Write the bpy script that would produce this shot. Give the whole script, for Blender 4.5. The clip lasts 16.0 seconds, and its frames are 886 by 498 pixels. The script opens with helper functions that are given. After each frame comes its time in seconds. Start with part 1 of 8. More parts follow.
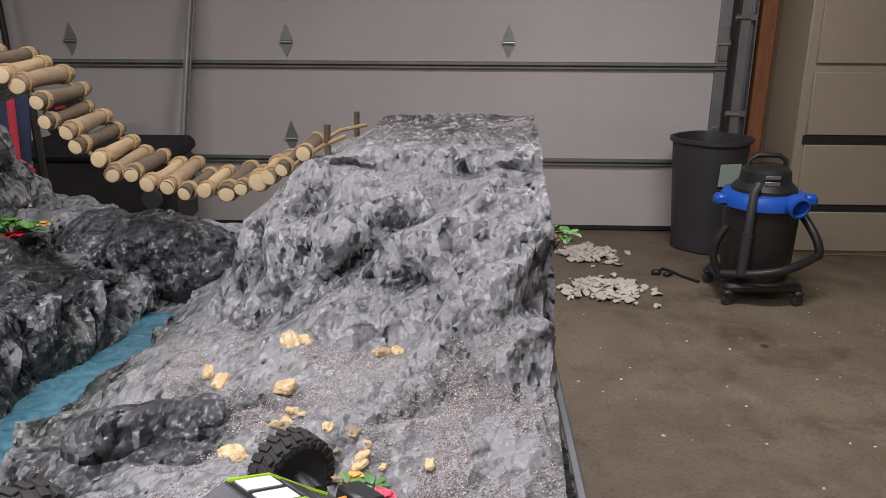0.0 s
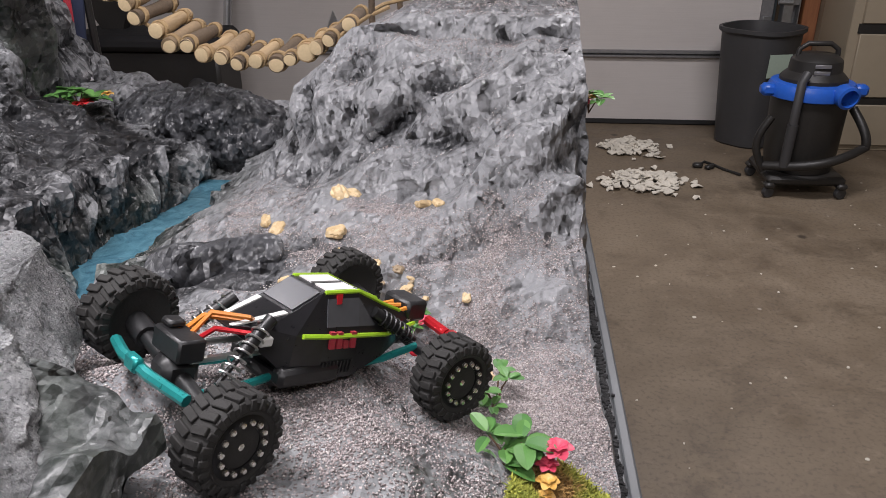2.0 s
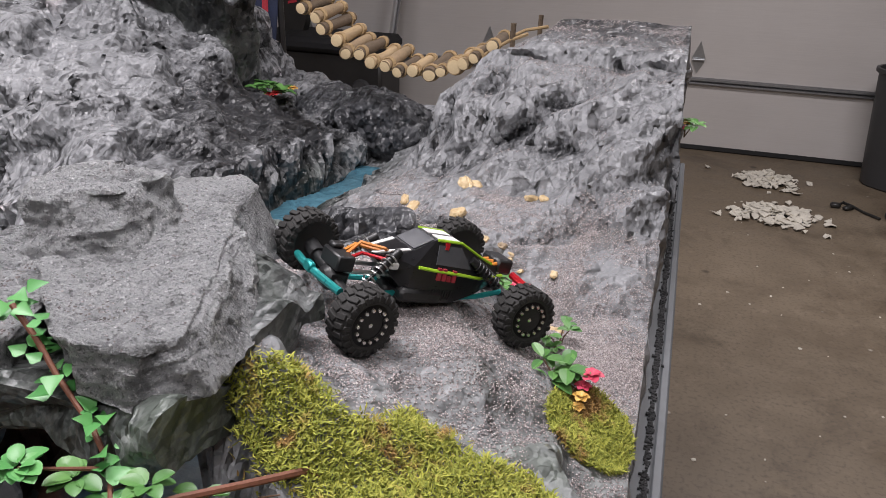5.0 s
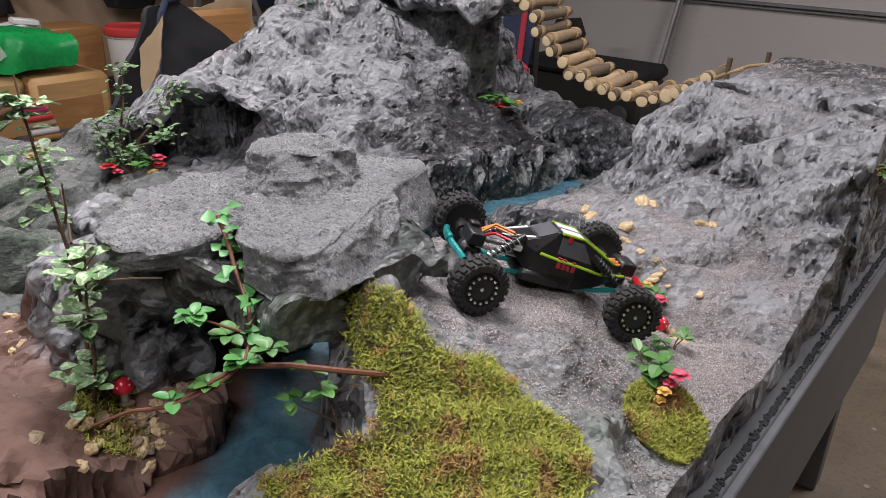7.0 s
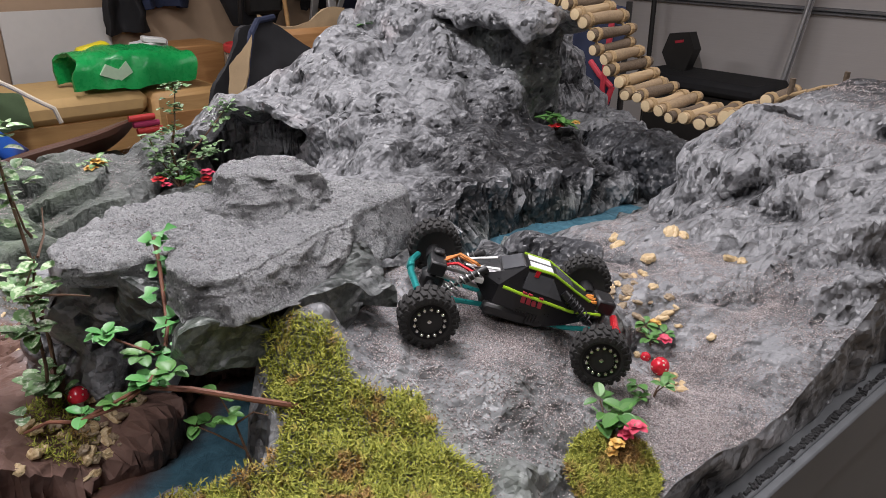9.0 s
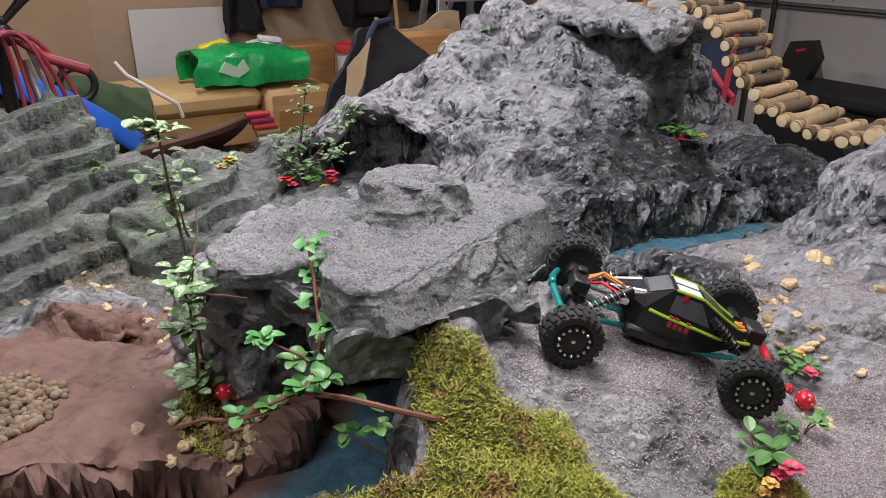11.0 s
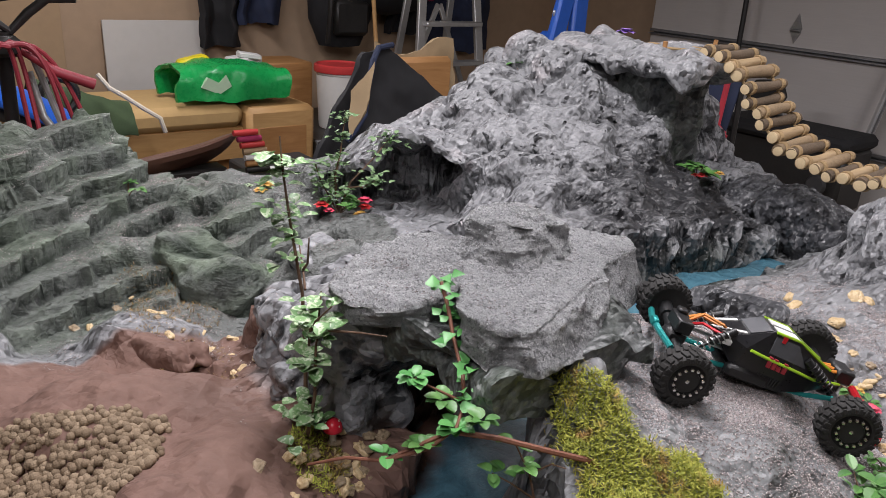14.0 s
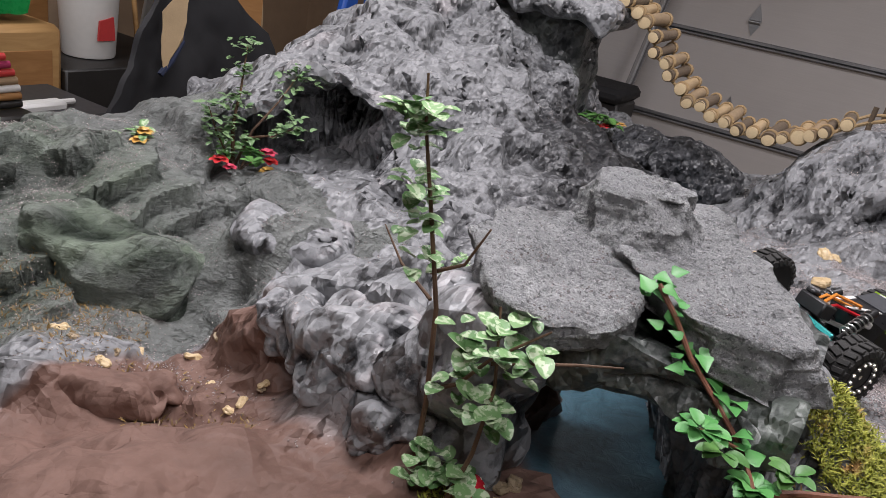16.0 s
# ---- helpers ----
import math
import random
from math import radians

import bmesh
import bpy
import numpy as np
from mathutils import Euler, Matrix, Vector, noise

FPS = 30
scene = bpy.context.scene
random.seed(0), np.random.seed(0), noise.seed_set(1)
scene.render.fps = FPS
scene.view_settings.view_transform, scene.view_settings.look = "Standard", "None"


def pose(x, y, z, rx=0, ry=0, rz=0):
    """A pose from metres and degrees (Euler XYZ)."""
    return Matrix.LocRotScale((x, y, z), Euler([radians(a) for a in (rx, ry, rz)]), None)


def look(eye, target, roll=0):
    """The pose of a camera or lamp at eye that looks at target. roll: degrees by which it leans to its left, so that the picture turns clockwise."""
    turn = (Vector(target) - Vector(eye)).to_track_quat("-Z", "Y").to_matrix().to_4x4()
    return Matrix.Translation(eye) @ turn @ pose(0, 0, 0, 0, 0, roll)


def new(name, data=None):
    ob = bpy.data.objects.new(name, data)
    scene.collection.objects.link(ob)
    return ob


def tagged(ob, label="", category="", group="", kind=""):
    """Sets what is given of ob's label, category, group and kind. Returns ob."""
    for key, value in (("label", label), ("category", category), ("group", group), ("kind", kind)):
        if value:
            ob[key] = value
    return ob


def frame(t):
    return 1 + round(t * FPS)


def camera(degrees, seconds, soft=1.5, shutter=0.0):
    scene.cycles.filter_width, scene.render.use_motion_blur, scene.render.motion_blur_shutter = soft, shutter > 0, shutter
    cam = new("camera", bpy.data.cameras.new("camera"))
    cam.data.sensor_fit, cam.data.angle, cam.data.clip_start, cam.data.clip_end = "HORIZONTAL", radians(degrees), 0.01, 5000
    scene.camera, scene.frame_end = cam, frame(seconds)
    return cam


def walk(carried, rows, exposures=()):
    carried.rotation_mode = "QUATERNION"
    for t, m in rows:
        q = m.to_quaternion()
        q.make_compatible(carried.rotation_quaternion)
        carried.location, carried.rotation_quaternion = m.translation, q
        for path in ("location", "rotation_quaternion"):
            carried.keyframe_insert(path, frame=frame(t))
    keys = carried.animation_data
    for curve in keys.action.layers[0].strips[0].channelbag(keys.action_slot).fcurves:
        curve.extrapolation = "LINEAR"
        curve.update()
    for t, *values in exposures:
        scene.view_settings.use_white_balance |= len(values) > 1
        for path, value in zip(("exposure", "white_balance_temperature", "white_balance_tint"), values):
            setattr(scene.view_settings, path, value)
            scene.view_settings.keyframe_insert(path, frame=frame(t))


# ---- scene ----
cam = camera(60.4, 16.0, soft=0.5)
PATH = [
    (0, (0.026, -0.014, 1.355), (-0.048, 1.89, 0.748), 0.2),
    (0.5, (0.032, -0.032, 1.336), (-0.031, 1.857, 0.68), 0.0),
    (1, (0.031, -0.062, 1.322), (-0.046, 1.791, 0.574), -0.2),
    (1.5, (0.029, -0.088, 1.318), (-0.081, 1.728, 0.489), -0.5),
    (2, (0.035, -0.109, 1.32), (-0.14, 1.696, 0.477), -0.4),
    (2.5, (0.043, -0.124, 1.321), (-0.228, 1.664, 0.468), -0.1),
    (3, (0.052, -0.153, 1.314), (-0.296, 1.618, 0.453), 0.5),
    (3.2, (0.052, -0.169, 1.316), (-0.314, 1.598, 0.453), 0.8),
    (5.3, (0.147, -0.353, 1.386), (-0.462, 1.373, 0.58), 2.2),
    (5.5, (0.166, -0.349, 1.39), (-0.537, 1.342, 0.587), 2.5),
    (6, (0.232, -0.35, 1.406), (-0.686, 1.234, 0.601), 2.6),
    (6.5, (0.279, -0.392, 1.388), (-0.792, 1.094, 0.586), 2.5),
    (7, (0.339, -0.42, 1.401), (-0.788, 1.035, 0.618), 2.5),
    (7.5, (0.371, -0.385, 1.414), (-0.815, 1.028, 0.641), 2.3),
    (8, (0.433, -0.289, 1.419), (-0.797, 1.086, 0.647), 2.0),
    (8.5, (0.463, -0.247, 1.416), (-0.824, 1.076, 0.646), 1.4),
    (9, (0.475, -0.245, 1.416), (-0.91, 0.981, 0.654), 0.8),
    (9.2, (0.475, -0.252, 1.422), (-0.948, 0.932, 0.663), 0.8),
    (11.3, (0.405, -0.31, 1.426), (-1.127, 0.728, 0.67), 1.3),
    (11.5, (0.397, -0.329, 1.422), (-1.144, 0.712, 0.685), 1.9),
    (12, (0.367, -0.363, 1.427), (-1.181, 0.673, 0.7), 2.3),
    (12.5, (0.36, -0.37, 1.434), (-1.19, 0.672, 0.717), 2.3),
    (13, (0.362, -0.372, 1.441), (-1.182, 0.684, 0.735), 2.8),
    (13.5, (0.353, -0.392, 1.445), (-1.166, 0.701, 0.738), 3.4),
    (14, (0.295, -0.47, 1.447), (-1.152, 0.713, 0.735), 4.0),
    (14.5, (0.206, -0.527, 1.429), (-1.102, 0.803, 0.707), 4.6),
    (15, (0.055, -0.49, 1.402), (-1.063, 0.996, 0.667), 5.8),
    (15.5, (-0.088, -0.512, 1.368), (-1.081, 1.049, 0.607), 8.3),
    (16, (-0.207, -0.572, 1.342), (-1.065, 1.065, 0.577), 10.9),
]
walk(cam, [(t, look(eye, target, roll)) for t, eye, target, roll in PATH],
     [(0, 0.0), (2.5, 0.04), (6.5, -0.06), (9, -0.10), (12.5, -0.03), (14.5, -0.05), (16, -0.18)])

# ---- light: unseen lamps under the garage ceiling ----
world = bpy.data.worlds.new("garage_world")
scene.world = world
world.use_nodes = True
world.node_tree.nodes["Background"].inputs[0].default_value = (0.05, 0.055, 0.06, 1)
world.node_tree.nodes["Background"].inputs[1].default_value = 0.3
scene.view_settings.exposure = 0.0


def unseen_lamp(x, y, z, power, sx, sy, colour=(1.0, 0.955, 0.995)):
    d = bpy.data.lights.new("unseen_lamp", "AREA")
    d.shape, d.size, d.size_y, d.energy, d.color = "RECTANGLE", sx, sy, power, colour
    ob = new("unseen_lamp", d)
    ob.location = (x, y, z)
    return ob


# the first for the overhead light, the rest added to brighten single areas
LAMPS = [(-0.60, 0.30, 2.50, 43), (0.2, -1.0, 2.50, 21), (0.9, 2.5, 2.50, 44), (-3.2, 0.6, 2.50, 35), (-1.6, 2.0, 2.50, 10)]
for lx, ly, lz, lp in LAMPS:
    unseen_lamp(lx, ly, lz, lp, 1.2, 0.25)

# ---- materials ----
class Nodes:
    """A small builder of node materials."""

    def __init__(self, name):
        self.mat = bpy.data.materials.new(name)
        self.mat.use_nodes = True
        self.t = self.mat.node_tree
        self.bsdf = self.t.nodes["Principled BSDF"]
        self.co = self.t.nodes.new("ShaderNodeTexCoord").outputs["Object"]

    def n(self, kind, op=None):
        node = self.t.nodes.new("ShaderNode" + kind)
        if op:
            node.operation = op
        return node

    def link(self, a, b):
        self.t.links.new(a, b)

    def noise(self, scale, detail=4.0, rough=0.55, dist=0.0, co=None):
        node = self.n("TexNoise")
        node.inputs["Scale"].default_value = scale
        node.inputs["Detail"].default_value = detail
        node.inputs["Roughness"].default_value = rough
        node.inputs["Distortion"].default_value = dist
        self.link(co or self.co, node.inputs["Vector"])
        return node.outputs["Fac"]

    def voronoi(self, scale, feature="F1", out="Distance", co=None):
        node = self.n("TexVoronoi")
        node.feature = feature
        node.inputs["Scale"].default_value = scale
        self.link(co or self.co, node.inputs["Vector"])
        return node.outputs[out]

    def stretch(self, sx, sy, sz):
        node = self.n("Mapping")
        node.inputs["Scale"].default_value = (sx, sy, sz)
        self.link(self.co, node.inputs["Vector"])
        return node.outputs["Vector"]

    def ramp(self, fac, stops):
        node = self.n("ValToRGB")
        el = node.color_ramp.elements
        while len(el) < len(stops):
            el.new(0.5)
        for e, (p, c) in zip(el, stops):
            e.position = p
            e.color = (*c, 1) if isinstance(c, tuple) else (c, c, c, 1)
        self.link(fac, node.inputs["Fac"])
        return node.outputs["Color"]

    def mix(self, fac, a, b, blend="MIX"):
        node = self.n("Mix")
        node.data_type, node.blend_type = "RGBA", blend
        for sock, v in ((node.inputs[0], fac), (node.inputs[6], a), (node.inputs[7], b)):
            if isinstance(v, bpy.types.NodeSocket):
                self.link(v, sock)
            elif isinstance(v, tuple):
                sock.default_value = (*v, 1)
            elif sock.type == "RGBA":
                sock.default_value = (v, v, v, 1)
            else:
                sock.default_value = v
        return node.outputs[2]

    def math(self, op, a, b=0.0, clamp=False):
        node = self.n("Math", op)
        node.use_clamp = clamp
        for sock, v in ((node.inputs[0], a), (node.inputs[1], b)):
            if isinstance(v, bpy.types.NodeSocket):
                self.link(v, sock)
            else:
                sock.default_value = v
        return node.outputs[0]

    def bump(self, height, strength, distance, normal=None):
        node = self.n("Bump")
        node.inputs["Strength"].default_value = strength
        node.inputs["Distance"].default_value = distance
        self.link(height, node.inputs["Height"])
        if normal:
            self.link(normal, node.inputs["Normal"])
        return node.outputs["Normal"]

    def done(self, colour, rough=0.6, metal=0.0, normal=None, spec=0.5):
        for key, v in (("Base Color", colour), ("Roughness", rough), ("Metallic", metal), ("Specular IOR Level", spec)):
            if isinstance(v, bpy.types.NodeSocket):
                self.link(v, self.bsdf.inputs[key])
            elif isinstance(v, tuple):
                self.bsdf.inputs[key].default_value = (*v, 1)
            else:
                self.bsdf.inputs[key].default_value = v
        if normal:
            self.link(normal, self.bsdf.inputs["Normal"])
        return self.mat


def plain(name, colour, rough=0.5, metal=0.0, vary=0.25, scale=30.0, bump=0.15, depth=0.001, spec=0.5):
    """A painted, moulded or woven surface with two scales of wear."""
    m = Nodes(name)
    big = m.noise(scale * 0.2, 3)
    fine = m.noise(scale * 3.0, 5)
    lo = tuple(c * (1 - vary) for c in colour)
    hi = tuple(min(1.0, c * (1 + vary)) for c in colour)
    col = m.ramp(m.math("ADD", m.math("MULTIPLY", big, 0.6), m.math("MULTIPLY", fine, 0.4)), [(0.3, lo), (0.7, hi)])
    ro = m.math("ADD", rough - 0.08, m.math("MULTIPLY", fine, 0.16), True)
    return m.done(col, ro, metal, m.bump(fine, bump, depth), spec)


def rock_material(name, dark, mid, light, strata=0.0, gloss=0.42, sand=(0.33, 0.292, 0.286), grit=0.0):
    """Painted crumpled rock, folds dry-brushed pale and crease shade put into its colour, sprinkled with pale sand by
    the mask's red, reddish clay by its green, green stain by its blue.
    """
    m = Nodes(name)
    mask = m.n("Attribute")
    mask.attribute_name = "mask"
    sep = m.n("SeparateColor")
    m.link(mask.outputs["Color"], sep.inputs[0])
    def fold(wide_, way, patch):
        # one set of sharp parallel folds, gone where its patch of noise is low
        d = m.n("VectorMath", "DOT_PRODUCT")
        m.link(m.co, d.inputs[0])
        d.inputs[1].default_value = way
        run = m.math("ADD", m.math("MULTIPLY", d.outputs["Value"], 1.1 / wide_), m.math("MULTIPLY", m.noise(0.4 / wide_, 1, 0.5), 1.6))
        tri = m.math("PINGPONG", run, 1.0)
        here = m.ramp(m.noise(patch, 2, 0.5), [(0.42, 0.0), (0.58, 1.0)])
        return m.math("MULTIPLY", m.math("MULTIPLY", tri, wide_ * 0.5), here), m.math("MULTIPLY", m.ramp(tri, [(0.03, 1.0), (0.16, 0.0)]), here)

    def facets(size, turn, long, tilt, patch):
        # flat creased faces, each with a lean of its own
        place = m.n("Mapping")
        place.inputs["Rotation"].default_value = turn
        place.inputs["Scale"].default_value = (1.0, 1.0 / long, 0.8)
        m.link(m.co, place.inputs["Vector"])
        bend_ = m.n("TexNoise")
        bend_.inputs["Scale"].default_value = 0.45 / size
        bend_.inputs["Detail"].default_value = 2.0
        m.link(m.co, bend_.inputs["Vector"])
        shift = m.n("VectorMath", "SCALE")
        m.link(bend_.outputs["Color"], shift.inputs[0])
        shift.inputs["Scale"].default_value = size * 0.9
        both = m.n("VectorMath", "ADD")
        m.link(place.outputs["Vector"], both.inputs[0])
        m.link(shift.outputs["Vector"], both.inputs[1])
        cell = m.voronoi(1.0 / size, "F1", "Color", both.outputs["Vector"])
        lean = m.n("VectorMath", "SUBTRACT")
        m.link(cell, lean.inputs[0])
        lean.inputs[1].default_value = (0.5, 0.5, 0.5)
        amount = m.math("MULTIPLY", m.ramp(m.noise(patch, 2, 0.5), [(0.38, 0.35), (0.60, 1.0)]), tilt)
        amount = m.math("MULTIPLY", amount, m.math("SUBTRACT", 1.0, m.math("ADD", m.math("MULTIPLY", sep.outputs[0], 0.35), m.math("MULTIPLY", sep.outputs[1], 0.6)), True))
        out = m.n("VectorMath", "SCALE")
        m.link(lean.outputs["Vector"], out.inputs[0])
        m.link(amount, out.inputs["Scale"])
        return out.outputs["Vector"]

    fine = m.noise(160.0, 6, 0.65)
    wide = m.noise(7.0, 4, 0.6, 0.6)
    keen = 1.0 - 0.8 * grit
    # small flat creases on top of the modelled folds
    turned = m.n("NewGeometry").outputs["Normal"]
    if not grit:
        for size_, turn_, long_, tilt_, patch_ in ((0.013, (0.5, 0.9, 0.7), 3.2, 1.5, 11.0), (0.0060, (1.1, 0.2, 2.0), 3.0, 1.0, 19.0)):
            add = m.n("VectorMath", "ADD")
            m.link(turned, add.inputs[0])
            m.link(facets(size_, turn_, long_, tilt_, patch_), add.inputs[1])
            unit = m.n("VectorMath", "NORMALIZE")
            m.link(add.outputs["Vector"], unit.inputs[0])
            turned = unit.outputs["Vector"]
    h, line = fold(0.026, (0.62, 0.55, -0.56), 17.0)
    h2, line2 = fold(0.013, (-0.48, 0.80, 0.36), 24.0)
    h3, line3 = fold(0.017, (0.80, -0.45, 0.40), 20.0)
    h = m.math("MULTIPLY", m.math("ADD", m.math("MULTIPLY", h, 0.4), m.math("ADD", m.math("MULTIPLY", h2, 0.35), m.math("MULTIPLY", h3, 0.4))), keen)
    line = m.math("MAXIMUM", line, m.math("MAXIMUM", line2, line3))
    if strata:
        bed = m.noise(60.0, 6, 0.7, 0.5, m.stretch(1.0, 1.0, 3.0))
        h = m.math("ADD", h, m.math("MULTIPLY", bed, 0.010))
    h = m.math("MULTIPLY", h, m.math("SUBTRACT", 1.0, m.math("MULTIPLY", sep.outputs[1], 0.2), True))
    # paint: dry-brushed pale on raised folds; shade of the hollow ones put into colour
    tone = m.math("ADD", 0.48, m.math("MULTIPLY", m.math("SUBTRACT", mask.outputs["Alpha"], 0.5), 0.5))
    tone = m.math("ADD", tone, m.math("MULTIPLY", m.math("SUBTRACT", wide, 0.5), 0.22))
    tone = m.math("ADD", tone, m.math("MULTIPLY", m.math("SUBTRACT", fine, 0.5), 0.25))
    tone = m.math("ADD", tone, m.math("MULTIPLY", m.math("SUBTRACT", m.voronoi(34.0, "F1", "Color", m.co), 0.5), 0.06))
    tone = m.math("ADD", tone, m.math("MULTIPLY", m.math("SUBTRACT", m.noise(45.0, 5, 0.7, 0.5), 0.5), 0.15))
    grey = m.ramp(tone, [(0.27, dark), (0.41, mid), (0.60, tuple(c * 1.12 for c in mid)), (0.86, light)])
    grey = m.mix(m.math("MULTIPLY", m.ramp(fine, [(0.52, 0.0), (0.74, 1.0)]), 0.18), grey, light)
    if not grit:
        # crease shade drawn into the colour as thin dark lines
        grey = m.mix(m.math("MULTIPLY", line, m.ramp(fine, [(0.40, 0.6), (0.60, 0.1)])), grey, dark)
    if grit:
        pits = m.noise(210.0, 3, 0.6)
        grey = m.mix(m.ramp(pits, [(0.36, 0.75), (0.46, 0.0)]), grey, dark)
        grey = m.mix(m.ramp(m.noise(300.0, 2, 0.6), [(0.60, 0.0), (0.68, 0.6)]), grey, (0.70, 0.70, 0.70))
    # green stain and clay
    green = m.mix(m.ramp(tone, [(0.30, 0.0), (0.75, 1.0)]), (0.030, 0.045, 0.030), (0.27, 0.33, 0.25))
    col = m.mix(m.math("MULTIPLY", sep.outputs[2], m.ramp(wide, [(0.38, 0.35), (0.60, 0.95)])), grey, green)
    clay = m.mix(m.noise(30.0, 5), (0.115, 0.062, 0.046), (0.225, 0.132, 0.104))
    col = m.mix(m.ramp(m.math("ADD", sep.outputs[1], m.math("MULTIPLY", m.math("SUBTRACT", wide, 0.5), 0.5)), [(0.35, 0.0), (0.6, 1.0)]), col, clay)
    # sand grains
    gv = m.n("TexVoronoi")
    gv.inputs["Scale"].default_value = 420.0
    m.link(m.co, gv.inputs["Vector"])
    grain = m.ramp(gv.outputs["Color"], [(0.1, tuple(c * 0.45 for c in sand)), (0.6, sand), (0.95, tuple(min(1, c * 1.75) for c in sand))])
    sn = m.math("ADD", m.math("MULTIPLY", m.math("SUBTRACT", m.noise(15.0, 8, 0.74, 0.6), 0.5), 1.7), m.math("MULTIPLY", m.math("SUBTRACT", fine, 0.5), 0.9))
    lie = m.n("SeparateColor")
    m.link(gv.outputs["Color"], lie.inputs[0])
    cover = m.math("ADD", m.math("MULTIPLY", m.math("ADD", sn, sep.outputs[0]), 1.6), -0.80)
    smask = m.ramp(m.math("SUBTRACT", cover, lie.outputs[2]), [(0.0, 0.0), (0.03, 1.0)])
    smask = m.math("MULTIPLY", smask, m.ramp(gv.outputs["Distance"], [(0.50, 1.0), (0.62, 0.0)]))
    col = m.mix(smask, col, grain)
    rough = m.math("ADD", m.math("MAXIMUM", m.math("MULTIPLY", smask, 0.55), m.math("MULTIPLY", sep.outputs[1], 0.3)), m.math("ADD", gloss - 0.12, m.math("MULTIPLY", fine, 0.3)), True)
    n1 = m.bump(h, 1.0, 1.0, turned)
    n2 = m.bump(m.math("ADD", m.math("MULTIPLY", fine, 0.5), m.math("MULTIPLY", m.math("MULTIPLY", m.math("SUBTRACT", 0.7, gv.outputs["Distance"]), smask), 1.2)), 0.6, 0.0011, n1)
    if grit:
        n2 = m.bump(m.noise(75.0, 5, 0.72, 0.4, m.stretch(0.3, 1.0, 3.0)), 1.0, 0.014, n2)
        n2 = m.bump(m.noise(260.0, 4, 0.7), 1.0, 0.007, n2)
    return m.done(col, rough, 0.0, n2, m.math("SUBTRACT", 0.45 if grit else 0.55, m.math("MULTIPLY", smask, 0.35), True))


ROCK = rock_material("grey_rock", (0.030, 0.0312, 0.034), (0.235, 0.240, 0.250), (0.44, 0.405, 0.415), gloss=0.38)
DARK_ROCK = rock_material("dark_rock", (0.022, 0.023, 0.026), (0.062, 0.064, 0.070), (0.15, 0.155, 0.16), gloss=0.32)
SLAB = rock_material("slab_stone", (0.13, 0.132, 0.135), (0.36, 0.365, 0.37), (0.66, 0.665, 0.67), strata=1.0, gloss=0.62, grit=1.0)
LEDGE = rock_material("ledge_rock", (0.04, 0.044, 0.041), (0.20, 0.212, 0.203), (0.48, 0.49, 0.485), strata=1.0, gloss=0.45)
BOARD = plain("board_paint", (0.13, 0.138, 0.146), 0.45, scale=12)


def concrete():
    m = Nodes("garage_concrete")
    big, mid_, fine = m.noise(0.9, 5, 0.6, 0.8), m.noise(5.0, 6, 0.65), m.noise(70.0, 5, 0.6)
    col = m.ramp(m.math("ADD", m.math("MULTIPLY", big, 0.55), m.math("MULTIPLY", mid_, 0.45)), [(0.3, (0.115, 0.086, 0.057)), (0.52, (0.182, 0.142, 0.098)), (0.75, (0.245, 0.196, 0.142))])
    col = m.mix(m.ramp(fine, [(0.35, 0.5), (0.5, 0.0)]), col, (0.08, 0.06, 0.045))
    spots = m.voronoi(5.5)
    col = m.mix(m.ramp(m.math("ADD", spots, m.math("MULTIPLY", mid_, 0.05)), [(0.05, 0.8), (0.075, 0.0)]), col, (0.42, 0.38, 0.33))
    stain = m.noise(2.6, 6, 0.7, 0.5)
    col = m.mix(m.ramp(stain, [(0.52, 0.0), (0.66, 0.55)]), col, (0.06, 0.043, 0.028))
    col = m.mix(m.ramp(m.noise(11.0, 7, 0.75, 0.4), [(0.56, 0.0), (0.70, 0.45)]), col, (0.27, 0.215, 0.155))
    col = m.mix(m.ramp(m.voronoi(2.1), [(0.03, 0.8), (0.055, 0.0)]), col, (0.03, 0.022, 0.016))
    return m.done(col, m.ramp(mid_, [(0.3, 0.42), (0.7, 0.72)]), 0, m.bump(fine, 0.25, 0.002))


def door_paint():
    m = Nodes("door_panel_paint")
    grain = m.noise(24.0, 4, 0.6, 0.3, m.stretch(0.25, 1.0, 9.0))
    big = m.noise(1.2, 4)
    col = m.ramp(m.math("ADD", m.math("MULTIPLY", grain, 0.35), m.math("MULTIPLY", big, 0.65)), [(0.3, (0.50, 0.47, 0.45)), (0.7, (0.60, 0.57, 0.55))])
    return m.done(col, 0.5, 0, m.bump(grain, 0.25, 0.002))


def timber(name, lo, hi, scale=20.0, along=(0.15, 1.0, 1.0), rough=0.6):
    m = Nodes(name)
    grain = m.noise(scale, 7, 0.62, 1.2, m.stretch(*along))
    big = m.noise(2.5, 3)
    col = m.mix(m.math("MULTIPLY", big, 0.4), m.ramp(grain, [(0.3, lo), (0.7, hi)]), lo)
    return m.done(col, rough, 0, m.bump(grain, 0.3, 0.002))


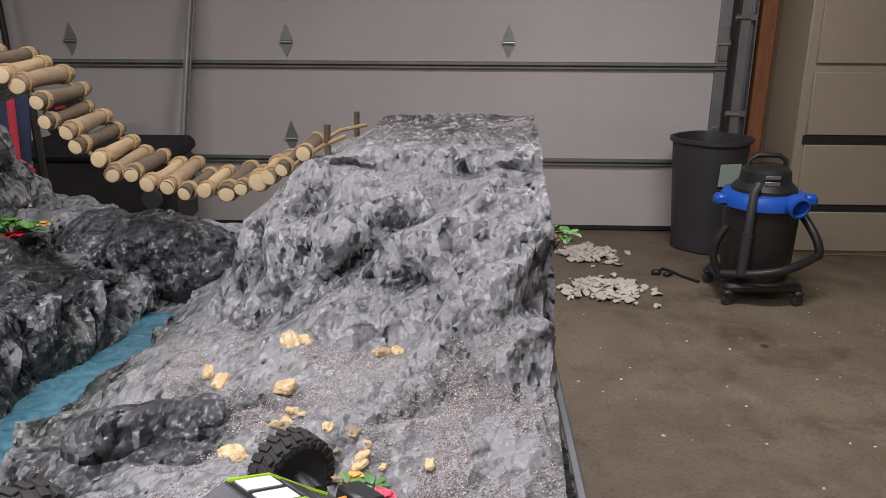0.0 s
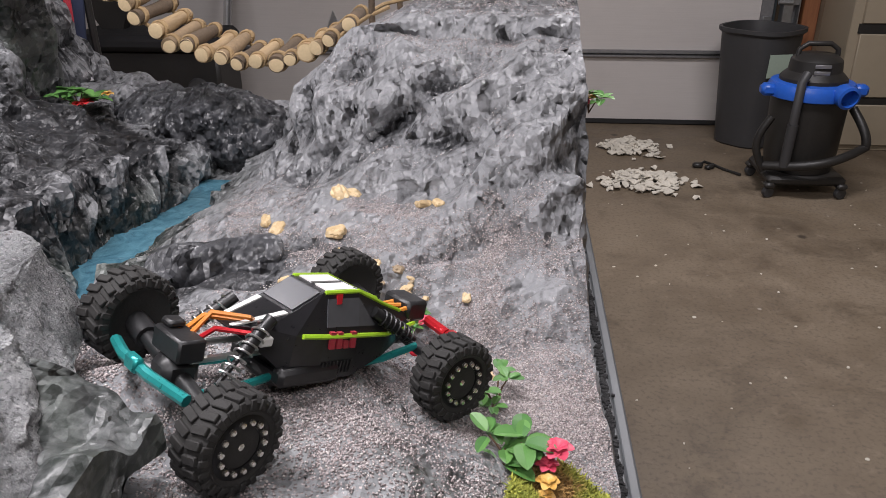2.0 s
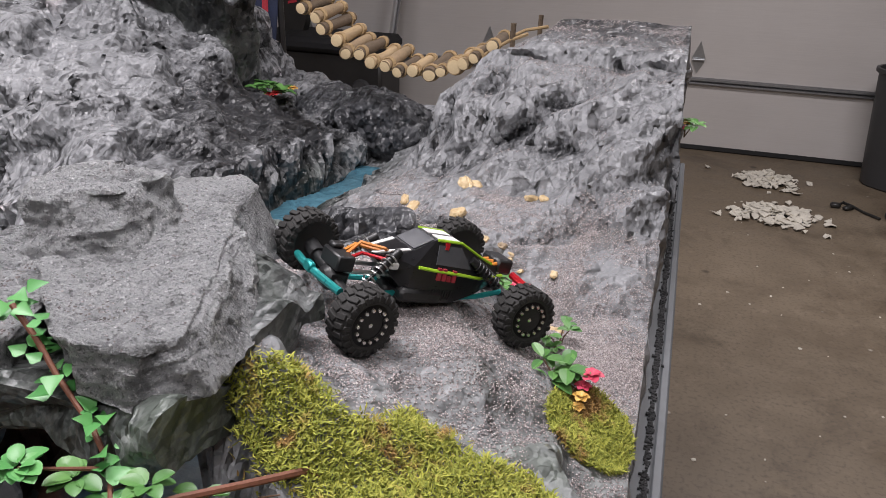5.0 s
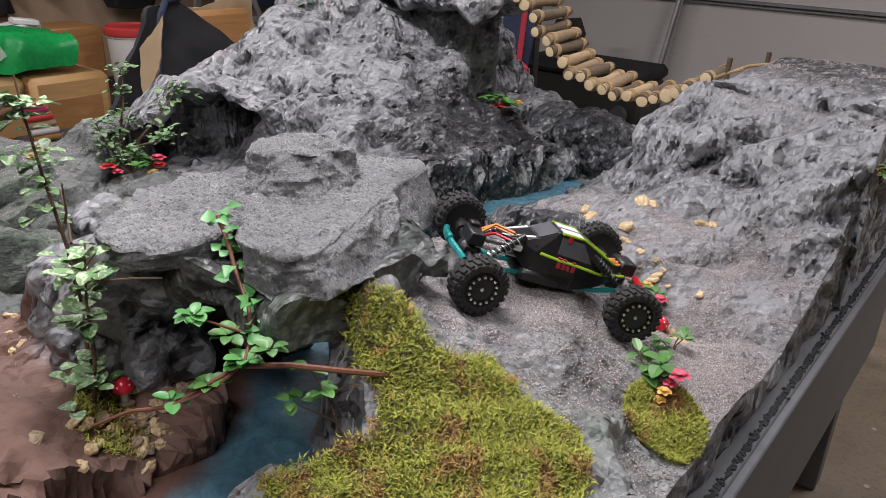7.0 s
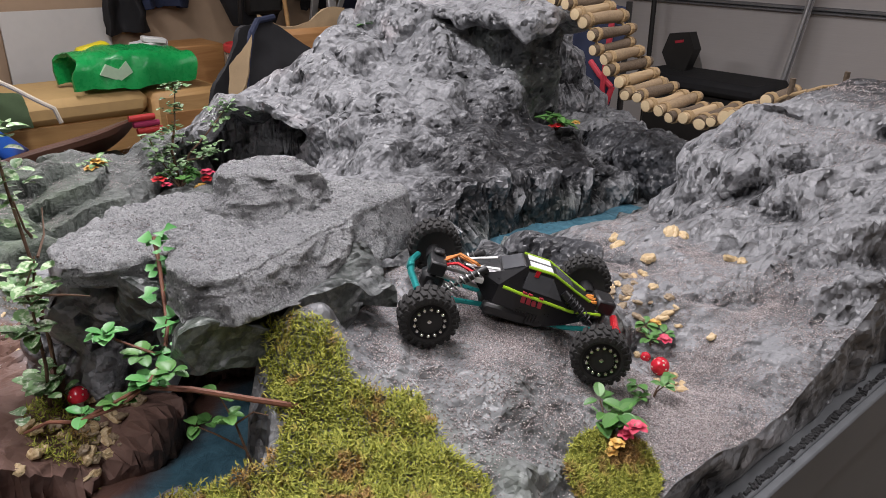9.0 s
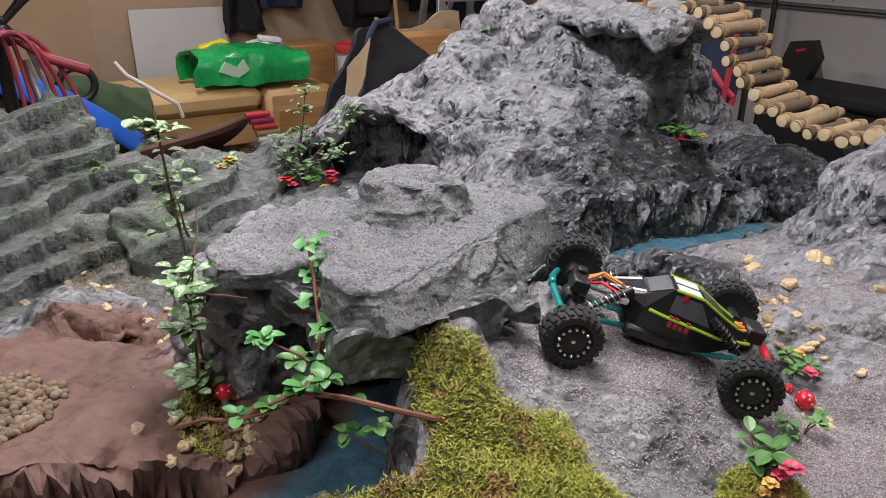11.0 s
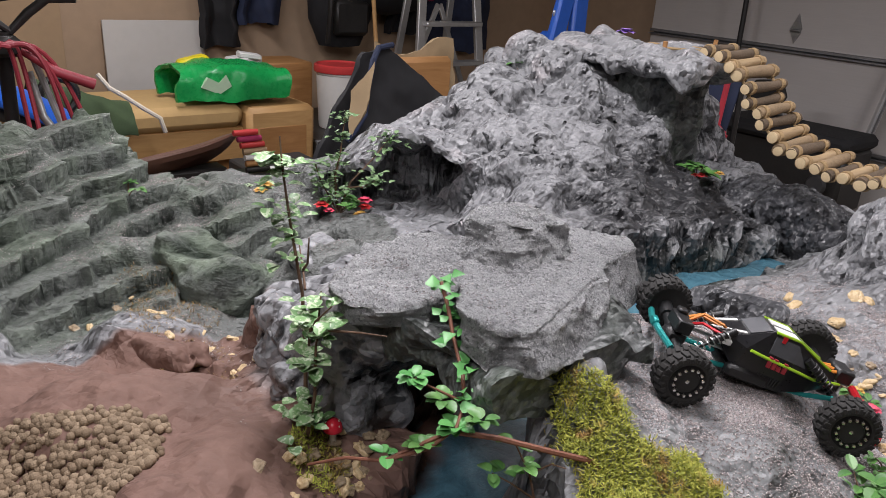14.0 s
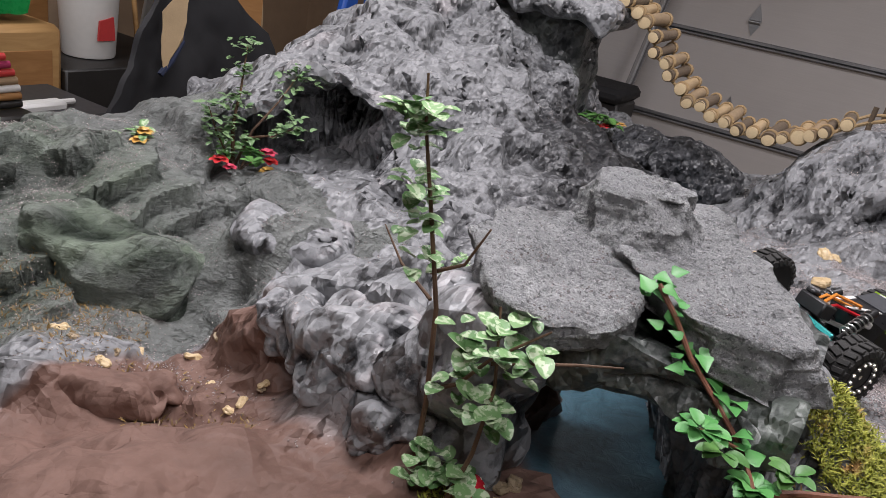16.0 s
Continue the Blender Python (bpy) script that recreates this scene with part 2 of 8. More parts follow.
CONCRETE = concrete()
DOORPAINT = door_paint()
STEEL = plain("galvanised_steel", (0.42, 0.43, 0.44), 0.38, 0.9, 0.2, 30)
BRIGHTSTEEL = plain("bright_steel", (0.66, 0.66, 0.66), 0.36, 0.35, 0.15, 20)
DULLSTEEL = plain("dull_strut_steel", (0.30, 0.30, 0.31), 0.45, 0.7, 0.25, 20)
BLACKRUB = plain("black_rubber", (0.018, 0.018, 0.019), 0.62, 0, 0.3, 60)
WALLBOARD = plain("brown_wallboard", (0.38, 0.27, 0.18), 0.8, 0, 0.14, 4)
PLASTER = plain("pale_plaster", (0.42, 0.38, 0.33), 0.8, 0, 0.1, 4)
WOODPOST = timber("red_fir", (0.17, 0.06, 0.025), (0.36, 0.15, 0.065), 30, (1, 1, 0.12))
CABPAINT = plain("cabinet_enamel", (0.33, 0.28, 0.205), 0.42, 0, 0.08, 6)


# ---- mesh tools ----
class Mesh:
    """Vertices and faces gathered for one mesh."""

    def __init__(self):
        self.v, self.f = [], []

    def add(self, verts, faces):
        o = len(self.v)
        self.v.extend(tuple(map(float, p)) for p in verts)
        self.f.extend(tuple(i + o for i in q) for q in faces)
        return self

    def box(self, c, s, m=None, ch=0.0):
        """A box of centre c and size s with chamfered edges of width ch, turned by m."""
        hx, hy, hz = s[0] / 2, s[1] / 2, s[2] / 2
        ch = min(ch, hx * 0.9, hy * 0.9, hz * 0.9)
        bm = bmesh.new()
        bmesh.ops.create_cube(bm, size=1.0)
        for v in bm.verts:
            v.co = Vector((v.co.x * s[0], v.co.y * s[1], v.co.z * s[2]))
        if ch > 0:
            bmesh.ops.bevel(bm, geom=list(bm.edges), offset=ch, segments=1, affect="EDGES")
        return self.take(bm, Matrix.Translation(c) @ (m or Matrix.Identity(4)))

    def take(self, bm, m=None):
        m = m or Matrix.Identity(4)
        bm.verts.index_update()
        self.add([m @ v.co for v in bm.verts], [[v.index for v in f.verts] for f in bm.faces])
        bm.free()
        return self

    def tube(self, pts, r, n=8, cap=True):
        """A round tube along pts; r is one radius or one for each point."""
        pts = [Vector(p) for p in pts]
        rs = r if isinstance(r, (list, tuple)) else [r] * len(pts)
        up = Vector((0, 0, 1))
        o = len(self.v)
        side = None
        for i, p in enumerate(pts):
            d = (pts[min(i + 1, len(pts) - 1)] - pts[max(i - 1, 0)]).normalized()
            if side is None:
                side = d.cross(up if abs(d.z) < 0.95 else Vector((1, 0, 0))).normalized()
            side = (side - d * side.dot(d)).normalized()
            w = d.cross(side)
            for k in range(n):
                a = 2 * math.pi * k / n
                q = p + (side * math.cos(a) + w * math.sin(a)) * rs[i]
                self.v.append((q.x, q.y, q.z))
        for i in range(len(pts) - 1):
            for k in range(n):
                a, b = o + i * n + k, o + i * n + (k + 1) % n
                self.f.append((a, b, b + n, a + n))
        if cap:
            self.f.append(tuple(o + k for k in range(n))[::-1])
            self.f.append(tuple(o + (len(pts) - 1) * n + k for k in range(n)))
        return self

    def lathe(self, prof, n=24, m=None, squash=None):
        """Turns the profile [(radius, z)] round z; squash(a) scales the radius by angle."""
        m = m or Matrix.Identity(4)
        o = len(self.v)
        for r, z in prof:
            for k in range(n):
                a = 2 * math.pi * k / n
                q = r * (squash(a) if squash else 1)
                p = m @ Vector((q * math.cos(a), q * math.sin(a), z))
                self.v.append((p.x, p.y, p.z))
        for i in range(len(prof) - 1):
            for k in range(n):
                a, b = o + i * n + k, o + i * n + (k + 1) % n
                self.f.append((a, b, b + n, a + n))
        if prof[0][0] > 1e-5:
            self.f.append(tuple(o + k for k in range(n))[::-1])
        if prof[-1][0] > 1e-5:
            self.f.append(tuple(o + (len(prof) - 1) * n + k for k in range(n)))
        return self

    def prism(self, poly, axis, lo, hi):
        """A flat outline pushed along an axis from lo to hi."""
        def put(p, h):
            return {"x": (h, p[0], p[1]), "y": (p[0], h, p[1]), "z": (p[0], p[1], h)}[axis]
        k = len(poly)
        return self.add([put(p, lo) for p in poly] + [put(p, hi) for p in poly],
                        [tuple(range(k))[::-1], tuple(range(k, 2 * k))] + [(i, (i + 1) % k, (i + 1) % k + k, i + k) for i in range(k)])

    def mesh(self, name, mat, smooth=True):
        me = bpy.data.meshes.new(name)
        me.from_pydata(self.v, [], self.f)
        me.materials.append(mat)
        bm = bmesh.new()
        bm.from_mesh(me)
        bmesh.ops.recalc_face_normals(bm, faces=list(bm.faces))
        bm.to_mesh(me)
        bm.free()
        if smooth:
            me.polygons.foreach_set("use_smooth", [True] * len(me.polygons))
            me.set_sharp_from_angle(angle=radians(38))
        return me


def thing(name, label, category, at=(0, 0, 0), group="", kind="", turn=(0, 0, 0)):
    """The Empty at the base of a thing, which parents its parts."""
    ob = new(name)
    ob.empty_display_size = 0.02
    ob.matrix_basis = pose(*at, *turn)
    return tagged(ob, label, category, group, kind)


def part(name, me, mat, parent, label="", m=None, smooth=True):
    """One mesh object under a thing or a part."""
    data = me if isinstance(me, bpy.types.Mesh) else me.mesh(name, mat, smooth)
    ob = new(name, data)
    ob.parent = parent
    if m is not None:
        ob.matrix_basis = m
    return tagged(ob, label) if label else ob


def solid(name, me, mat, label, category, group="", kind="", m=None, smooth=True):
    """A thing that is one mesh."""
    ob = new(name, me.mesh(name, mat, smooth) if isinstance(me, Mesh) else me)
    if m is not None:
        ob.matrix_basis = m
    return tagged(ob, label, category, group, kind)


# ---- noise on arrays ----
def lattice(ix, iy, iz, seed):
    h = (ix * 374761393 + iy * 668265263 + iz * 2147483647 + seed * 974634777) & 0xFFFFFFFF
    h = ((h ^ (h >> 13)) * 1274126177) & 0xFFFFFFFF
    return h ^ (h >> 16)


def perlin(p, scale, seed=0):
    """Gradient noise, about -1 to 1, of an array of places."""
    q = np.asarray(p) * scale + 37.31
    i = np.floor(q).astype(np.int64)
    f = q - i
    u = f * f * f * (f * (f * 6 - 15) + 10)
    out = np.zeros(len(q))
    for dx in (0, 1):
        for dy in (0, 1):
            for dz in (0, 1):
                h = lattice(i[:, 0] + dx, i[:, 1] + dy, i[:, 2] + dz, seed)
                gx, gy, gz = (h & 255) / 127.5 - 1, ((h >> 8) & 255) / 127.5 - 1, ((h >> 16) & 255) / 127.5 - 1
                w = (u[:, 0] if dx else 1 - u[:, 0]) * (u[:, 1] if dy else 1 - u[:, 1]) * (u[:, 2] if dz else 1 - u[:, 2])
                out += w * (gx * (f[:, 0] - dx) + gy * (f[:, 1] - dy) + gz * (f[:, 2] - dz))
    return out * 1.3


def crumple(p, scale, seed=0):
    """Sharp creases as in crumpled foil, about -0.5 to 0.5."""
    p = np.asarray(p)
    w = np.stack([perlin(p, scale * 0.6, seed + k) for k in (11, 12, 13)], 1) * (0.55 / scale)
    a = np.abs(perlin(p + w, scale, seed))
    b = np.abs(perlin(p + w * 1.5, scale * 2.3, seed + 3))
    c = np.abs(perlin(p + w, scale * 5.1, seed + 5))
    return 0.5 - 1.5 * a + 0.32 - 0.65 * b + 0.12 - 0.3 * c - 0.3


def folded(p, scale, seed=0, slope=0.4, bend=0.22):
    """Creased flat facets, as in crumpled paper: heights at the corners of a bent lattice, straight in between; metres."""
    p = np.asarray(p)
    w = np.stack([perlin(p, scale * 0.45, seed + k) for k in (31, 32, 33)], 1) * (bend / scale)
    turn = np.array(pose(0, 0, 0, 31 + seed, 17, 43).to_3x3())
    q = ((p + w) @ turn) * scale + 51.3
    i = np.floor(q).astype(np.int64)
    f = q - i
    o = np.argsort(-f, axis=1)
    fs = np.take_along_axis(f, o, 1)
    wt = [1 - fs[:, 0], fs[:, 0] - fs[:, 1], fs[:, 1] - fs[:, 2], fs[:, 2]]
    c = i.copy()
    out = np.zeros(len(p))
    rows = np.arange(len(p))
    for k in range(4):
        h = lattice(c[:, 0], c[:, 1], c[:, 2], seed)
        out += wt[k] * ((h & 1023) / 511.5 - 1)
        if k < 3:
            c[rows, o[:, k]] += 1
    return out * slope / scale


def smooth01(x):
    x = np.clip(x, 0, 1)
    return x * x * (3 - 2 * x)


def creased(p, seed, waves, near, far, slope, bend=0.8):
    """Crossing sharp folds with flat faces between them, as in crumpled paper, in metres: near and far are the widths of the folds."""
    p = np.asarray(p)
    rng = np.random.default_rng(seed)
    out = np.zeros(len(p))
    for k in range(waves):
        n = rng.normal(size=3)
        n /= np.linalg.norm(n)
        wide = near * (far / near) ** rng.uniform()
        t = (0.60 * (p @ n) / wide + bend * perlin(p, 0.50 / wide, seed + 31 + k) + rng.uniform()) % 1.0
        skew = rng.uniform(0.25, 0.75)
        fold = np.where(t < skew, t / skew, (1 - t) / (1 - skew)) - 0.5
        here = smooth01(0.55 + 1.5 * perlin(p, 0.30 / wide, seed + 60 + k))
        out += fold * wide * slope * here
    return out


def crumpled(p, bulk, amp):
    """Heights of the land's crumpled skin: broad faces, small faces and a few long folds."""
    q = p * np.array([1.0, 0.8, 1.0])
    return (folded(q, 9.0, 41, 0.16, 0.45) + creased(p, 40, 4, 0.07, 0.16, 0.12)) * bulk + (folded(q, 17.0, 43, 0.50, 0.25) + folded(q, 36.0, 44, 0.42, 0.25) + creased(p, 45, 5, 0.03, 0.06, 0.14, 0.4)) * amp


def grid_mesh(name, p, faces, mat, mask=None, crisp=15):
    me = bpy.data.meshes.new(name)
    me.from_pydata(np.asarray(p).tolist(), [], np.asarray(faces).tolist())
    me.materials.append(mat)
    me.polygons.foreach_set("use_smooth", [True] * len(me.polygons))
    me.set_sharp_from_angle(angle=radians(crisp))
    if mask is not None:
        at = me.color_attributes.new("mask", "FLOAT_COLOR", "POINT")
        if mask.shape[1] == 3:
            mask = np.concatenate([mask, np.full((len(mask), 1), 0.5)], 1)
        at.data.foreach_set("color", mask.astype(np.float32).ravel())
    return me


def cube_sphere(n):
    """Places on a unit cube's faces, n steps each, and their quads, welded."""
    pts, index, faces = [], {}, []
    for ax in range(3):
        for sgn in (-1, 1):
            ids = []
            for i in range(n + 1):
                for j in range(n + 1):
                    c = [0, 0, 0]
                    c[ax], c[(ax + 1) % 3], c[(ax + 2) % 3] = sgn * n, 2 * i - n, 2 * j - n
                    key = tuple(c)
                    if key not in index:
                        index[key] = len(pts)
                        pts.append(key)
                    ids.append(index[key])
            for i in range(n):
                for j in range(n):
                    a, b, c_, d = ids[i * (n + 1) + j], ids[(i + 1) * (n + 1) + j], ids[(i + 1) * (n + 1) + j + 1], ids[i * (n + 1) + j + 1]
                    faces.append((a, b, c_, d) if sgn > 0 else (d, c_, b, a))
    return np.array(pts, float) / n, faces


SPHERES = {}


def rock_mesh(name, at, size, turn, mat, power=3.0, rough=0.25, scale=8.0, seed=0, n=40, taper=0.0, mask=(0.0, 0.0, 0.0), top_sand=0.0, shape=None, facet=0.2):
    """A stone: a rounded block of half-sizes size, creased by noise; taper narrows its top."""
    if n not in SPHERES:
        SPHERES[n] = cube_sphere(n)
    c, faces = SPHERES[n]
    c = np.tan(c * math.pi / 4)
    r = (np.abs(c) ** power).sum(1) ** (1 / power)
    u = c / r[:, None]
    u[:, :2] *= (1 - taper * (u[:, 2:3] * 0.5 + 0.5))
    s = np.array(size)
    p = u * s
    if shape is not None:
        p = shape(p)
    nrm = u / s
    nrm /= np.linalg.norm(nrm, axis=1)[:, None]
    amp = rough * float(np.min(s))
    off = np.array([seed * 1.7, seed * 0.9, seed * 2.3])
    p = p + nrm * (crumple(p + off, scale, seed) * amp * 0.15 + perlin(p + off, scale * 0.4, seed + 9) * amp * 0.9)[:, None]
    d1, d2 = folded(p + off, 2.2 * scale, seed + 2, facet * 1.3) + creased(p + off, seed + 2, 4, 0.35 / scale, 0.9 / scale, facet * 0.7), folded(p + off, 4.0 * scale, seed + 4, facet * 0.7)
    p = p + nrm * (d1 + d2)[:, None]
    rot = np.array(pose(0, 0, 0, *turn).to_3x3())
    p = p @ rot.T + np.array(at)
    nz = (nrm @ rot.T)[:, 2]
    mk = np.tile(np.array(mask, float), (len(p), 1))
    mk[:, 0] += top_sand * smooth01((nz - 0.35) / 0.5)
    # hollow facets get their shade in the tone, raised ones are paler
    relief_tone = np.clip(0.5 + 0.22 * (d2 / (d2.std() + 1e-9)) + 0.12 * (d1 / (d1.std() + 1e-9)), 0, 1)
    return grid_mesh(name, p, faces, mat, np.concatenate([mk, relief_tone[:, None]], 1))


def stone(name, label, at, size, turn=(0, 0, 0), mat=None, category="rock", group="", **kw):
    return tagged(new(name, rock_mesh(name, at, size, turn, mat or ROCK, **kw)), label, category, group)


# ---- the garage round the table ----
DOOR_Y, LEFT_X, RIGHT_X, BACK_Y, CEIL_Z = 4.70, -4.75, 3.4, -3.2, 2.62


def room():
    solid("floor", Mesh().box((-0.6, 0.8, -0.05), (8.6, 8.4, 0.1)), CONCRETE, "stained brown-grey concrete garage floor with paint specks", "floor", kind="structure", smooth=False)
    solid("ceiling", Mesh().box((-0.6, 0.8, CEIL_Z + 0.06), (8.6, 8.4, 0.12)), PLASTER, "pale plastered garage ceiling", "ceiling", kind="structure", smooth=False)
    w = Mesh().box((LEFT_X - 0.06, 0.75, 1.3), (0.12, 8.2, 2.62))
    solid("wall_west", w, WALLBOARD, "brown fibreboard garage wall", "wall", kind="structure", smooth=False)
    solid("wall_east", Mesh().box((RIGHT_X + 0.06, 0.75, 1.3), (0.12, 8.2, 2.62)), PLASTER, "pale plastered garage wall", "wall", kind="structure", smooth=False)
    solid("wall_south", Mesh().box((-0.6, BACK_Y - 0.06, 1.3), (8.6, 0.12, 2.62)), PLASTER, "pale plastered garage wall", "wall", kind="structure", smooth=False)
    n = Mesh().box((2.55, DOOR_Y + 0.12, 1.3), (1.9, 0.12, 2.62)).box((-4.2, DOOR_Y + 0.12, 1.3), (1.1, 0.12, 2.62)).box((-1.1, DOOR_Y + 0.12, 2.42), (5.2, 0.12, 0.36))
    solid("wall_north", n, WALLBOARD, "brown fibreboard wall beside the garage door", "wall", kind="structure", smooth=False)


def garage_door():
    d = thing("garage_door", "closed white sectional garage door with steel struts and hinges", "garage door", (0, DOOR_Y, 0), kind="structure")
    edges = [0.02, 0.44, 1.02, 1.60, 2.18]
    x0, x1 = -3.6, 1.52
    for lo, hi in zip(edges, edges[1:]):
        p = Mesh().box(((x0 + x1) / 2, 0.0, (lo + hi) / 2), (x1 - x0, 0.045, hi - lo - 0.008), ch=0.004)
        part("panel", p, DOORPAINT, d)
        if lo > 0.1:
            s = Mesh().box(((x0 + x1) / 2, -0.032, lo + 0.012), (x1 - x0, 0.022, 0.022), ch=0.004).box(((x0 + x1) / 2, -0.038, lo - 0.012), (x1 - x0, 0.034, 0.012), ch=0.003)
            part("strut", s, DULLSTEEL, d)
    for lo in edges[1:-1]:
        for hx in (-2.42, -1.10, 0.23, 1.49):
            h = Mesh()
            if hx > 1:
                h.box((hx, -0.035, lo + 0.13), (0.05, 0.02, 0.19), ch=0.003)
            h.prism([(hx - 0.04, lo + 0.14), (hx, lo + 0.24), (hx + 0.04, lo + 0.14), (hx + 0.012, lo + 0.13), (hx - 0.012, lo + 0.13)], "y", -0.03, -0.023)
            h.prism([(hx - 0.038, lo + 0.12), (hx + 0.038, lo + 0.12), (hx, lo + 0.045)], "y", -0.03, -0.023)
            h.tube([(hx - 0.035, -0.038, lo + 0.13), (hx + 0.035, -0.038, lo + 0.13)], 0.011, 10)
            part("hinge", h, STEEL, d)
    part("bottom_seal", Mesh().box(((x0 + x1) / 2, 0, 0.02), (x1 - x0, 0.05, 0.04), ch=0.008), BLACKRUB, d, "black rubber seal")
    part("end_stile", Mesh().box((x1 - 0.035, -0.027, 1.12), (0.07, 0.012, 2.2), ch=0.003), DULLSTEEL, d)
    t = thing("door_track", "galvanised steel track beside the garage door", "door track", (1.56, DOOR_Y, 0), kind="structure")
    part("rail", Mesh().box((0.0, -0.06, 1.25), (0.012, 0.07, 2.5), ch=0.002).box((0.025, -0.09, 1.25), (0.05, 0.008, 2.5), ch=0.002), STEEL, t)
    part("angle", Mesh().box((0.06, -0.03, 1.25), (0.05, 0.01, 2.5), ch=0.002).box((0.085, -0.06, 1.25), (0.008, 0.06, 2.5), ch=0.002), STEEL, t)
    for z in (0.75, 1.3, 1.9):
        part("bracket", Mesh().box((0.03, -0.075, z), (0.12, 0.02, 0.035), ch=0.004).tube([(-0.04, -0.1, z), (0.04, -0.1, z)], 0.012, 10), STEEL, t)
    solid("wood_post", Mesh().box((1.73, DOOR_Y + 0.0, 1.3), (0.09, 0.09, 2.6), ch=0.004), WOODPOST, "rough reddish fir post beside the door track", "post", kind="structure")
    solid("conduit", Mesh().tube([(1.655, DOOR_Y - 0.04, z) for z in (0.3, 1.3, 2.5)], 0.011, 10), STEEL, "thin grey conduit on the post", "conduit", kind="structure")


def leaning_rail():
    r = Mesh()
    lo, hi = Vector((-1.807, 4.49, 0.0)), Vector((-1.60, 4.64, 1.70))
    m = Matrix.Translation((lo + hi) / 2) @ (hi - lo).to_track_quat("Z", "X").to_matrix().to_4x4()
    ln = (hi - lo).length
    turn = pose(0, 0, 0, 0, 0, 90)
    rail = thing("steel_rail", "bright steel rail leaning on the garage door", "rail")
    rail.matrix_basis = m
    part("web", r.box((0, 0, 0), (0.06, 0.034, ln), turn, ch=0.004), BRIGHTSTEEL, rail)
    part("flange", Mesh().box((0, -0.050, 0.0), (0.012, 0.036, ln), ch=0.003), DULLSTEEL, rail)
    part("flange", Mesh().box((0, 0.050, 0), (0.010, 0.034, ln), ch=0.003), DULLSTEEL, rail)


room()
garage_door()
leaning_rail()
# landforms: x, y, spread, height over the base level
BASE_LEVEL = 0.846
LEDGE_MOUNDS = [
    (-1.73, 0.10, 0.16, -0.044), (-1.63, -0.45, 0.16, 0.062), (-1.58, -0.15, 0.28, 0.174), (-1.48, -0.05, 0.065, 0.096),
    (-1.38, -0.55, 0.16, 0.063), (-1.38, 0.40, 0.065, 0.049), (-1.33, -0.25, 0.065, 0.088), (-1.33, -0.05, 0.065, 0.016),
    (-1.23, 0.20, 0.065, 0.071), (-1.18, -0.05, 0.065, -0.021), (-1.13, -0.25, 0.065, 0.023), (-1.13, 0.10, 0.065, 0.032),
    (-1.08, -0.05, 0.065, 0.062), (-1.03, -0.55, 0.16, 0.076), (-1.03, 0.30, 0.065, -0.054), (-0.98, -0.20, 0.065, -0.021),
    (-0.93, -0.25, 0.065, -0.044),
]
LEDGE_SHOULDERS = [
    (-0.93, -0.05, 0.16, -0.065), (-0.93, 0.30, 0.065, -0.079), (-0.88, -0.15, 0.065, 0.075), (-0.88, 0.20, 0.065, 0.113),
    (-0.88, 0.45, 0.1, 0.099), (-0.83, 0.00, 0.065, -0.021), (-0.78, -0.20, 0.065, -0.029), (-0.73, -0.35, 0.065, 0.020),
    (-0.73, 0.05, 0.065, 0.066), (-0.68, -0.10, 0.065, -0.058), (-0.63, -0.30, 0.065, 0.060), (-0.63, -0.15, 0.065, 0.055),
    (-0.63, 0.05, 0.065, 0.047), (-0.58, -0.40, 0.065, -0.019), (-0.58, -0.05, 0.065, -0.013), (-0.58, 0.10, 0.065, 0.107),
    (-0.53, -0.20, 0.065, -0.014), (-0.48, 0.05, 0.065, 0.046),
]
MOUNTAIN_MOUNDS = [
    (-1.58, 1.00, 0.16, -0.034), (-1.48, 1.10, 0.1, -0.049), (-1.43, 1.40, 0.16, 0.054), (-1.38, 0.75, 0.065, 0.026),
    (-1.33, 1.00, 0.065, 0.096), (-1.28, 0.60, 0.065, 0.025), (-1.28, 1.65, 0.28, 0.063), (-1.23, 0.50, 0.1, 0.085),
    (-1.23, 0.85, 0.065, 0.065), (-1.23, 0.95, 0.065, 0.020), (-1.18, 0.70, 0.065, -0.001), (-1.18, 1.00, 0.28, 0.303),
    (-1.13, 0.95, 0.065, -0.024), (-1.13, 1.40, 0.16, 0.108), (-1.08, 0.55, 0.065, 0.082), (-1.08, 1.10, 0.065, 0.068),
    (-1.08, 1.55, 0.16, 0.091), (-1.03, 0.75, 0.065, 0.054), (-0.98, 0.65, 0.065, -0.066),
]
MOUNTAIN_SHOULDERS = [
    (-0.98, 1.05, 0.065, 0.015), (-0.98, 1.35, 0.1, 0.069), (-0.98, 1.50, 0.1, 0.086), (-0.93, 0.80, 0.065, 0.019),
    (-0.93, 0.95, 0.065, -0.002), (-0.93, 1.25, 0.1, 0.068), (-0.83, 0.70, 0.065, 0.032), (-0.83, 0.85, 0.065, 0.021),
    (-0.83, 1.25, 0.065, -0.026), (-0.78, 0.80, 0.065, -0.008), (-0.78, 1.40, 0.1, -0.053), (-0.73, 0.95, 0.065, 0.031),
    (-0.68, 1.05, 0.065, 0.018), (-0.68, 1.25, 0.065, 0.032), (-0.63, 0.80, 0.065, 0.044), (-0.63, 0.95, 0.065, -0.029),
    (-0.63, 1.55, 0.065, 0.029), (-0.58, 0.50, 0.1, -0.053), (-0.48, 1.15, 0.16, -0.045), (-0.48, 1.35, 0.1, -0.059),
]
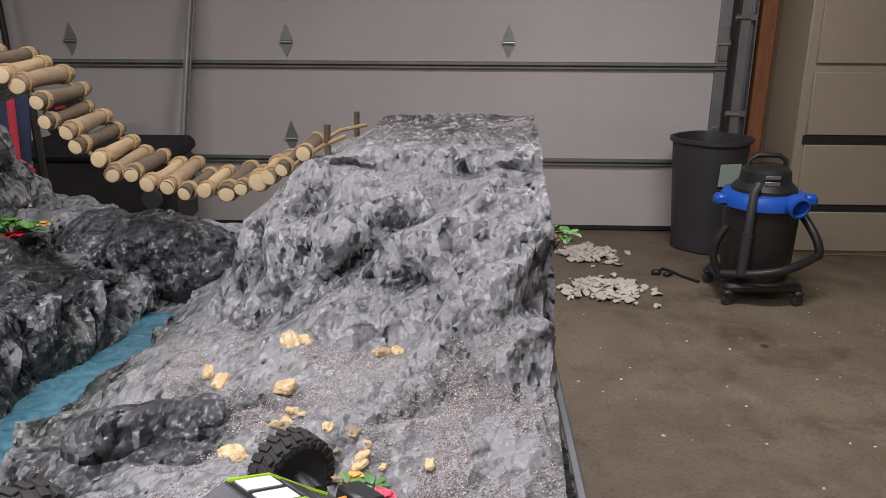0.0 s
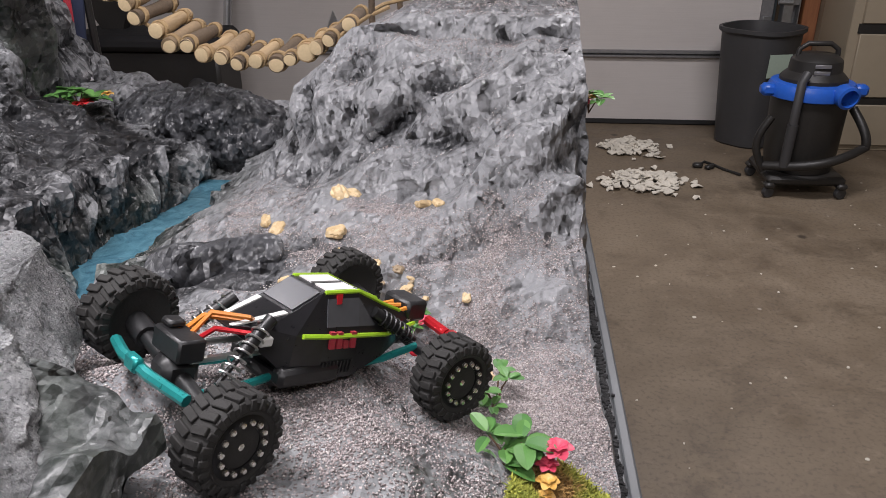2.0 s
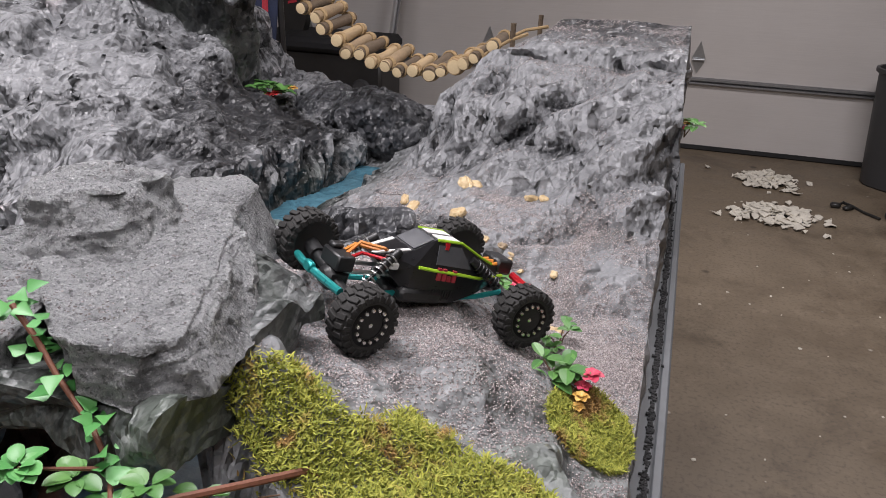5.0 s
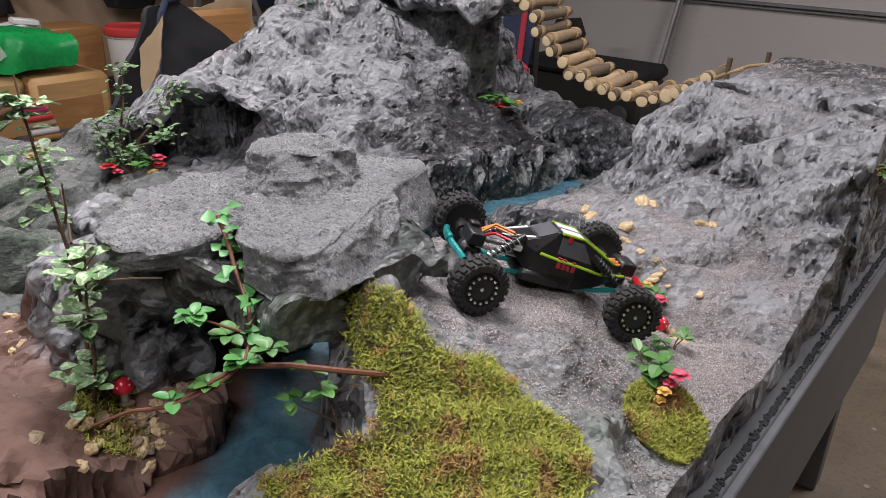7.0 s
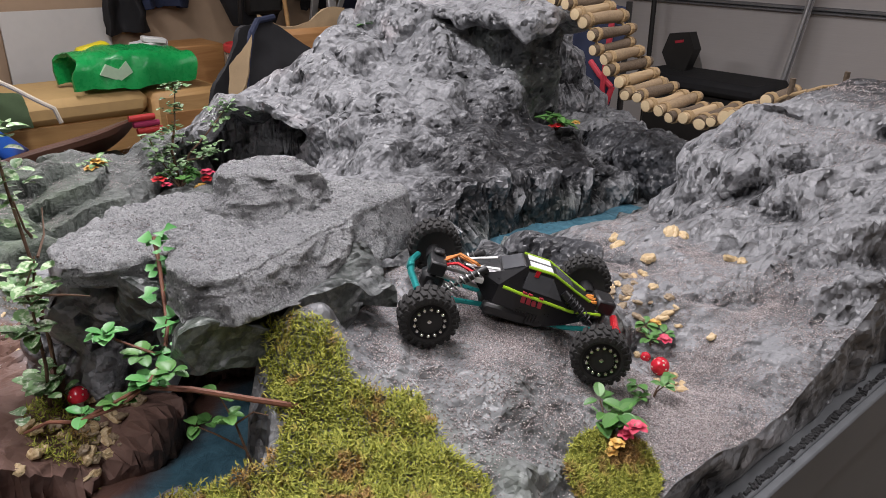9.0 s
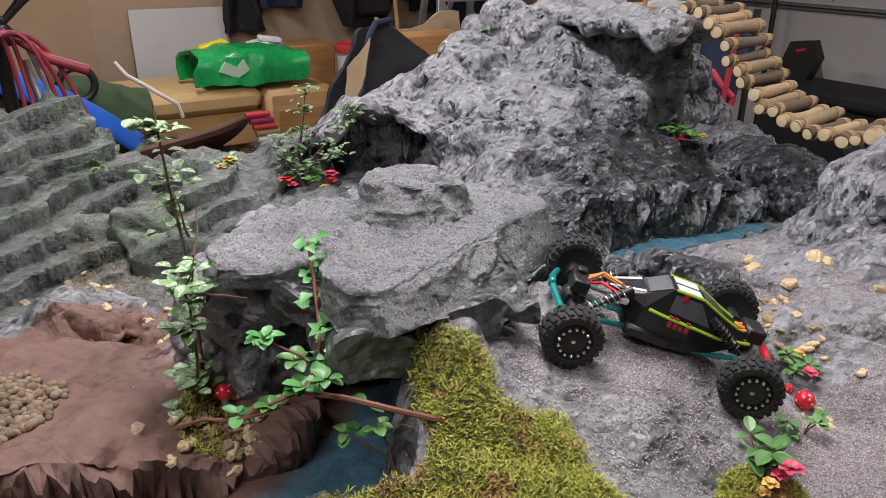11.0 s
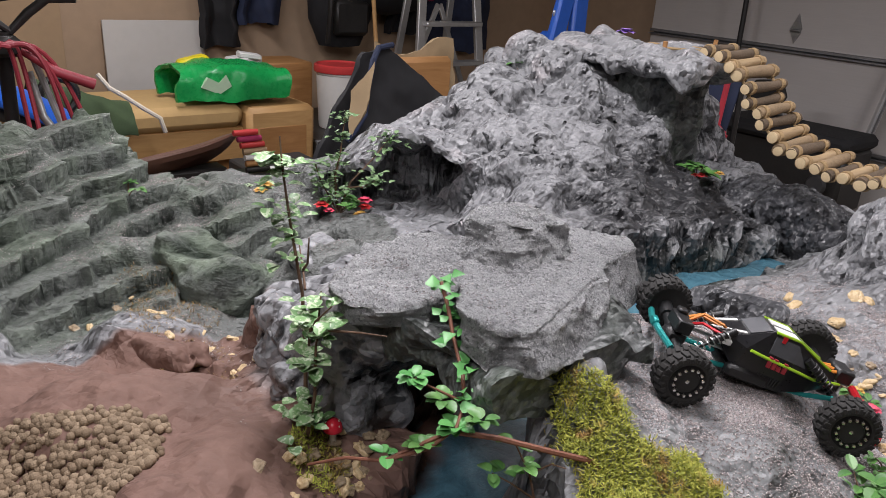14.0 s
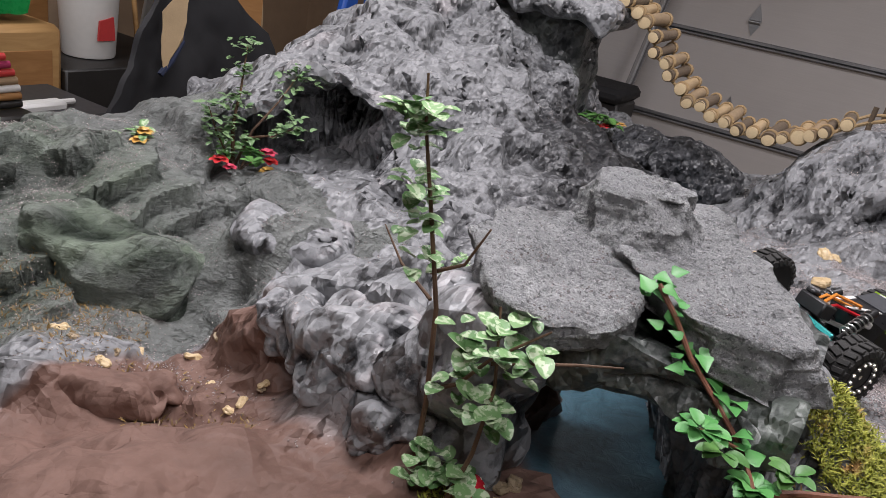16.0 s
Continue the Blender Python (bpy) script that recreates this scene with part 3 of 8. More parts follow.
RAMP_MOUNDS = [
    (-0.43, -0.25, 0.065, 0.030), (-0.43, -0.15, 0.065, 0.011), (-0.33, -0.30, 0.065, 0.061), (-0.33, -0.05, 0.065, -0.053),
    (-0.33, 0.05, 0.065, -0.071), (-0.33, 0.50, 0.065, 0.038), (-0.28, 0.35, 0.065, 0.055), (-0.23, 0.10, 0.065, 0.074),
    (-0.23, 0.20, 0.28, 0.101), (-0.18, -0.15, 0.1, -0.054), (-0.18, 0.15, 0.065, 0.050), (-0.18, 0.55, 0.065, 0.044),
    (-0.13, 0.40, 0.065, 0.022), (-0.08, 0.05, 0.065, 0.018), (-0.03, -0.30, 0.16, -0.025), (-0.03, 0.35, 0.065, 0.035),
    (-0.03, 0.65, 0.065, -0.061), (0.02, 0.40, 0.065, -0.025), (0.07, 0.20, 0.1, 0.021), (0.12, 0.25, 0.065, -0.048),
    (0.12, 0.35, 0.065, -0.020), (0.17, 0.55, 0.16, -0.015), (0.17, 0.60, 0.065, -0.024),
]
RIDGE_MOUNDS = [
    (-0.43, 1.05, 0.065, 0.035), (-0.43, 1.60, 0.16, -0.025), (-0.38, 0.75, 0.065, 0.013), (-0.33, 0.90, 0.065, -0.018),
    (-0.28, 1.10, 0.065, 0.023), (-0.18, 1.00, 0.065, -0.008), (-0.18, 1.10, 0.065, 0.078), (-0.13, 0.85, 0.1, 0.002),
    (-0.08, 0.95, 0.065, -0.044), (-0.08, 1.10, 0.065, 0.017), (-0.03, 1.65, 0.16, 0.071), (0.02, 0.80, 0.065, -0.009),
    (0.02, 0.95, 0.065, 0.045), (0.02, 1.10, 0.065, 0.016), (0.02, 1.20, 0.065, 0.017), (0.02, 1.35, 0.28, 0.322),
    (0.12, 1.20, 0.065, 0.011), (0.17, 0.75, 0.065, -0.014), (0.17, 0.90, 0.065, -0.019), (0.17, 0.95, 0.065, -0.022),
    (0.17, 1.10, 0.065, 0.022),
]


# ---- the crawler course: a landscape of crumpled painted paper on a table ----
EDGE_X, FRONT_Y, REAR_Y, WEST_X, BOARD_Z = 0.136, -0.62, 1.72, -1.78, 0.775
STREAM = [(-0.575, 1.34), (-0.575, 1.18), (-0.605, 1.05), (-0.625, 0.95), (-0.600, 0.86), (-0.56, 0.78), (-0.50, 0.60)]
POOL = [(-0.52, 0.46), (-0.43, 0.36), (-0.37, 0.25), (-0.325, 0.15), (-0.285, 0.04), (-0.26, -0.06), (-0.24, -0.20), (-0.24, -0.60)]


def to_line(x, y, line):
    """The distance of places from a line of points."""
    best = np.full(x.shape, 9.0)
    for (ax, ay), (bx, by) in zip(line, line[1:]):
        dx, dy = bx - ax, by - ay
        t = np.clip(((x - ax) * dx + (y - ay) * dy) / (dx * dx + dy * dy), 0, 1)
        best = np.minimum(best, np.hypot(x - ax - t * dx, y - ay - t * dy))
    return best


def bell(x, y, cx, cy, sx, sy, turn=0.0):
    c, s = math.cos(radians(turn)), math.sin(radians(turn))
    u, v = (x - cx) * c + (y - cy) * s, -(x - cx) * s + (y - cy) * c
    return np.exp(-0.5 * ((u / sx) ** 2 + (v / sy) ** 2))


def land_form(x, y):
    """The height of the landforms alone, without streams and hollows."""
    z = np.full(x.shape, BASE_LEVEL)
    for forms in (LEDGE_MOUNDS, LEDGE_SHOULDERS, MOUNTAIN_MOUNDS, MOUNTAIN_SHOULDERS, RAMP_MOUNDS, RIDGE_MOUNDS):
        for cx, cy, s, h in forms:
            z += h * np.exp(-((x - cx) ** 2 + (y - cy) ** 2) / (2 * s * s))
    # the ridge's head: a steep left flank, a step and a flat top
    flank = np.interp(x, [-0.42, -0.36, -0.345, -0.30, -0.247, -0.20, -0.16, -0.115], [0.90, 0.955, 1.00, 1.055, 1.088, 1.115, 1.143, 1.18])
    rise = np.interp(y, [1.06, 1.12, 1.165, 1.185, 1.22, 1.39, 1.40, 1.50, 1.72], [1.058, 1.098, 1.106, 1.138, 1.150, 1.166, 1.160, 0.98, 0.88])
    head = smooth01((y - 1.05) / 0.08) * smooth01((x + 0.42) / 0.04)
    z = z * (1 - head) + np.minimum(flank, rise) * head
    return np.minimum(z, 1.215)


CAVE_AT, CAVE_ALONG, CAVE_OUT = (-1.20, 0.47), (0.581, 0.814), (0.814, -0.581)


def cave_frame(x, y):
    """Distance along the cave's brow and out of its mouth."""
    dx, dy = x - CAVE_AT[0], y - CAVE_AT[1]
    return dx * CAVE_ALONG[0] + dy * CAVE_ALONG[1], dx * CAVE_OUT[0] + dy * CAVE_OUT[1]


def level(x, y):
    """The height of the land before it is crumpled."""
    z = land_form(x, y)
    # streams
    d = to_line(x, y, STREAM)
    z = z - (z - 0.765) * (1 - smooth01((d - 0.024) / 0.035))
    bank = 0.795 + 0.40 * np.maximum(0, d - 0.035)
    z = np.where(x > -0.60, z - np.maximum(z - bank, 0) * smooth01((y - 0.70) / 0.08) * smooth01((1.32 - y) / 0.08) * smooth01((0.26 - d) / 0.08), z)
    d = to_line(x, y, POOL)
    z = z - (z - 0.775) * (1 - smooth01((d - 0.070) / 0.024))
    bay = np.hypot((x + 0.185) / 0.075, (y - 0.020) / 0.050)
    z = z - (z - 0.775) * (1 - smooth01((bay - 0.80) / 0.22))
    z = z - np.maximum(z - 0.785, 0) * np.minimum(1, 1.5 * bell(x, y, -0.415, 0.13, 0.04, 0.075, -20))
    # the overhung foot of the waterfall wall
    z = z - np.maximum(z - 0.93, 0) * smooth01((x + 0.98) / 0.05) * smooth01((y - 1.20) / 0.05) * smooth01((-0.55 - x) / 0.05)
    # cave in the mountain's foot, low ground before it
    u, v = cave_frame(x, y)
    hollow = smooth01((u + 0.02 + 0.09 * smooth01((v + 0.03) / 0.05)) / 0.03) * smooth01((0.27 - u) / 0.03) * smooth01((v + 0.17) / 0.04) * smooth01((0.40 - v) / 0.10)
    z = z - np.maximum(z - 0.862, 0) * hollow
    # the land falls away to the west rim behind the flower ledge
    rim = 0.915 + 0.42 * (x + 1.42)
    z = z - np.maximum(z - rim, 0) * smooth01((-1.40 - x) / 0.06) * smooth01((y - 0.05) / 0.08) * smooth01((0.85 - y) / 0.10)
    return np.maximum(z, BOARD_Z + 0.004)


def masks(x, y, z, nz):
    """Sand, clay and green stain over the land."""
    flat = smooth01((nz - 0.62) / 0.30)
    sand = 0.19 + 0.19 * flat
    sand += 0.30 * bell(x, y, -0.16, 0.78, 0.17, 0.06) * flat + 0.85 * bell(x, y, 0.07, 0.53, 0.055, 0.09, 15)
    sand += 0.34 * bell(x, y, -0.10, 0.38, 0.15, 0.13) + 0.7 * bell(x, y, -0.005, 0.72, 0.02, 0.09, -12) + 0.22 * bell(x, y, -0.25, 0.45, 0.2, 0.12)
    sand += 0.50 * bell(x, y, -0.80, -0.06, 0.20, 0.045, -8) + 0.35 * bell(x, y, -0.40, 0.92, 0.1, 0.06) * flat
    sand -= 0.22 * smooth01((-0.6 - x) / 0.1) * smooth01((y - 0.4) / 0.2) + 0.5 * bell(x, y, -0.33, 0.745, 0.08, 0.05, 20) + 0.2 * bell(x, y, -0.6, 1.0, 0.12, 0.3) + 0.5 * bell(x, y, -0.30, 0.66, 0.11, 0.06, 10)
    clay = bell(x, y, -0.62, -0.33, 0.28, 0.16) * 1.6 + 0.85 * bell(x, y, -0.82, -0.13, 0.08, 0.05) + 0.5 * bell(x, y, -0.9, 0.0, 0.1, 0.05)
    clay += 0.9 * bell(x, y, -0.36, -0.2, 0.09, 0.12) + 1.1 * bell(x, y, -0.42, 0.12, 0.05, 0.10) + 1.0 * bell(x, y, -0.36, -0.05, 0.05, 0.06)
    sand -= 0.35 * np.minimum(clay, 1) + 0.2 * bell(x, y, -0.45, 0.55, 0.12, 0.12)
    green = 0.9 * smooth01((-0.88 - x) / 0.15) * (1 - smooth01((y - 0.15) / 0.15)) + 0.6 * bell(x, y, -0.60, 0.95, 0.1, 0.25) * smooth01((0.88 - z) / 0.06)
    green += 0.55 * bell(x, y, 0.03, 0.18, 0.10, 0.16)
    clay *= 1 - smooth01((-0.80 - x) / 0.08)
    clay += 0.75 * bell(x, y, -0.74, -0.04, 0.06, 0.05) + 0.6 * bell(x, y, -0.97, 0.01, 0.07, 0.03, 20)
    sand += 0.35 * bell(x, y, -0.86, -0.25, 0.05, 0.15, 20)
    return np.clip(np.stack([sand, clay, green], 1), 0, 1.3)


STEP = 0.0062
XS = np.arange(WEST_X, EDGE_X + 1e-6, (EDGE_X - WEST_X) / round((EDGE_X - WEST_X) / STEP))
YS = np.arange(FRONT_Y, REAR_Y + 1e-6, (REAR_Y - FRONT_Y) / round((REAR_Y - FRONT_Y) / STEP))


def crumpled_land():
    gx, gy = np.meshgrid(XS, YS, indexing="ij")
    dzx, dzy = np.gradient(level(gx, gy), XS, YS)
    # uneven corners, so that the creases run in all directions
    rng = np.random.default_rng(7)
    gx[1:-1, :] += rng.uniform(-0.36, 0.36, gx[1:-1, :].shape) * STEP
    gy[:, 1:-1] += rng.uniform(-0.36, 0.36, gy[:, 1:-1].shape) * STEP
    z = level(gx, gy)
    nrm = np.stack([-dzx, -dzy, np.ones_like(z)], -1)
    nrm /= np.linalg.norm(nrm, axis=-1)[..., None]
    p = np.stack([gx, gy, z], -1).reshape(-1, 3)
    n = nrm.reshape(-1, 3)
    x, y = p[:, 0], p[:, 1]
    # how strongly each place is crumpled
    calm = 1 - 0.72 * bell(x, y, 0.06, 0.52, 0.07, 0.10, 15) - 0.25 * bell(x, y, -0.1, 0.35, 0.2, 0.14) - 0.25 * bell(x, y, -0.6, -0.3, 0.3, 0.16) - 0.75 * bell(x, y, -0.05, 0.06, 0.10, 0.10)
    wet = np.minimum(smooth01((to_line(x, y, STREAM) - 0.005) / 0.04), smooth01((to_line(x, y, POOL) - 0.055) / 0.03))
    steep = np.maximum(0.55 + 0.75 * smooth01((0.92 - n[:, 2]) / 0.35), 0.85 * smooth01((-0.62 - x) / 0.1))
    amp = np.clip(calm, 0.15, 1) * wet * steep * (1 - 0.75 * smooth01((y - 1.16) / 0.03) * smooth01((x + 0.42) / 0.05))
    mount = smooth01((-0.6 - x) / 0.15) * smooth01((y - 0.5) / 0.2)
    bulk = amp * (1 - 0.5 * mount)
    d = crumpled(p, bulk, amp)
    p = p + n * d[:, None]
    # raised folds dry-brushed paler; hollows get shade in their tone
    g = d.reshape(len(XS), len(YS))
    relief_tone = np.zeros_like(g)
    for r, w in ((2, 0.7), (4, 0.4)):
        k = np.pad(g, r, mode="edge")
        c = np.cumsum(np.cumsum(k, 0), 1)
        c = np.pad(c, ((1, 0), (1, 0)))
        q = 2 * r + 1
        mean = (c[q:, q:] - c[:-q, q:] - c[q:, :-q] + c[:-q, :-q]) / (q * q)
        relief_tone += w * (g - mean) / (0.0011 * r ** 0.7)
    relief_tone = np.clip(0.5 + 0.10 * relief_tone / relief_tone.std(), 0, 1)
    # darker tone on ridge and mountain top, the bed's boulder and behind the slabs
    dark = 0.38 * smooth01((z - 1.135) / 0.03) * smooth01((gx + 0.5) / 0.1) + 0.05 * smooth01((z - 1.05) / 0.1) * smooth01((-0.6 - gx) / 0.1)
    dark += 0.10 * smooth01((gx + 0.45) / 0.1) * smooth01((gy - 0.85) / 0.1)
    # by stream and waterfall foot, dim reflections of the gloss put into the tone
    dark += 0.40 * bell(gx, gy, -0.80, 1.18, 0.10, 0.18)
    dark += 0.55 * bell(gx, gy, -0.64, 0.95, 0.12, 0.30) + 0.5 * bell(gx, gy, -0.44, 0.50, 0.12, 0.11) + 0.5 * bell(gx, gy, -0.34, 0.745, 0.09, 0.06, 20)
    relief_tone = np.clip(relief_tone - dark, 0, 1)
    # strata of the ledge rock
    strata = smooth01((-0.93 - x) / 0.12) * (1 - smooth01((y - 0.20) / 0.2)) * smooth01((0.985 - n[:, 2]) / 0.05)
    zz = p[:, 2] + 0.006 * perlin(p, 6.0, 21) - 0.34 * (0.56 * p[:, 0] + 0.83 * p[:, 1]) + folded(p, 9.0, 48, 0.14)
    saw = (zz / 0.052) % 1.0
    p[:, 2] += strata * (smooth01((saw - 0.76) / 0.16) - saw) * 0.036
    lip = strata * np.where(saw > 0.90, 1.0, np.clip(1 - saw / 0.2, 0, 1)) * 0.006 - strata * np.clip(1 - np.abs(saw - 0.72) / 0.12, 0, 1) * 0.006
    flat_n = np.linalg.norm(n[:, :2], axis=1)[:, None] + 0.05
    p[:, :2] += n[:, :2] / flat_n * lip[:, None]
    # lips paler, risers darker: the undercuts' shade put into the tone
    relief_tone = np.clip(relief_tone + ((lip / 0.006 - 0.1 * strata) * 0.16 - strata * np.clip(1 - np.abs(saw - 0.80) / 0.14, 0, 1) * 0.30).reshape(relief_tone.shape), 0, 1)
    nz = n[:, 2] + 0.35 * perlin(p, 16.0, 5) + 0.15 * perlin(p, 45.0, 6)
    return p.reshape(len(XS), len(YS), 3), np.concatenate([masks(x, y, p[:, 2], nz), relief_tone.reshape(-1, 1)], 1).reshape(len(XS), len(YS), 4)


LAND, LAND_MASK = crumpled_land()


def ground_at(x, y):
    """The height of the finished land."""
    i = min(max((x - XS[0]) / (XS[1] - XS[0]), 0), len(XS) - 1.001)
    j = min(max((y - YS[0]) / (YS[1] - YS[0]), 0), len(YS) - 1.001)
    a, b = int(i), int(j)
    u, v = i - a, j - b
    q = LAND[a:a + 2, b:b + 2, 2]
    return float((q[0, 0] * (1 - u) + q[1, 0] * u) * (1 - v) + (q[0, 1] * (1 - u) + q[1, 1] * u) * v)


REGIONS = [
    ("rock_ridge", (-0.05, 1.20), ROCK, "tall grey crumpled rock ridge, dry-brushed and sprinkled with sand"),
    ("rock_ramp", (-0.12, 0.30), ROCK, "grey rock ramp with pinkish sand beside the moss"),
    ("gravel_bed", (-0.10, 0.72), ROCK, "sandy gravel bed at the foot of the rock ridge"),
    ("rock_mountain", (-1.00, 1.00), ROCK, "large grey crumpled rock mountain with a waterfall ledge"),
    ("clay_ground", (-0.55, -0.25), ROCK, "reddish brown crumpled clay ground beside the stream"),
    ("ledge_rock", (-1.25, -0.05), LEDGE, "layered greenish grey rock ledges"),
]


def lay_land():
    gx, gy = LAND[..., 0], LAND[..., 1]
    dist = np.stack([np.hypot(gx - c[0], (gy - c[1]) * 1.0) for _, c, _, _ in REGIONS], -1)
    owner = dist.argmin(-1)
    ni, nj = owner.shape
    for k, (name, _, mat, label) in enumerate(REGIONS):
        own = owner[:-1, :-1] == k
        used = np.zeros((ni, nj), bool)
        for a in (0, 1):
            for b in (0, 1):
                used[a:ni - 1 + a, b:nj - 1 + b] |= own
        idx = np.cumsum(used.ravel()).reshape(ni, nj) - 1
        p, mk = LAND[used], LAND_MASK[used]
        i, j = np.nonzero(own)
        a, b, c, d = idx[i, j], idx[i + 1, j], idx[i + 1, j + 1], idx[i, j + 1]
        flip = np.random.default_rng(k).uniform(size=len(i))[:, None] < 0.5
        f = np.concatenate([np.where(flip, np.stack([a, b, c], 1), np.stack([a, b, d], 1)), np.where(flip, np.stack([a, c, d], 1), np.stack([b, c, d], 1))])
        # side walls down to the board where the land ends
        sides_p, sides_m, sides_f = [], [], []
        for edge, sel in (("e", lambda: [(ni - 1, j) for j in range(nj)]), ("w", lambda: [(0, j) for j in range(nj)][::-1]),
                          ("n", lambda: [(i, nj - 1) for i in range(ni)][::-1]), ("s", lambda: [(i, 0) for i in range(ni)])):
            run = [q for q in sel() if used[q]]
            if len(run) < 2:
                continue
            rows = 18
            top = np.array([LAND[q] for q in run])
            o = len(p) + sum(len(s) for s in sides_p)
            out = {"e": (1, 0), "w": (-1, 0), "n": (0, 1), "s": (0, -1)}[edge]
            for r in range(rows + 1):
                t = r / rows
                q = top.copy()
                q[:, 2] = top[:, 2] * (1 - t) + (BOARD_Z + 0.001) * t
                hgt = top[:, 2] - BOARD_Z
                bulge = math.sin(t * math.pi * 0.9) * 0.006 + creased(q, 47, 6, 0.03, 0.09, 0.16) * min(1, t * 5)
                q[:, 0] += out[0] * bulge * np.clip(hgt / 0.12, 0.1, 1)
                q[:, 1] += out[1] * bulge * np.clip(hgt / 0.12, 0.1, 1)
                sides_p.append(q)
                # side folds: raised ones paler, hollows shaded darker in the tone
                mm = np.full((len(q), 4), 0.25)
                mm[:, 1:3], mm[:, 3] = 0.0, np.clip(0.5 + creased(q, 47, 6, 0.03, 0.09, 0.16) / 0.02, 0, 1)
                sides_m.append(mm)
            m_ = len(run)
            for r in range(rows):
                for c in range(m_ - 1):
                    q00, q10, q11, q01 = o + r * m_ + c, o + (r + 1) * m_ + c, o + (r + 1) * m_ + c + 1, o + r * m_ + c + 1
                    sides_f += [(q00, q10, q11), (q00, q11, q01)]
        allp = np.concatenate([p] + sides_p)
        allm = np.concatenate([mk] + sides_m)
        allf = np.concatenate([f, np.array(sides_f)]) if sides_f else f
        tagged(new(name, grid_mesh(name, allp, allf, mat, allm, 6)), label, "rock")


def table():
    t = thing("course_table", "grey painted table carrying the rock course", "table", (0, 0, 0))
    cx, cy = (WEST_X + 0.163) / 2, (FRONT_Y + REAR_Y) / 2
    lx, ly = 0.163 - WEST_X, REAR_Y - FRONT_Y
    part("tabletop", Mesh().box((cx, cy, BOARD_Z - 0.02), (lx, ly, 0.04), ch=0.003), BOARD, t)
    part("edge_strip", Mesh().box((0.169, cy, BOARD_Z - 0.047), (0.014, ly, 0.09), ch=0.003), BOARD, t)
    part("apron", Mesh().box((0.152, cy, 0.58), (0.02, ly - 0.04, 0.33), ch=0.003).box((WEST_X + 0.05, cy, 0.62), (0.02, ly - 0.04, 0.25), ch=0.003).box((cx, FRONT_Y + 0.04, 0.62), (lx - 0.06, 0.02, 0.25)).box((cx, REAR_Y - 0.04, 0.62), (lx - 0.06, 0.02, 0.25)), BOARD, t)
    for x in (WEST_X + 0.12, cx, 0.10):
        for y in (FRONT_Y + 0.12, REAR_Y - 0.12):
            part("leg", Mesh().box((x, y, 0.37), (0.07, 0.07, 0.74), ch=0.004), BOARD, t)


lay_land()
table()


# ---- single rocks on the course ----
def slab_mesh(name, top, low, mat, seed=0, sand=0.46, step=0.0030, layers=0.0):
    """A broken stone between a top and a lower outline of as many corners, each with its height, with chipped edges and layered sides."""
    top, low = np.array(top, float), np.array(low, float)
    run_t, run_b = [], []
    for i in range(len(top)):
        j = (i + 1) % len(top)
        m = max(2, int(np.linalg.norm(low[j] - low[i]) / step))
        for k in range(m):
            run_t.append(top[i] + (top[j] - top[i]) * k / m)
            run_b.append(low[i] + (low[j] - low[i]) * k / m)
    t, b = np.array(run_t), np.array(run_b)
    # jagged outline: broken faces between the corners
    mid_t, mid_b = t.mean(0), b.mean(0)
    for ring, mid in ((t, mid_t), (b, mid_b)):
        out = ring[:, :2] - mid[:2]
        out /= np.linalg.norm(out, axis=1)[:, None]
        ring[:, :2] += out * (folded(ring + seed, 26.0, seed, 0.13) + folded(ring + seed, 70.0, seed + 1, 0.22))[:, None]
    na = len(t)
    tall = float(np.abs(t[:, 2] - b[:, 2]).mean())
    ns = max(6, int(tall / step) + 2)
    nr = int(np.linalg.norm(t - mid_t, axis=1).mean() / step)
    rings = [mid_t + (t - mid_t) * (k + 0.3) / nr for k in range(nr)]
    ntop = len(rings)
    for k in range(ns + 1):
        rings.append(t + (b - t) * k / ns)
    rings += [mid_b + (b - mid_b) * (1 - (k + 1) / 9) for k in range(8)]
    p = np.concatenate(rings)
    row = np.repeat(np.arange(len(rings)), na)
    side = (row >= ntop) & (row <= ntop + ns)
    out = np.tile(t[:, :2] - mid_t[:2], (len(rings), 1))
    out /= np.linalg.norm(out, axis=1)[:, None]
    # layers on the sides, pits and shallow steps on the top
    q = p + np.array([seed * 1.3, seed * 0.7, 0.0])
    bed = q * np.array([1.0, 1.0, 4.5])
    lay = creased(q, seed + 3, 6, 0.02, 0.06, 0.22) + folded(bed, 60.0, seed + 4, 0.12) + folded(q, 110.0, seed + 9, 0.30)
    inner = side & (row > ntop) & (row < ntop + ns)
    p[inner, :2] += out[inner] * lay[inner][:, None]
    rise = folded(q, 9.0, seed + 5, 0.04) + folded(q, 30.0, seed + 6, 0.09) + folded(q, 110.0, seed + 7, 0.42)
    flat = row <= ntop
    p[flat, 2] += rise[flat]
    under = row > ntop + ns
    p[under, 2] += folded(q, 24.0, seed + 8, 0.35)[under]
    # worn upper edge
    p[row == ntop, 2] -= 0.0022
    f = []
    last = len(rings) - 1
    i = np.arange(na)
    j = (i + 1) % na
    for k in range(last):
        f.append(np.stack([k * na + i, (k + 1) * na + i, (k + 1) * na + j, k * na + j], 1))
    f = np.concatenate(f).tolist()
    f.append(list(range(na)))
    f.append(list(range(last * na, last * na + na))[::-1])
    mk = np.zeros((len(p), 4))
    mk[:, 0] = np.where(flat, sand, 0.20)
    # tone follows the stone's relief: hollows darker, raised spots paler
    mk[:, 3] = np.clip(0.5 + np.where(flat, rise / 0.004, lay / 0.007) * 0.28, 0, 1)
    me = bpy.data.meshes.new(name)
    me.from_pydata(p.tolist(), [], f)
    me.materials.append(mat)
    me.polygons.foreach_set("use_smooth", [True] * len(me.polygons))
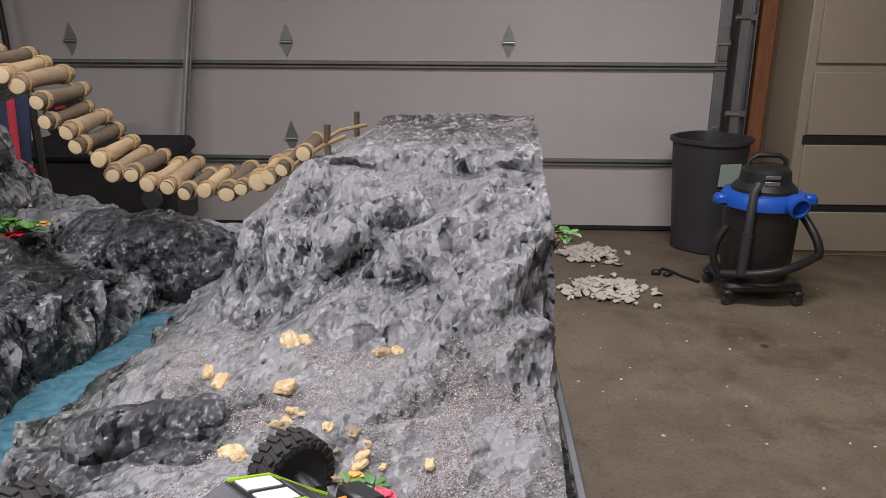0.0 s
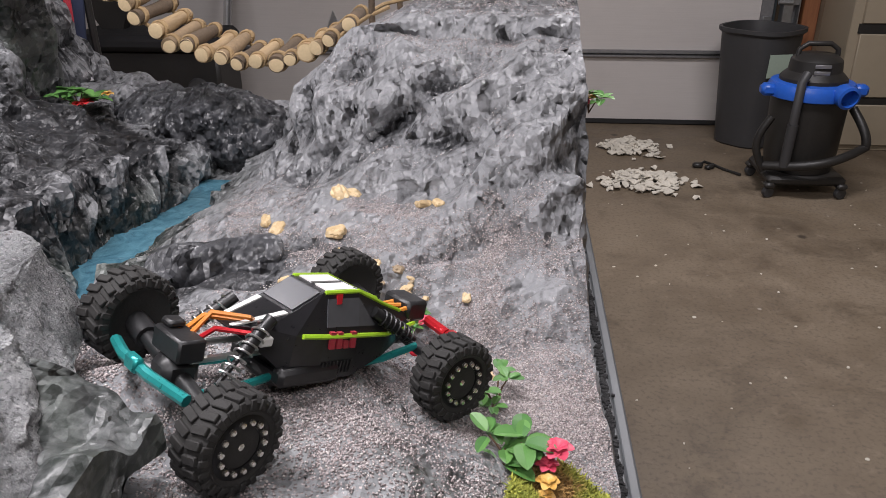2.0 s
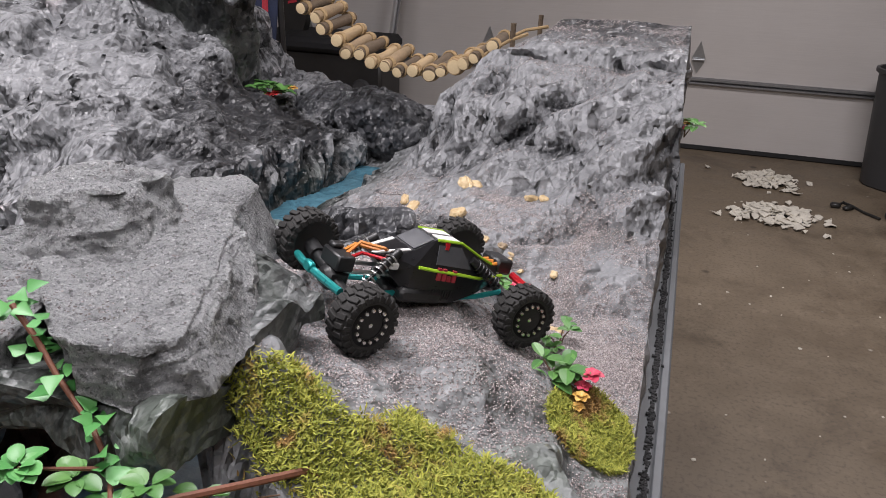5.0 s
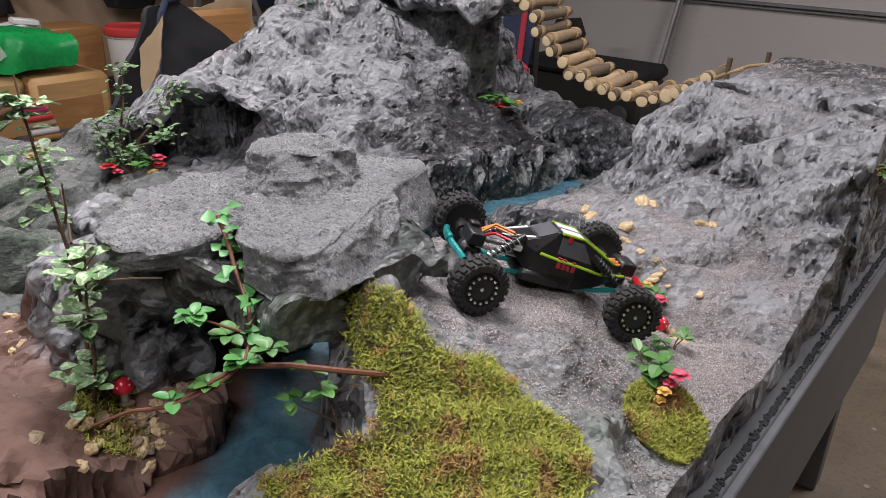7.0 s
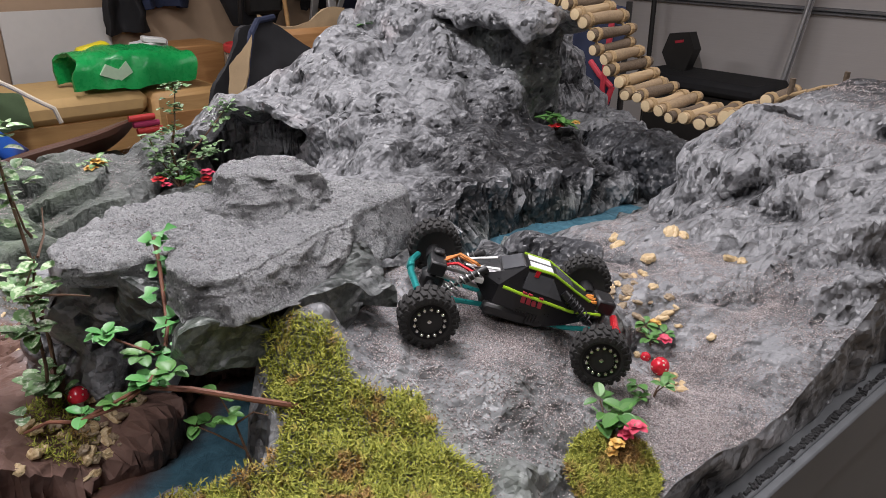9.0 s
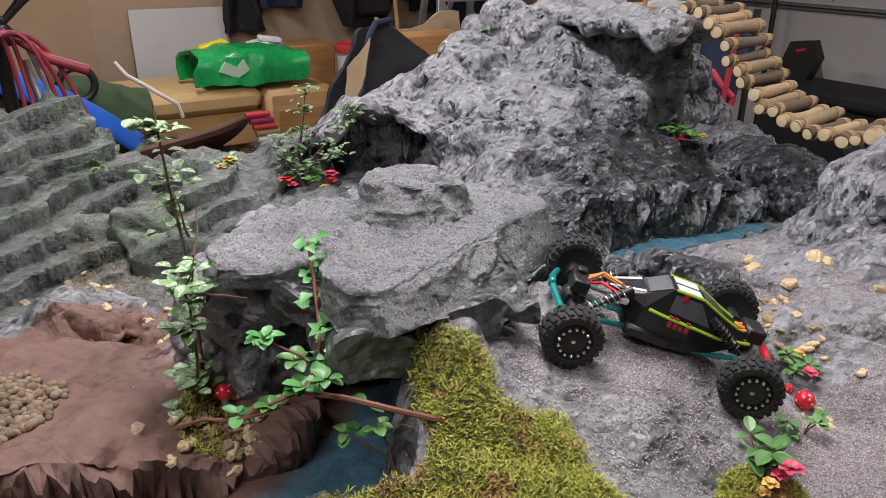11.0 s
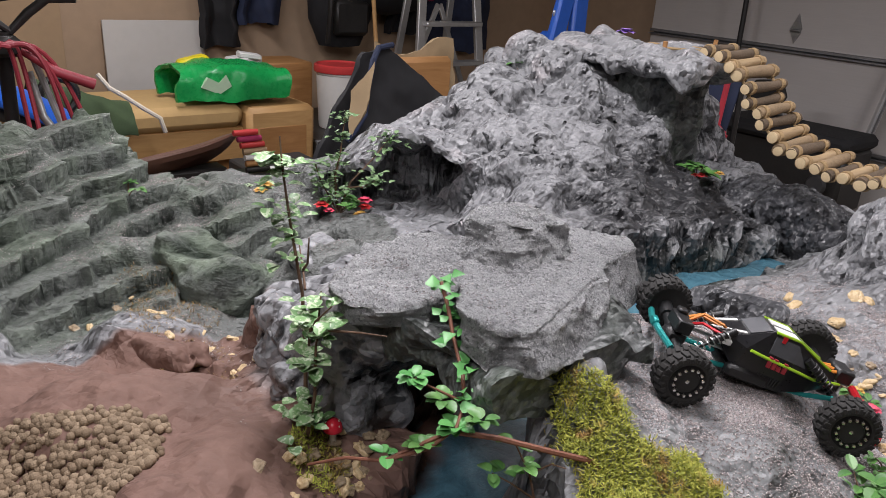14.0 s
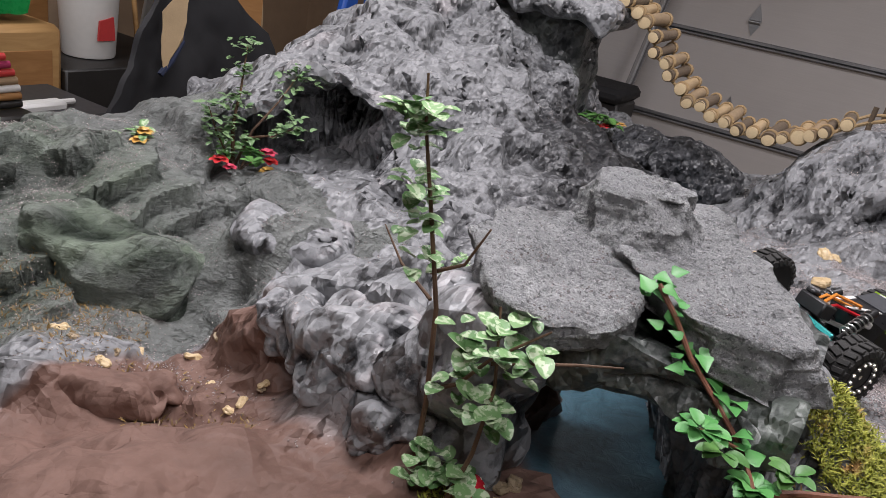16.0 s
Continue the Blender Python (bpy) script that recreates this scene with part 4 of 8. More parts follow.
    me.set_sharp_from_angle(angle=radians(38))
    at = me.color_attributes.new("mask", "FLOAT_COLOR", "POINT")
    at.data.foreach_set("color", mk.astype(np.float32).ravel())
    return me


def slab(name, label, top, low, seed, sand=0.46):
    return tagged(new(name, slab_mesh(name, top, low, SLAB, seed, sand)), label, "rock")


def cave_brow():
    """The roof of the cave: the mountain's skin carried on over the hollow."""
    nu, nv = 110, 66
    u, v = np.meshgrid(np.linspace(-0.075, 0.325, nu), np.linspace(-0.25, 0.012, nv), indexing="ij")
    v = v + 0.016 * np.sin(u * 31 + 1) * smooth01((v + 0.1) / 0.1)
    x = CAVE_AT[0] + u * CAVE_ALONG[0] + v * CAVE_OUT[0]
    y = CAVE_AT[1] + u * CAVE_ALONG[1] + v * CAVE_OUT[1]
    z = land_form(x, y)
    z = np.maximum(z, 0.985 + 0.02 * np.sin(u * 14))
    rim = smooth01((u + 0.075) / 0.05) * smooth01((0.325 - u) / 0.05) * smooth01((v + 0.25) / 0.05)
    top = np.stack([x, y, z], -1).reshape(-1, 3)
    d = crumpled(top, 1.0, 1.0).reshape(nu, nv)
    top[:, 2] += (d + 0.010 - 0.045 * (1 - rim)).ravel()
    low = top.copy()
    low[:, 2] -= (0.020 + 0.008 * np.sin(u * 22) + 0.02 * smooth01(-v / 0.15)).ravel()
    idx = np.arange(nu * nv).reshape(nu, nv)
    quads = np.stack([idx[:-1, :-1], idx[1:, :-1], idx[1:, 1:], idx[:-1, 1:]], -1).reshape(-1, 4)
    o = nu * nv
    f = np.concatenate([quads, quads[:, ::-1] + o])
    ring = np.concatenate([idx[:, 0], idx[-1, 1:], idx[-2::-1, -1], idx[0, -2:0:-1]])
    nxt = np.roll(ring, -1)
    f = np.concatenate([f, np.stack([nxt, ring, ring + o, nxt + o], 1)])
    relief_tone = np.clip(0.5 + d.ravel() / (d.std() + 1e-9) * 0.2, 0, 1)
    mk = np.stack([np.full(o, 0.18), np.zeros(o), np.zeros(o), relief_tone], 1)
    # underside takes the mask at 0.4: less sand, darker tone
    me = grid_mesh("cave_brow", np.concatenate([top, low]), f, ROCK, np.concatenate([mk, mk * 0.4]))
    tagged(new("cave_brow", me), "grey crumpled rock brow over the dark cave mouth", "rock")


def rocks():
    slab("stone_slab", "thick flat grey slab of layered stone bridging the stream",
         [(-0.298, 0.042, 1.089), (-0.262, 0.025, 1.094), (-0.206, 0.020, 1.094), (-0.188, 0.052, 1.091), (-0.208, 0.100, 1.090), (-0.236, 0.178, 1.089), (-0.296, 0.300, 1.086), (-0.322, 0.392, 1.083), (-0.360, 0.410, 1.082), (-0.410, 0.370, 1.083), (-0.450, 0.280, 1.086), (-0.420, 0.170, 1.089), (-0.350, 0.090, 1.090)],
         [(-0.290, 0.050, 1.058), (-0.255, 0.014, 1.052), (-0.203, 0.010, 1.050), (-0.168, 0.048, 1.050), (-0.170, 0.100, 1.050), (-0.205, 0.185, 1.040), (-0.268, 0.310, 1.020), (-0.303, 0.402, 1.010), (-0.360, 0.425, 1.010), (-0.420, 0.380, 1.010), (-0.460, 0.280, 1.030), (-0.430, 0.170, 1.050), (-0.350, 0.100, 1.060)], 3)
    slab("stone_slab", "flat grey slab with a dark broken edge over the stream",
         [(-0.458, -0.012, 1.078), (-0.425, -0.050, 1.076), (-0.378, -0.060, 1.074), (-0.346, -0.034, 1.075), (-0.322, 0.016, 1.078), (-0.335, 0.070, 1.081), (-0.390, 0.160, 1.084), (-0.470, 0.215, 1.084), (-0.515, 0.140, 1.082), (-0.508, 0.050, 1.080)],
         [(-0.445, -0.008, 1.046), (-0.418, -0.040, 1.044), (-0.376, -0.050, 1.046), (-0.350, -0.026, 1.048), (-0.330, 0.020, 1.050), (-0.340, 0.070, 1.050), (-0.390, 0.150, 1.050), (-0.460, 0.200, 1.040), (-0.500, 0.140, 1.040), (-0.495, 0.050, 1.040)], 8)
    slab("boulder", "blocky grey boulder with a flat top resting on the stone slabs",
         [(-0.432, 0.170, 1.136), (-0.390, 0.164, 1.134), (-0.352, 0.205, 1.130), (-0.362, 0.262, 1.130), (-0.412, 0.280, 1.134), (-0.448, 0.228, 1.137)],
         [(-0.414, 0.128, 1.080), (-0.360, 0.133, 1.080), (-0.316, 0.192, 1.080), (-0.342, 0.290, 1.080), (-0.420, 0.330, 1.080), (-0.474, 0.220, 1.080)], 5, 0.40)
    # abutment of nodular rocks
    stone("bridge_pier", "grey lumpy rock pier under the slab", (-0.458, 0.018, 0.942), (0.062, 0.072, 0.100), (0, 0, 14), ROCK, power=4, rough=0.25, scale=9, seed=12, n=30, taper=0.1, mask=(0.25, 0, 0), facet=0.34)
    stone("rock_lump", "wet grey rounded rock lump", (-0.585, -0.005, 0.925), (0.06, 0.055, 0.05), (0, 0, 0), ROCK, power=3.2, rough=0.28, scale=12, facet=0.34, seed=14, n=36, mask=(0.44, 0, 0), group="lumps by the bridge")
    stone("rock_lump", "wet grey rounded rock lump", (-0.51, -0.045, 0.90), (0.045, 0.04, 0.045), (0, 0, 40), ROCK, power=3.2, rough=0.28, scale=12, facet=0.34, seed=15, n=36, mask=(0.44, 0, 0), group="lumps by the bridge")
    stone("rock_lump", "wet grey rounded rock lump", (-0.66, 0.02, 0.92), (0.05, 0.05, 0.04), (0, 0, 80), ROCK, power=3.2, rough=0.28, scale=12, facet=0.34, seed=16, n=36, mask=(0.44, 0, 0), group="lumps by the bridge")
    # thin rock arch under the slabs
    arch = [(-0.500, 0.85), (-0.465, 0.94), (-0.415, 1.005), (-0.355, 1.040), (-0.29, 1.044), (-0.24, 1.040), (-0.205, 1.036), (-0.18, 1.03)]
    c, faces = cube_sphere(36)
    u = np.clip(c[:, 0] * 0.5 + 0.5, 0, 1) * (len(arch) - 1)
    ax = np.interp(u, range(len(arch)), [a[0] for a in arch])
    az = np.interp(u, range(len(arch)), [a[1] for a in arch])
    q = np.stack([ax, 0.135 + c[:, 1] * 0.125, az - 0.012 + c[:, 2] * 0.018], 1)
    nn = np.stack([np.zeros(len(c)), c[:, 1], c[:, 2]], 1)
    q += nn * (folded(q, 16.0, 51, 0.4) + crumple(q, 11.0, 52) * 0.008)[:, None]
    mk = np.tile(np.array([0.05, 0.0, 0.75, 0.22]), (len(q), 1))
    tagged(new("rock_arch", grid_mesh("rock_arch", q, faces, ROCK, mk)), "thin greenish rock arch over the dark pool", "rock")
    # mountain
    stone("waterfall_ledge", "flat grey rock ledge overhanging the waterfall wall", (-1.045, 1.30, 1.228), (0.225, 0.19, 0.024), (0, 1, 5), ROCK, power=7, rough=0.4, scale=5, seed=20, n=44, mask=(0.35, 0, 0), facet=0.3)
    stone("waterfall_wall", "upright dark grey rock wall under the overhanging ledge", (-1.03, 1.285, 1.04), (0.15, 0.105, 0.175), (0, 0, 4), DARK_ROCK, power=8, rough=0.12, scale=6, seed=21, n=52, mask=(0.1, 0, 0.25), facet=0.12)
    stone("boulder", "low grey rock slab behind the top ledge", (-1.42, 1.62, 1.15), (0.20, 0.10, 0.075), (0, 0, 15), ROCK, power=4, rough=0.3, scale=7, seed=27, n=44, mask=(0.2, 0, 0))
    stone("boulder", "rounded grey rock knob on the mountain", (-1.20, 1.06, 1.195), (0.10, 0.09, 0.070), (4, 6, 20), ROCK, power=3.6, rough=0.2, scale=6, seed=22, n=26, taper=0.3, facet=0.36, mask=(0.2, 0, 0))
    stone("boulder", "grey flat-topped rock knob on the mountain", (-1.16, 0.87, 1.125), (0.09, 0.08, 0.05), (0, 4, 10), ROCK, power=4, rough=0.2, scale=6, seed=23, n=24, taper=0.25, facet=0.34, mask=(0.2, 0, 0))
    cave_brow()
    stone("boulder", "greenish grey rock bluff at the foot of the ledges", (-1.05, 0.045, 0.850), (0.16, 0.090, 0.066), (0, 6, 24), LEDGE, power=4.5, rough=0.06, scale=6, seed=44, n=26, taper=0.4, mask=(0.14, 0, 1.15), facet=0.42)
    stone("boulder", "smooth pale grey rock between the ledges and the slabs", (-0.865, 0.215, 0.888), (0.085, 0.065, 0.032), (0, 3, 30), ROCK, power=3.2, rough=0.2, scale=9, seed=42, n=48, mask=(0.2, 0, 0), facet=0.3)
    stone("clay_rock", "reddish brown crumpled rock on the clay path", (-0.81, -0.130, 0.832), (0.088, 0.040, 0.026), (0, 0, 28), ROCK, power=3.4, rough=0.1, scale=8, seed=43, n=24, taper=0.25, mask=(-0.2, 1.2, 0), facet=0.35)
    stone("lava_rock", "dark bubbly lava-like rock by the pool", (-0.66, 1.47, 0.86), (0.20, 0.10, 0.09), (0, 0, -8), DARK_ROCK, power=2.4, rough=0.35, scale=22, seed=30, n=64, mask=(0.1, 0, 0))
    stone("boulder", "dark glossy grey boulder in the gravel bed", (-0.335, 0.745, 0.885), (0.085, 0.05, 0.04), (0, 0, 20), DARK_ROCK, power=2.5, rough=0.4, scale=9, seed=33, n=40, mask=(0.3, 0, 0))


rocks()


def water_material(name, deep, shallow, rough=0.12, mud=False):
    m = Nodes(name)
    flow = m.noise(22.0, 7, 0.68, 1.8)
    col = m.ramp(flow, [(0.3, deep), (0.7, shallow)])
    if mud:
        xyz = m.n("SeparateXYZ")
        m.link(m.co, xyz.inputs[0])
        side = m.math("ADD", m.math("MULTIPLY", xyz.outputs[0], -0.88), m.math("MULTIPLY", xyz.outputs[1], -0.47))
        side = m.math("ADD", side, m.math("MULTIPLY", m.math("SUBTRACT", m.noise(9.0, 5, 0.6), 0.5), 0.10))
        col = m.mix(m.ramp(m.math("SUBTRACT", side, 0.272), [(0.0, 0.0), (0.035, 1.0)]), col, m.mix(flow, (0.07, 0.035, 0.027), (0.18, 0.10, 0.078)))
    return m.done(col, rough, 0, m.bump(m.noise(55.0, 6, 0.62, 1.2), 0.45, 0.004), 0.45)


def water_sheet(name, label, line, half, z, mat):
    """A rippled resin surface along a stream."""
    w = Mesh()
    n = len(line)
    for i, (x, y) in enumerate(line):
        ax, ay = line[max(i - 1, 0)]
        bx, by = line[min(i + 1, n - 1)]
        l = math.hypot(bx - ax, by - ay)
        nx, ny = -(by - ay) / l, (bx - ax) / l
        for k in range(7):
            s = (k / 3 - 1) * half
            w.v.append((x + nx * s, y + ny * s, z))
    for i in range(n - 1):
        for k in range(6):
            a = i * 7 + k
            w.f.append((a, a + 1, a + 8, a + 7))
    ob = solid(name, w, mat, label, "water", kind="structure")
    return ob


water_sheet("water", "glossy light blue painted stream", STREAM, 0.075, 0.785, water_material("blue_water", (0.035, 0.11, 0.16), (0.12, 0.27, 0.34), 0.22))
water_sheet("water", "dark glossy blue and brown pool under the slab bridge", POOL, 0.13, 0.799, water_material("dark_water", (0.045, 0.11, 0.15), (0.12, 0.26, 0.34), 0.35, True))


# ---- log bridge ----
LOGWOOD = timber("peeled_wood", (0.30, 0.20, 0.10), (0.52, 0.38, 0.22), 60, (1, 0.15, 1), 0.6)
BARK = plain("bark", (0.12, 0.085, 0.055), 0.85, 0, 0.5, 60, 0.8, 0.004)
PALEBARK = plain("pale_bark", (0.27, 0.19, 0.11), 0.8, 0, 0.35, 60, 0.6, 0.003)
CUTWOOD = plain("cut_wood", (0.58, 0.45, 0.27), 0.75, 0, 0.15, 80)
ROPE = plain("jute_rope", (0.36, 0.25, 0.13), 0.9, 0, 0.3, 200, 0.8, 0.002)


def bridge():
    b = thing("log_bridge", "hanging bridge of small logs tied with jute rope", "bridge", (0, 0, 0))
    rnd = random.Random(4)
    xs = [-0.875, -0.835, -0.797, -0.775, -0.742, -0.732, -0.698, -0.685, -0.648, -0.622, -0.588, -0.558, -0.523, -0.494, -0.459, -0.421, -0.392, -0.358, -0.336, -0.313, -0.277]
    zs = [1.266, 1.258, 1.240, 1.222, 1.190, 1.158, 1.140, 1.112, 1.091, 1.066, 1.062, 1.048, 1.044, 1.030, 1.036, 1.032, 1.038, 1.052, 1.065, 1.077, 1.103]
    path = []
    for i, (x, z) in enumerate(zip(xs, zs)):
        r = rnd.uniform(0.0125, 0.0170)
        ln = rnd.uniform(0.145, 0.17)
        y0, y1 = 1.31 + rnd.uniform(-0.006, 0.006), 1.31 + ln
        mat = [PALEBARK, BARK, LOGWOOD][i % 3 if i % 5 else 1]
        dx, dz = rnd.uniform(-0.004, 0.012), 0.010 + rnd.uniform(-0.004, 0.004)
        pts, rs = [], []
        for k in range(9):
            t = k / 8
            pts.append((x + dx * t + 0.002 * math.sin(5 * t + i), y0 + (y1 - y0) * t, z + dz * t + 0.002 * math.sin(4 * t + 2 * i)))
            rs.append(r * (1 + 0.08 * math.sin(7 * t + 3 * i)) * (1 - 0.12 * t))
        lg = part("log", Mesh().tube(pts, rs, 14), mat, b)
        a = Vector(pts[0])
        part("cut_end", Mesh().lathe([(0.0, 0.0015), (r * 0.55, 0.0015), (r * 0.93, 0.0004), (r * 0.97, -0.001)], 14, Matrix.Translation(a) @ pose(0, 0, 0, 90, 0, 0)), CUTWOOD, lg)
        for k in (1, 7):
            c = Vector(pts[k])
            ring = Mesh()
            for q in range(3):
                o = (q - 1) * 0.0045
                ring.tube([(c.x + (rs[k] + 0.0015) * math.cos(s), c.y + o + 0.002 * math.sin(s), c.z + (rs[k] + 0.0015) * math.sin(s)) for s in [2 * math.pi * e / 12 for e in range(13)]], 0.0026, 6)
            part("lashing", ring, ROPE, b)
        path.append((pts[1], pts[7]))
    for k in (0, 1):
        end = (-0.20, 1.33, 1.135) if k == 0 else (-0.185, 1.50, 1.13)
        line = [tuple(Vector(p[k]) + Vector((0, 0, -0.008))) for p in path] + [(-0.24, end[1], 1.118), end]
        part("rope", Mesh().tube(line, 0.004, 7), ROPE, b)
    for x, y, zt in ((-0.233, 1.332, 1.155), (-0.212, 1.545, 1.150)):
        solid("wooden_peg", Mesh().tube([(x, y, zt - 0.07), (x - 0.001, y, zt - 0.03), (x, y, zt)], 0.006, 10), BARK, "thin grey twig peg holding the bridge rope", "peg", "bridge pegs")


bridge()


# ---- the toy rock crawler ----
TYRE = plain("tyre_rubber", (0.022, 0.021, 0.020), 0.75, 0, 0.35, 120, 0.4, 0.001)
RIMBLACK = plain("black_anodised", (0.012, 0.012, 0.013), 0.32, 0.6, 0.2, 100)
BOLT = plain("nickel_bolt", (0.75, 0.73, 0.68), 0.25, 1.0, 0.1, 100)
BODYBLACK = plain("black_body_shell", (0.014, 0.014, 0.016), 0.30, 0, 0.3, 60, 0.1)
GLASSGREY = plain("grey_window_film", (0.075, 0.078, 0.085), 0.22, 0, 0.12, 40, 0.05)
LIME = plain("lime_green_trim", (0.36, 0.62, 0.03), 0.4, 0, 0.12, 60, 0.05)
TEAL = plain("teal_anodised", (0.03, 0.34, 0.33), 0.3, 0.5, 0.15, 80)
REDANO = plain("red_anodised", (0.55, 0.02, 0.03), 0.3, 0.4, 0.15, 80)
ORANGE = plain("orange_wire", (0.62, 0.22, 0.03), 0.45, 0, 0.2, 80)
WHITEPL = plain("white_plastic", (0.72, 0.72, 0.70), 0.4, 0, 0.08, 60)
REDDECAL = plain("red_decal", (0.42, 0.04, 0.06), 0.4, 0, 0.2, 80)
SILVER = plain("silver_link", (0.55, 0.55, 0.54), 0.3, 0.9, 0.15, 80)
CHASSIS = plain("black_plastic", (0.016, 0.016, 0.017), 0.42, 0, 0.3, 80)


def wheel_meshes(r=0.0365, w=0.032):
    tyre = Mesh()
    prof = [(r * 0.60, -w * 0.42), (r * 0.72, -w * 0.50), (r * 0.88, -w * 0.47), (r * 0.945, -w * 0.34), (r * 0.955, 0), (r * 0.945, w * 0.34), (r * 0.88, w * 0.47), (r * 0.72, w * 0.50), (r * 0.60, w * 0.42)]
    tyre.lathe(prof, 40)
    lug = Mesh().box((0, 0, 0), (r * 0.10, r * 0.17, w * 0.40), ch=r * 0.018)
    side_lug = Mesh().box((0, 0, 0), (r * 0.20, r * 0.13, w * 0.07), ch=r * 0.015)
    rim = Mesh().lathe([(r * 0.60, -w * 0.40), (r * 0.63, w * 0.36), (r * 0.66, w * 0.44), (r * 0.60, w * 0.47), (r * 0.42, w * 0.45), (r * 0.40, w * 0.14), (r * 0.20, w * 0.12), (r * 0.18, w * 0.30), (0.0, w * 0.30)], 32)
    spoke = Mesh().box((0, 0, 0), (r * 0.34, r * 0.10, w * 0.08), ch=r * 0.02)
    bolt = Mesh().lathe([(r * 0.072, 0.0), (r * 0.072, w * 0.05), (r * 0.050, w * 0.09), (0.0, w * 0.10)], 8)
    return tyre.mesh("tyre", TYRE), rim.mesh("rim", RIMBLACK), bolt.mesh("bolt", BOLT), lug.mesh("lug", TYRE), side_lug.mesh("side_lug", TYRE), spoke.mesh("spoke", RIMBLACK), r, w


def rc_car():
    f = Vector((-0.150, -0.180, 0.080)).normalized()
    left = Vector((0.129, -0.148, 0.010))
    left = (left - f * left.dot(f)).normalized()
    up = f.cross(left)
    c = Vector((-0.140, 0.420, 0.972))
    rot = Matrix((f, left, up)).transposed().to_4x4()
    base = Matrix.Translation(c) @ rot
    inv = base.inverted()
    car = thing("toy_truck", "black radio-controlled toy rock crawler with lime trim and knobbly tyres", "toy truck", (0, 0, 0))
    car.matrix_basis = base
    tyre, rim, bolt, lug, side_lug, spoke, r, w = wheel_meshes()
    places = {}
    for key, x, y, steer in (("fl", 0.110, 0.080, 8), ("fr", 0.110, -0.080, 8), ("rl", -0.110, 0.080, -6), ("rr", -0.110, -0.080, -6)):
        q = base @ Vector((x, y, 0))
        q.z = max(ground_at(q.x + dx, q.y + dy) for dx in (-0.012, 0, 0.012) for dy in (-0.012, 0, 0.012)) + r * 0.97
        p = inv @ q
        p.x, p.y = x, y
        places[key] = p
        out = 90 if y < 0 else -90
        hub = part("wheel", rim, None, car, m=Matrix.Translation(p) @ pose(0, 0, 0, 0, 0, steer) @ pose(0, 0, 0, out, 0, 0))
        part("tyre", tyre, None, hub)
        for k in range(22):
            for side in (-1, 1):
                m = pose(0, 0, 0, 0, 0, 360.0 * (k + 0.25 * side) / 22)
                part("lug", lug, None, hub, m=m @ pose(r * 0.965, 0, side * w * 0.22, 14 * side, 0, 0))
                part("lug", side_lug, None, hub, m=m @ pose(r * 0.85, 0, side * w * 0.485, 0, 12 * side, 0))
        for k in range(6):
            part("spoke", spoke, None, hub, m=pose(0, 0, 0, 0, 0, 60 * k) @ pose(r * 0.33, 0, w * 0.22))
        for k in range(14):
            a = 2 * math.pi * k / 14
            part("bolt", bolt, None, hub, m=pose(r * 0.50 * math.cos(a), r * 0.50 * math.sin(a), w * 0.455))
        for k in range(6):
            a = 2 * math.pi * (k + 0.5) / 6
            part("bolt", bolt, None, hub, m=pose(r * 0.30 * math.cos(a), r * 0.29 * math.sin(a), w * 0.26))
        part("hub_nut", Mesh().lathe([(r * 0.075, 0), (r * 0.075, w * 0.16), (0, w * 0.18)], 6, pose(0, 0, w * 0.28)), BOLT, hub)
    for a, b, name in (("fl", "fr", "front_axle"), ("rl", "rr", "rear_axle")):
        pa, pb = places[a] * 0.78 + places[b] * 0.22, places[b] * 0.78 + places[a] * 0.22
        mid = (pa + pb) / 2
        ax = Mesh().tube([pa, mid, pb], 0.0065, 10)
        ax.box(mid, (0.03, 0.026, 0.026), ch=0.006).tube([pa, places[a] * 0.93 + places[b] * 0.07], 0.010, 10).tube([pb, places[b] * 0.93 + places[a] * 0.07], 0.010, 10)
        part(name, ax, CHASSIS, car)
    fm = (places["fl"] + places["fr"]) / 2
    rm = (places["rl"] + places["rr"]) / 2
    part("servo", Mesh().box(fm + Vector((0.0, 0.0, 0.022)), (0.022, 0.040, 0.018), ch=0.002).box(fm + Vector((0, -0.012, 0.034)), (0.014, 0.014, 0.006), ch=0.002), CHASSIS, car)
    part("front_bar", Mesh().tube([fm + Vector((0.020, -0.055, 0.004)), fm + Vector((0.030, -0.02, 0.008)), fm + Vector((0.030, 0.02, 0.008)), fm + Vector((0.020, 0.055, 0.004))], 0.0045, 8).box(fm + Vector((0.032, 0, 0.010)), (0.008, 0.016, 0.012), ch=0.002), TEAL, car, "teal steering bar")
    part("rear_link", Mesh().tube([rm + Vector((-0.016, 0.05, 0.012)), rm + Vector((-0.02, 0.02, 0.014))], 0.005, 8).box(rm + Vector((-0.014, 0.058, 0.012)), (0.012, 0.012, 0.012), ch=0.003), REDANO, car, "red anodised link")
    part("rear_box", Mesh().box(rm + Vector((-0.006, 0.0, 0.022)), (0.026, 0.036, 0.020), ch=0.003), CHASSIS, car)
    # chassis and links
    part("skid_plate", Mesh().box((0.0, 0, -0.010), (0.085, 0.052, 0.012), ch=0.005).box((0.012, 0.030, -0.004), (0.06, 0.016, 0.016), ch=0.004).box((0.012, -0.030, -0.004), (0.06, 0.016, 0.016), ch=0.004), CHASSIS, car)
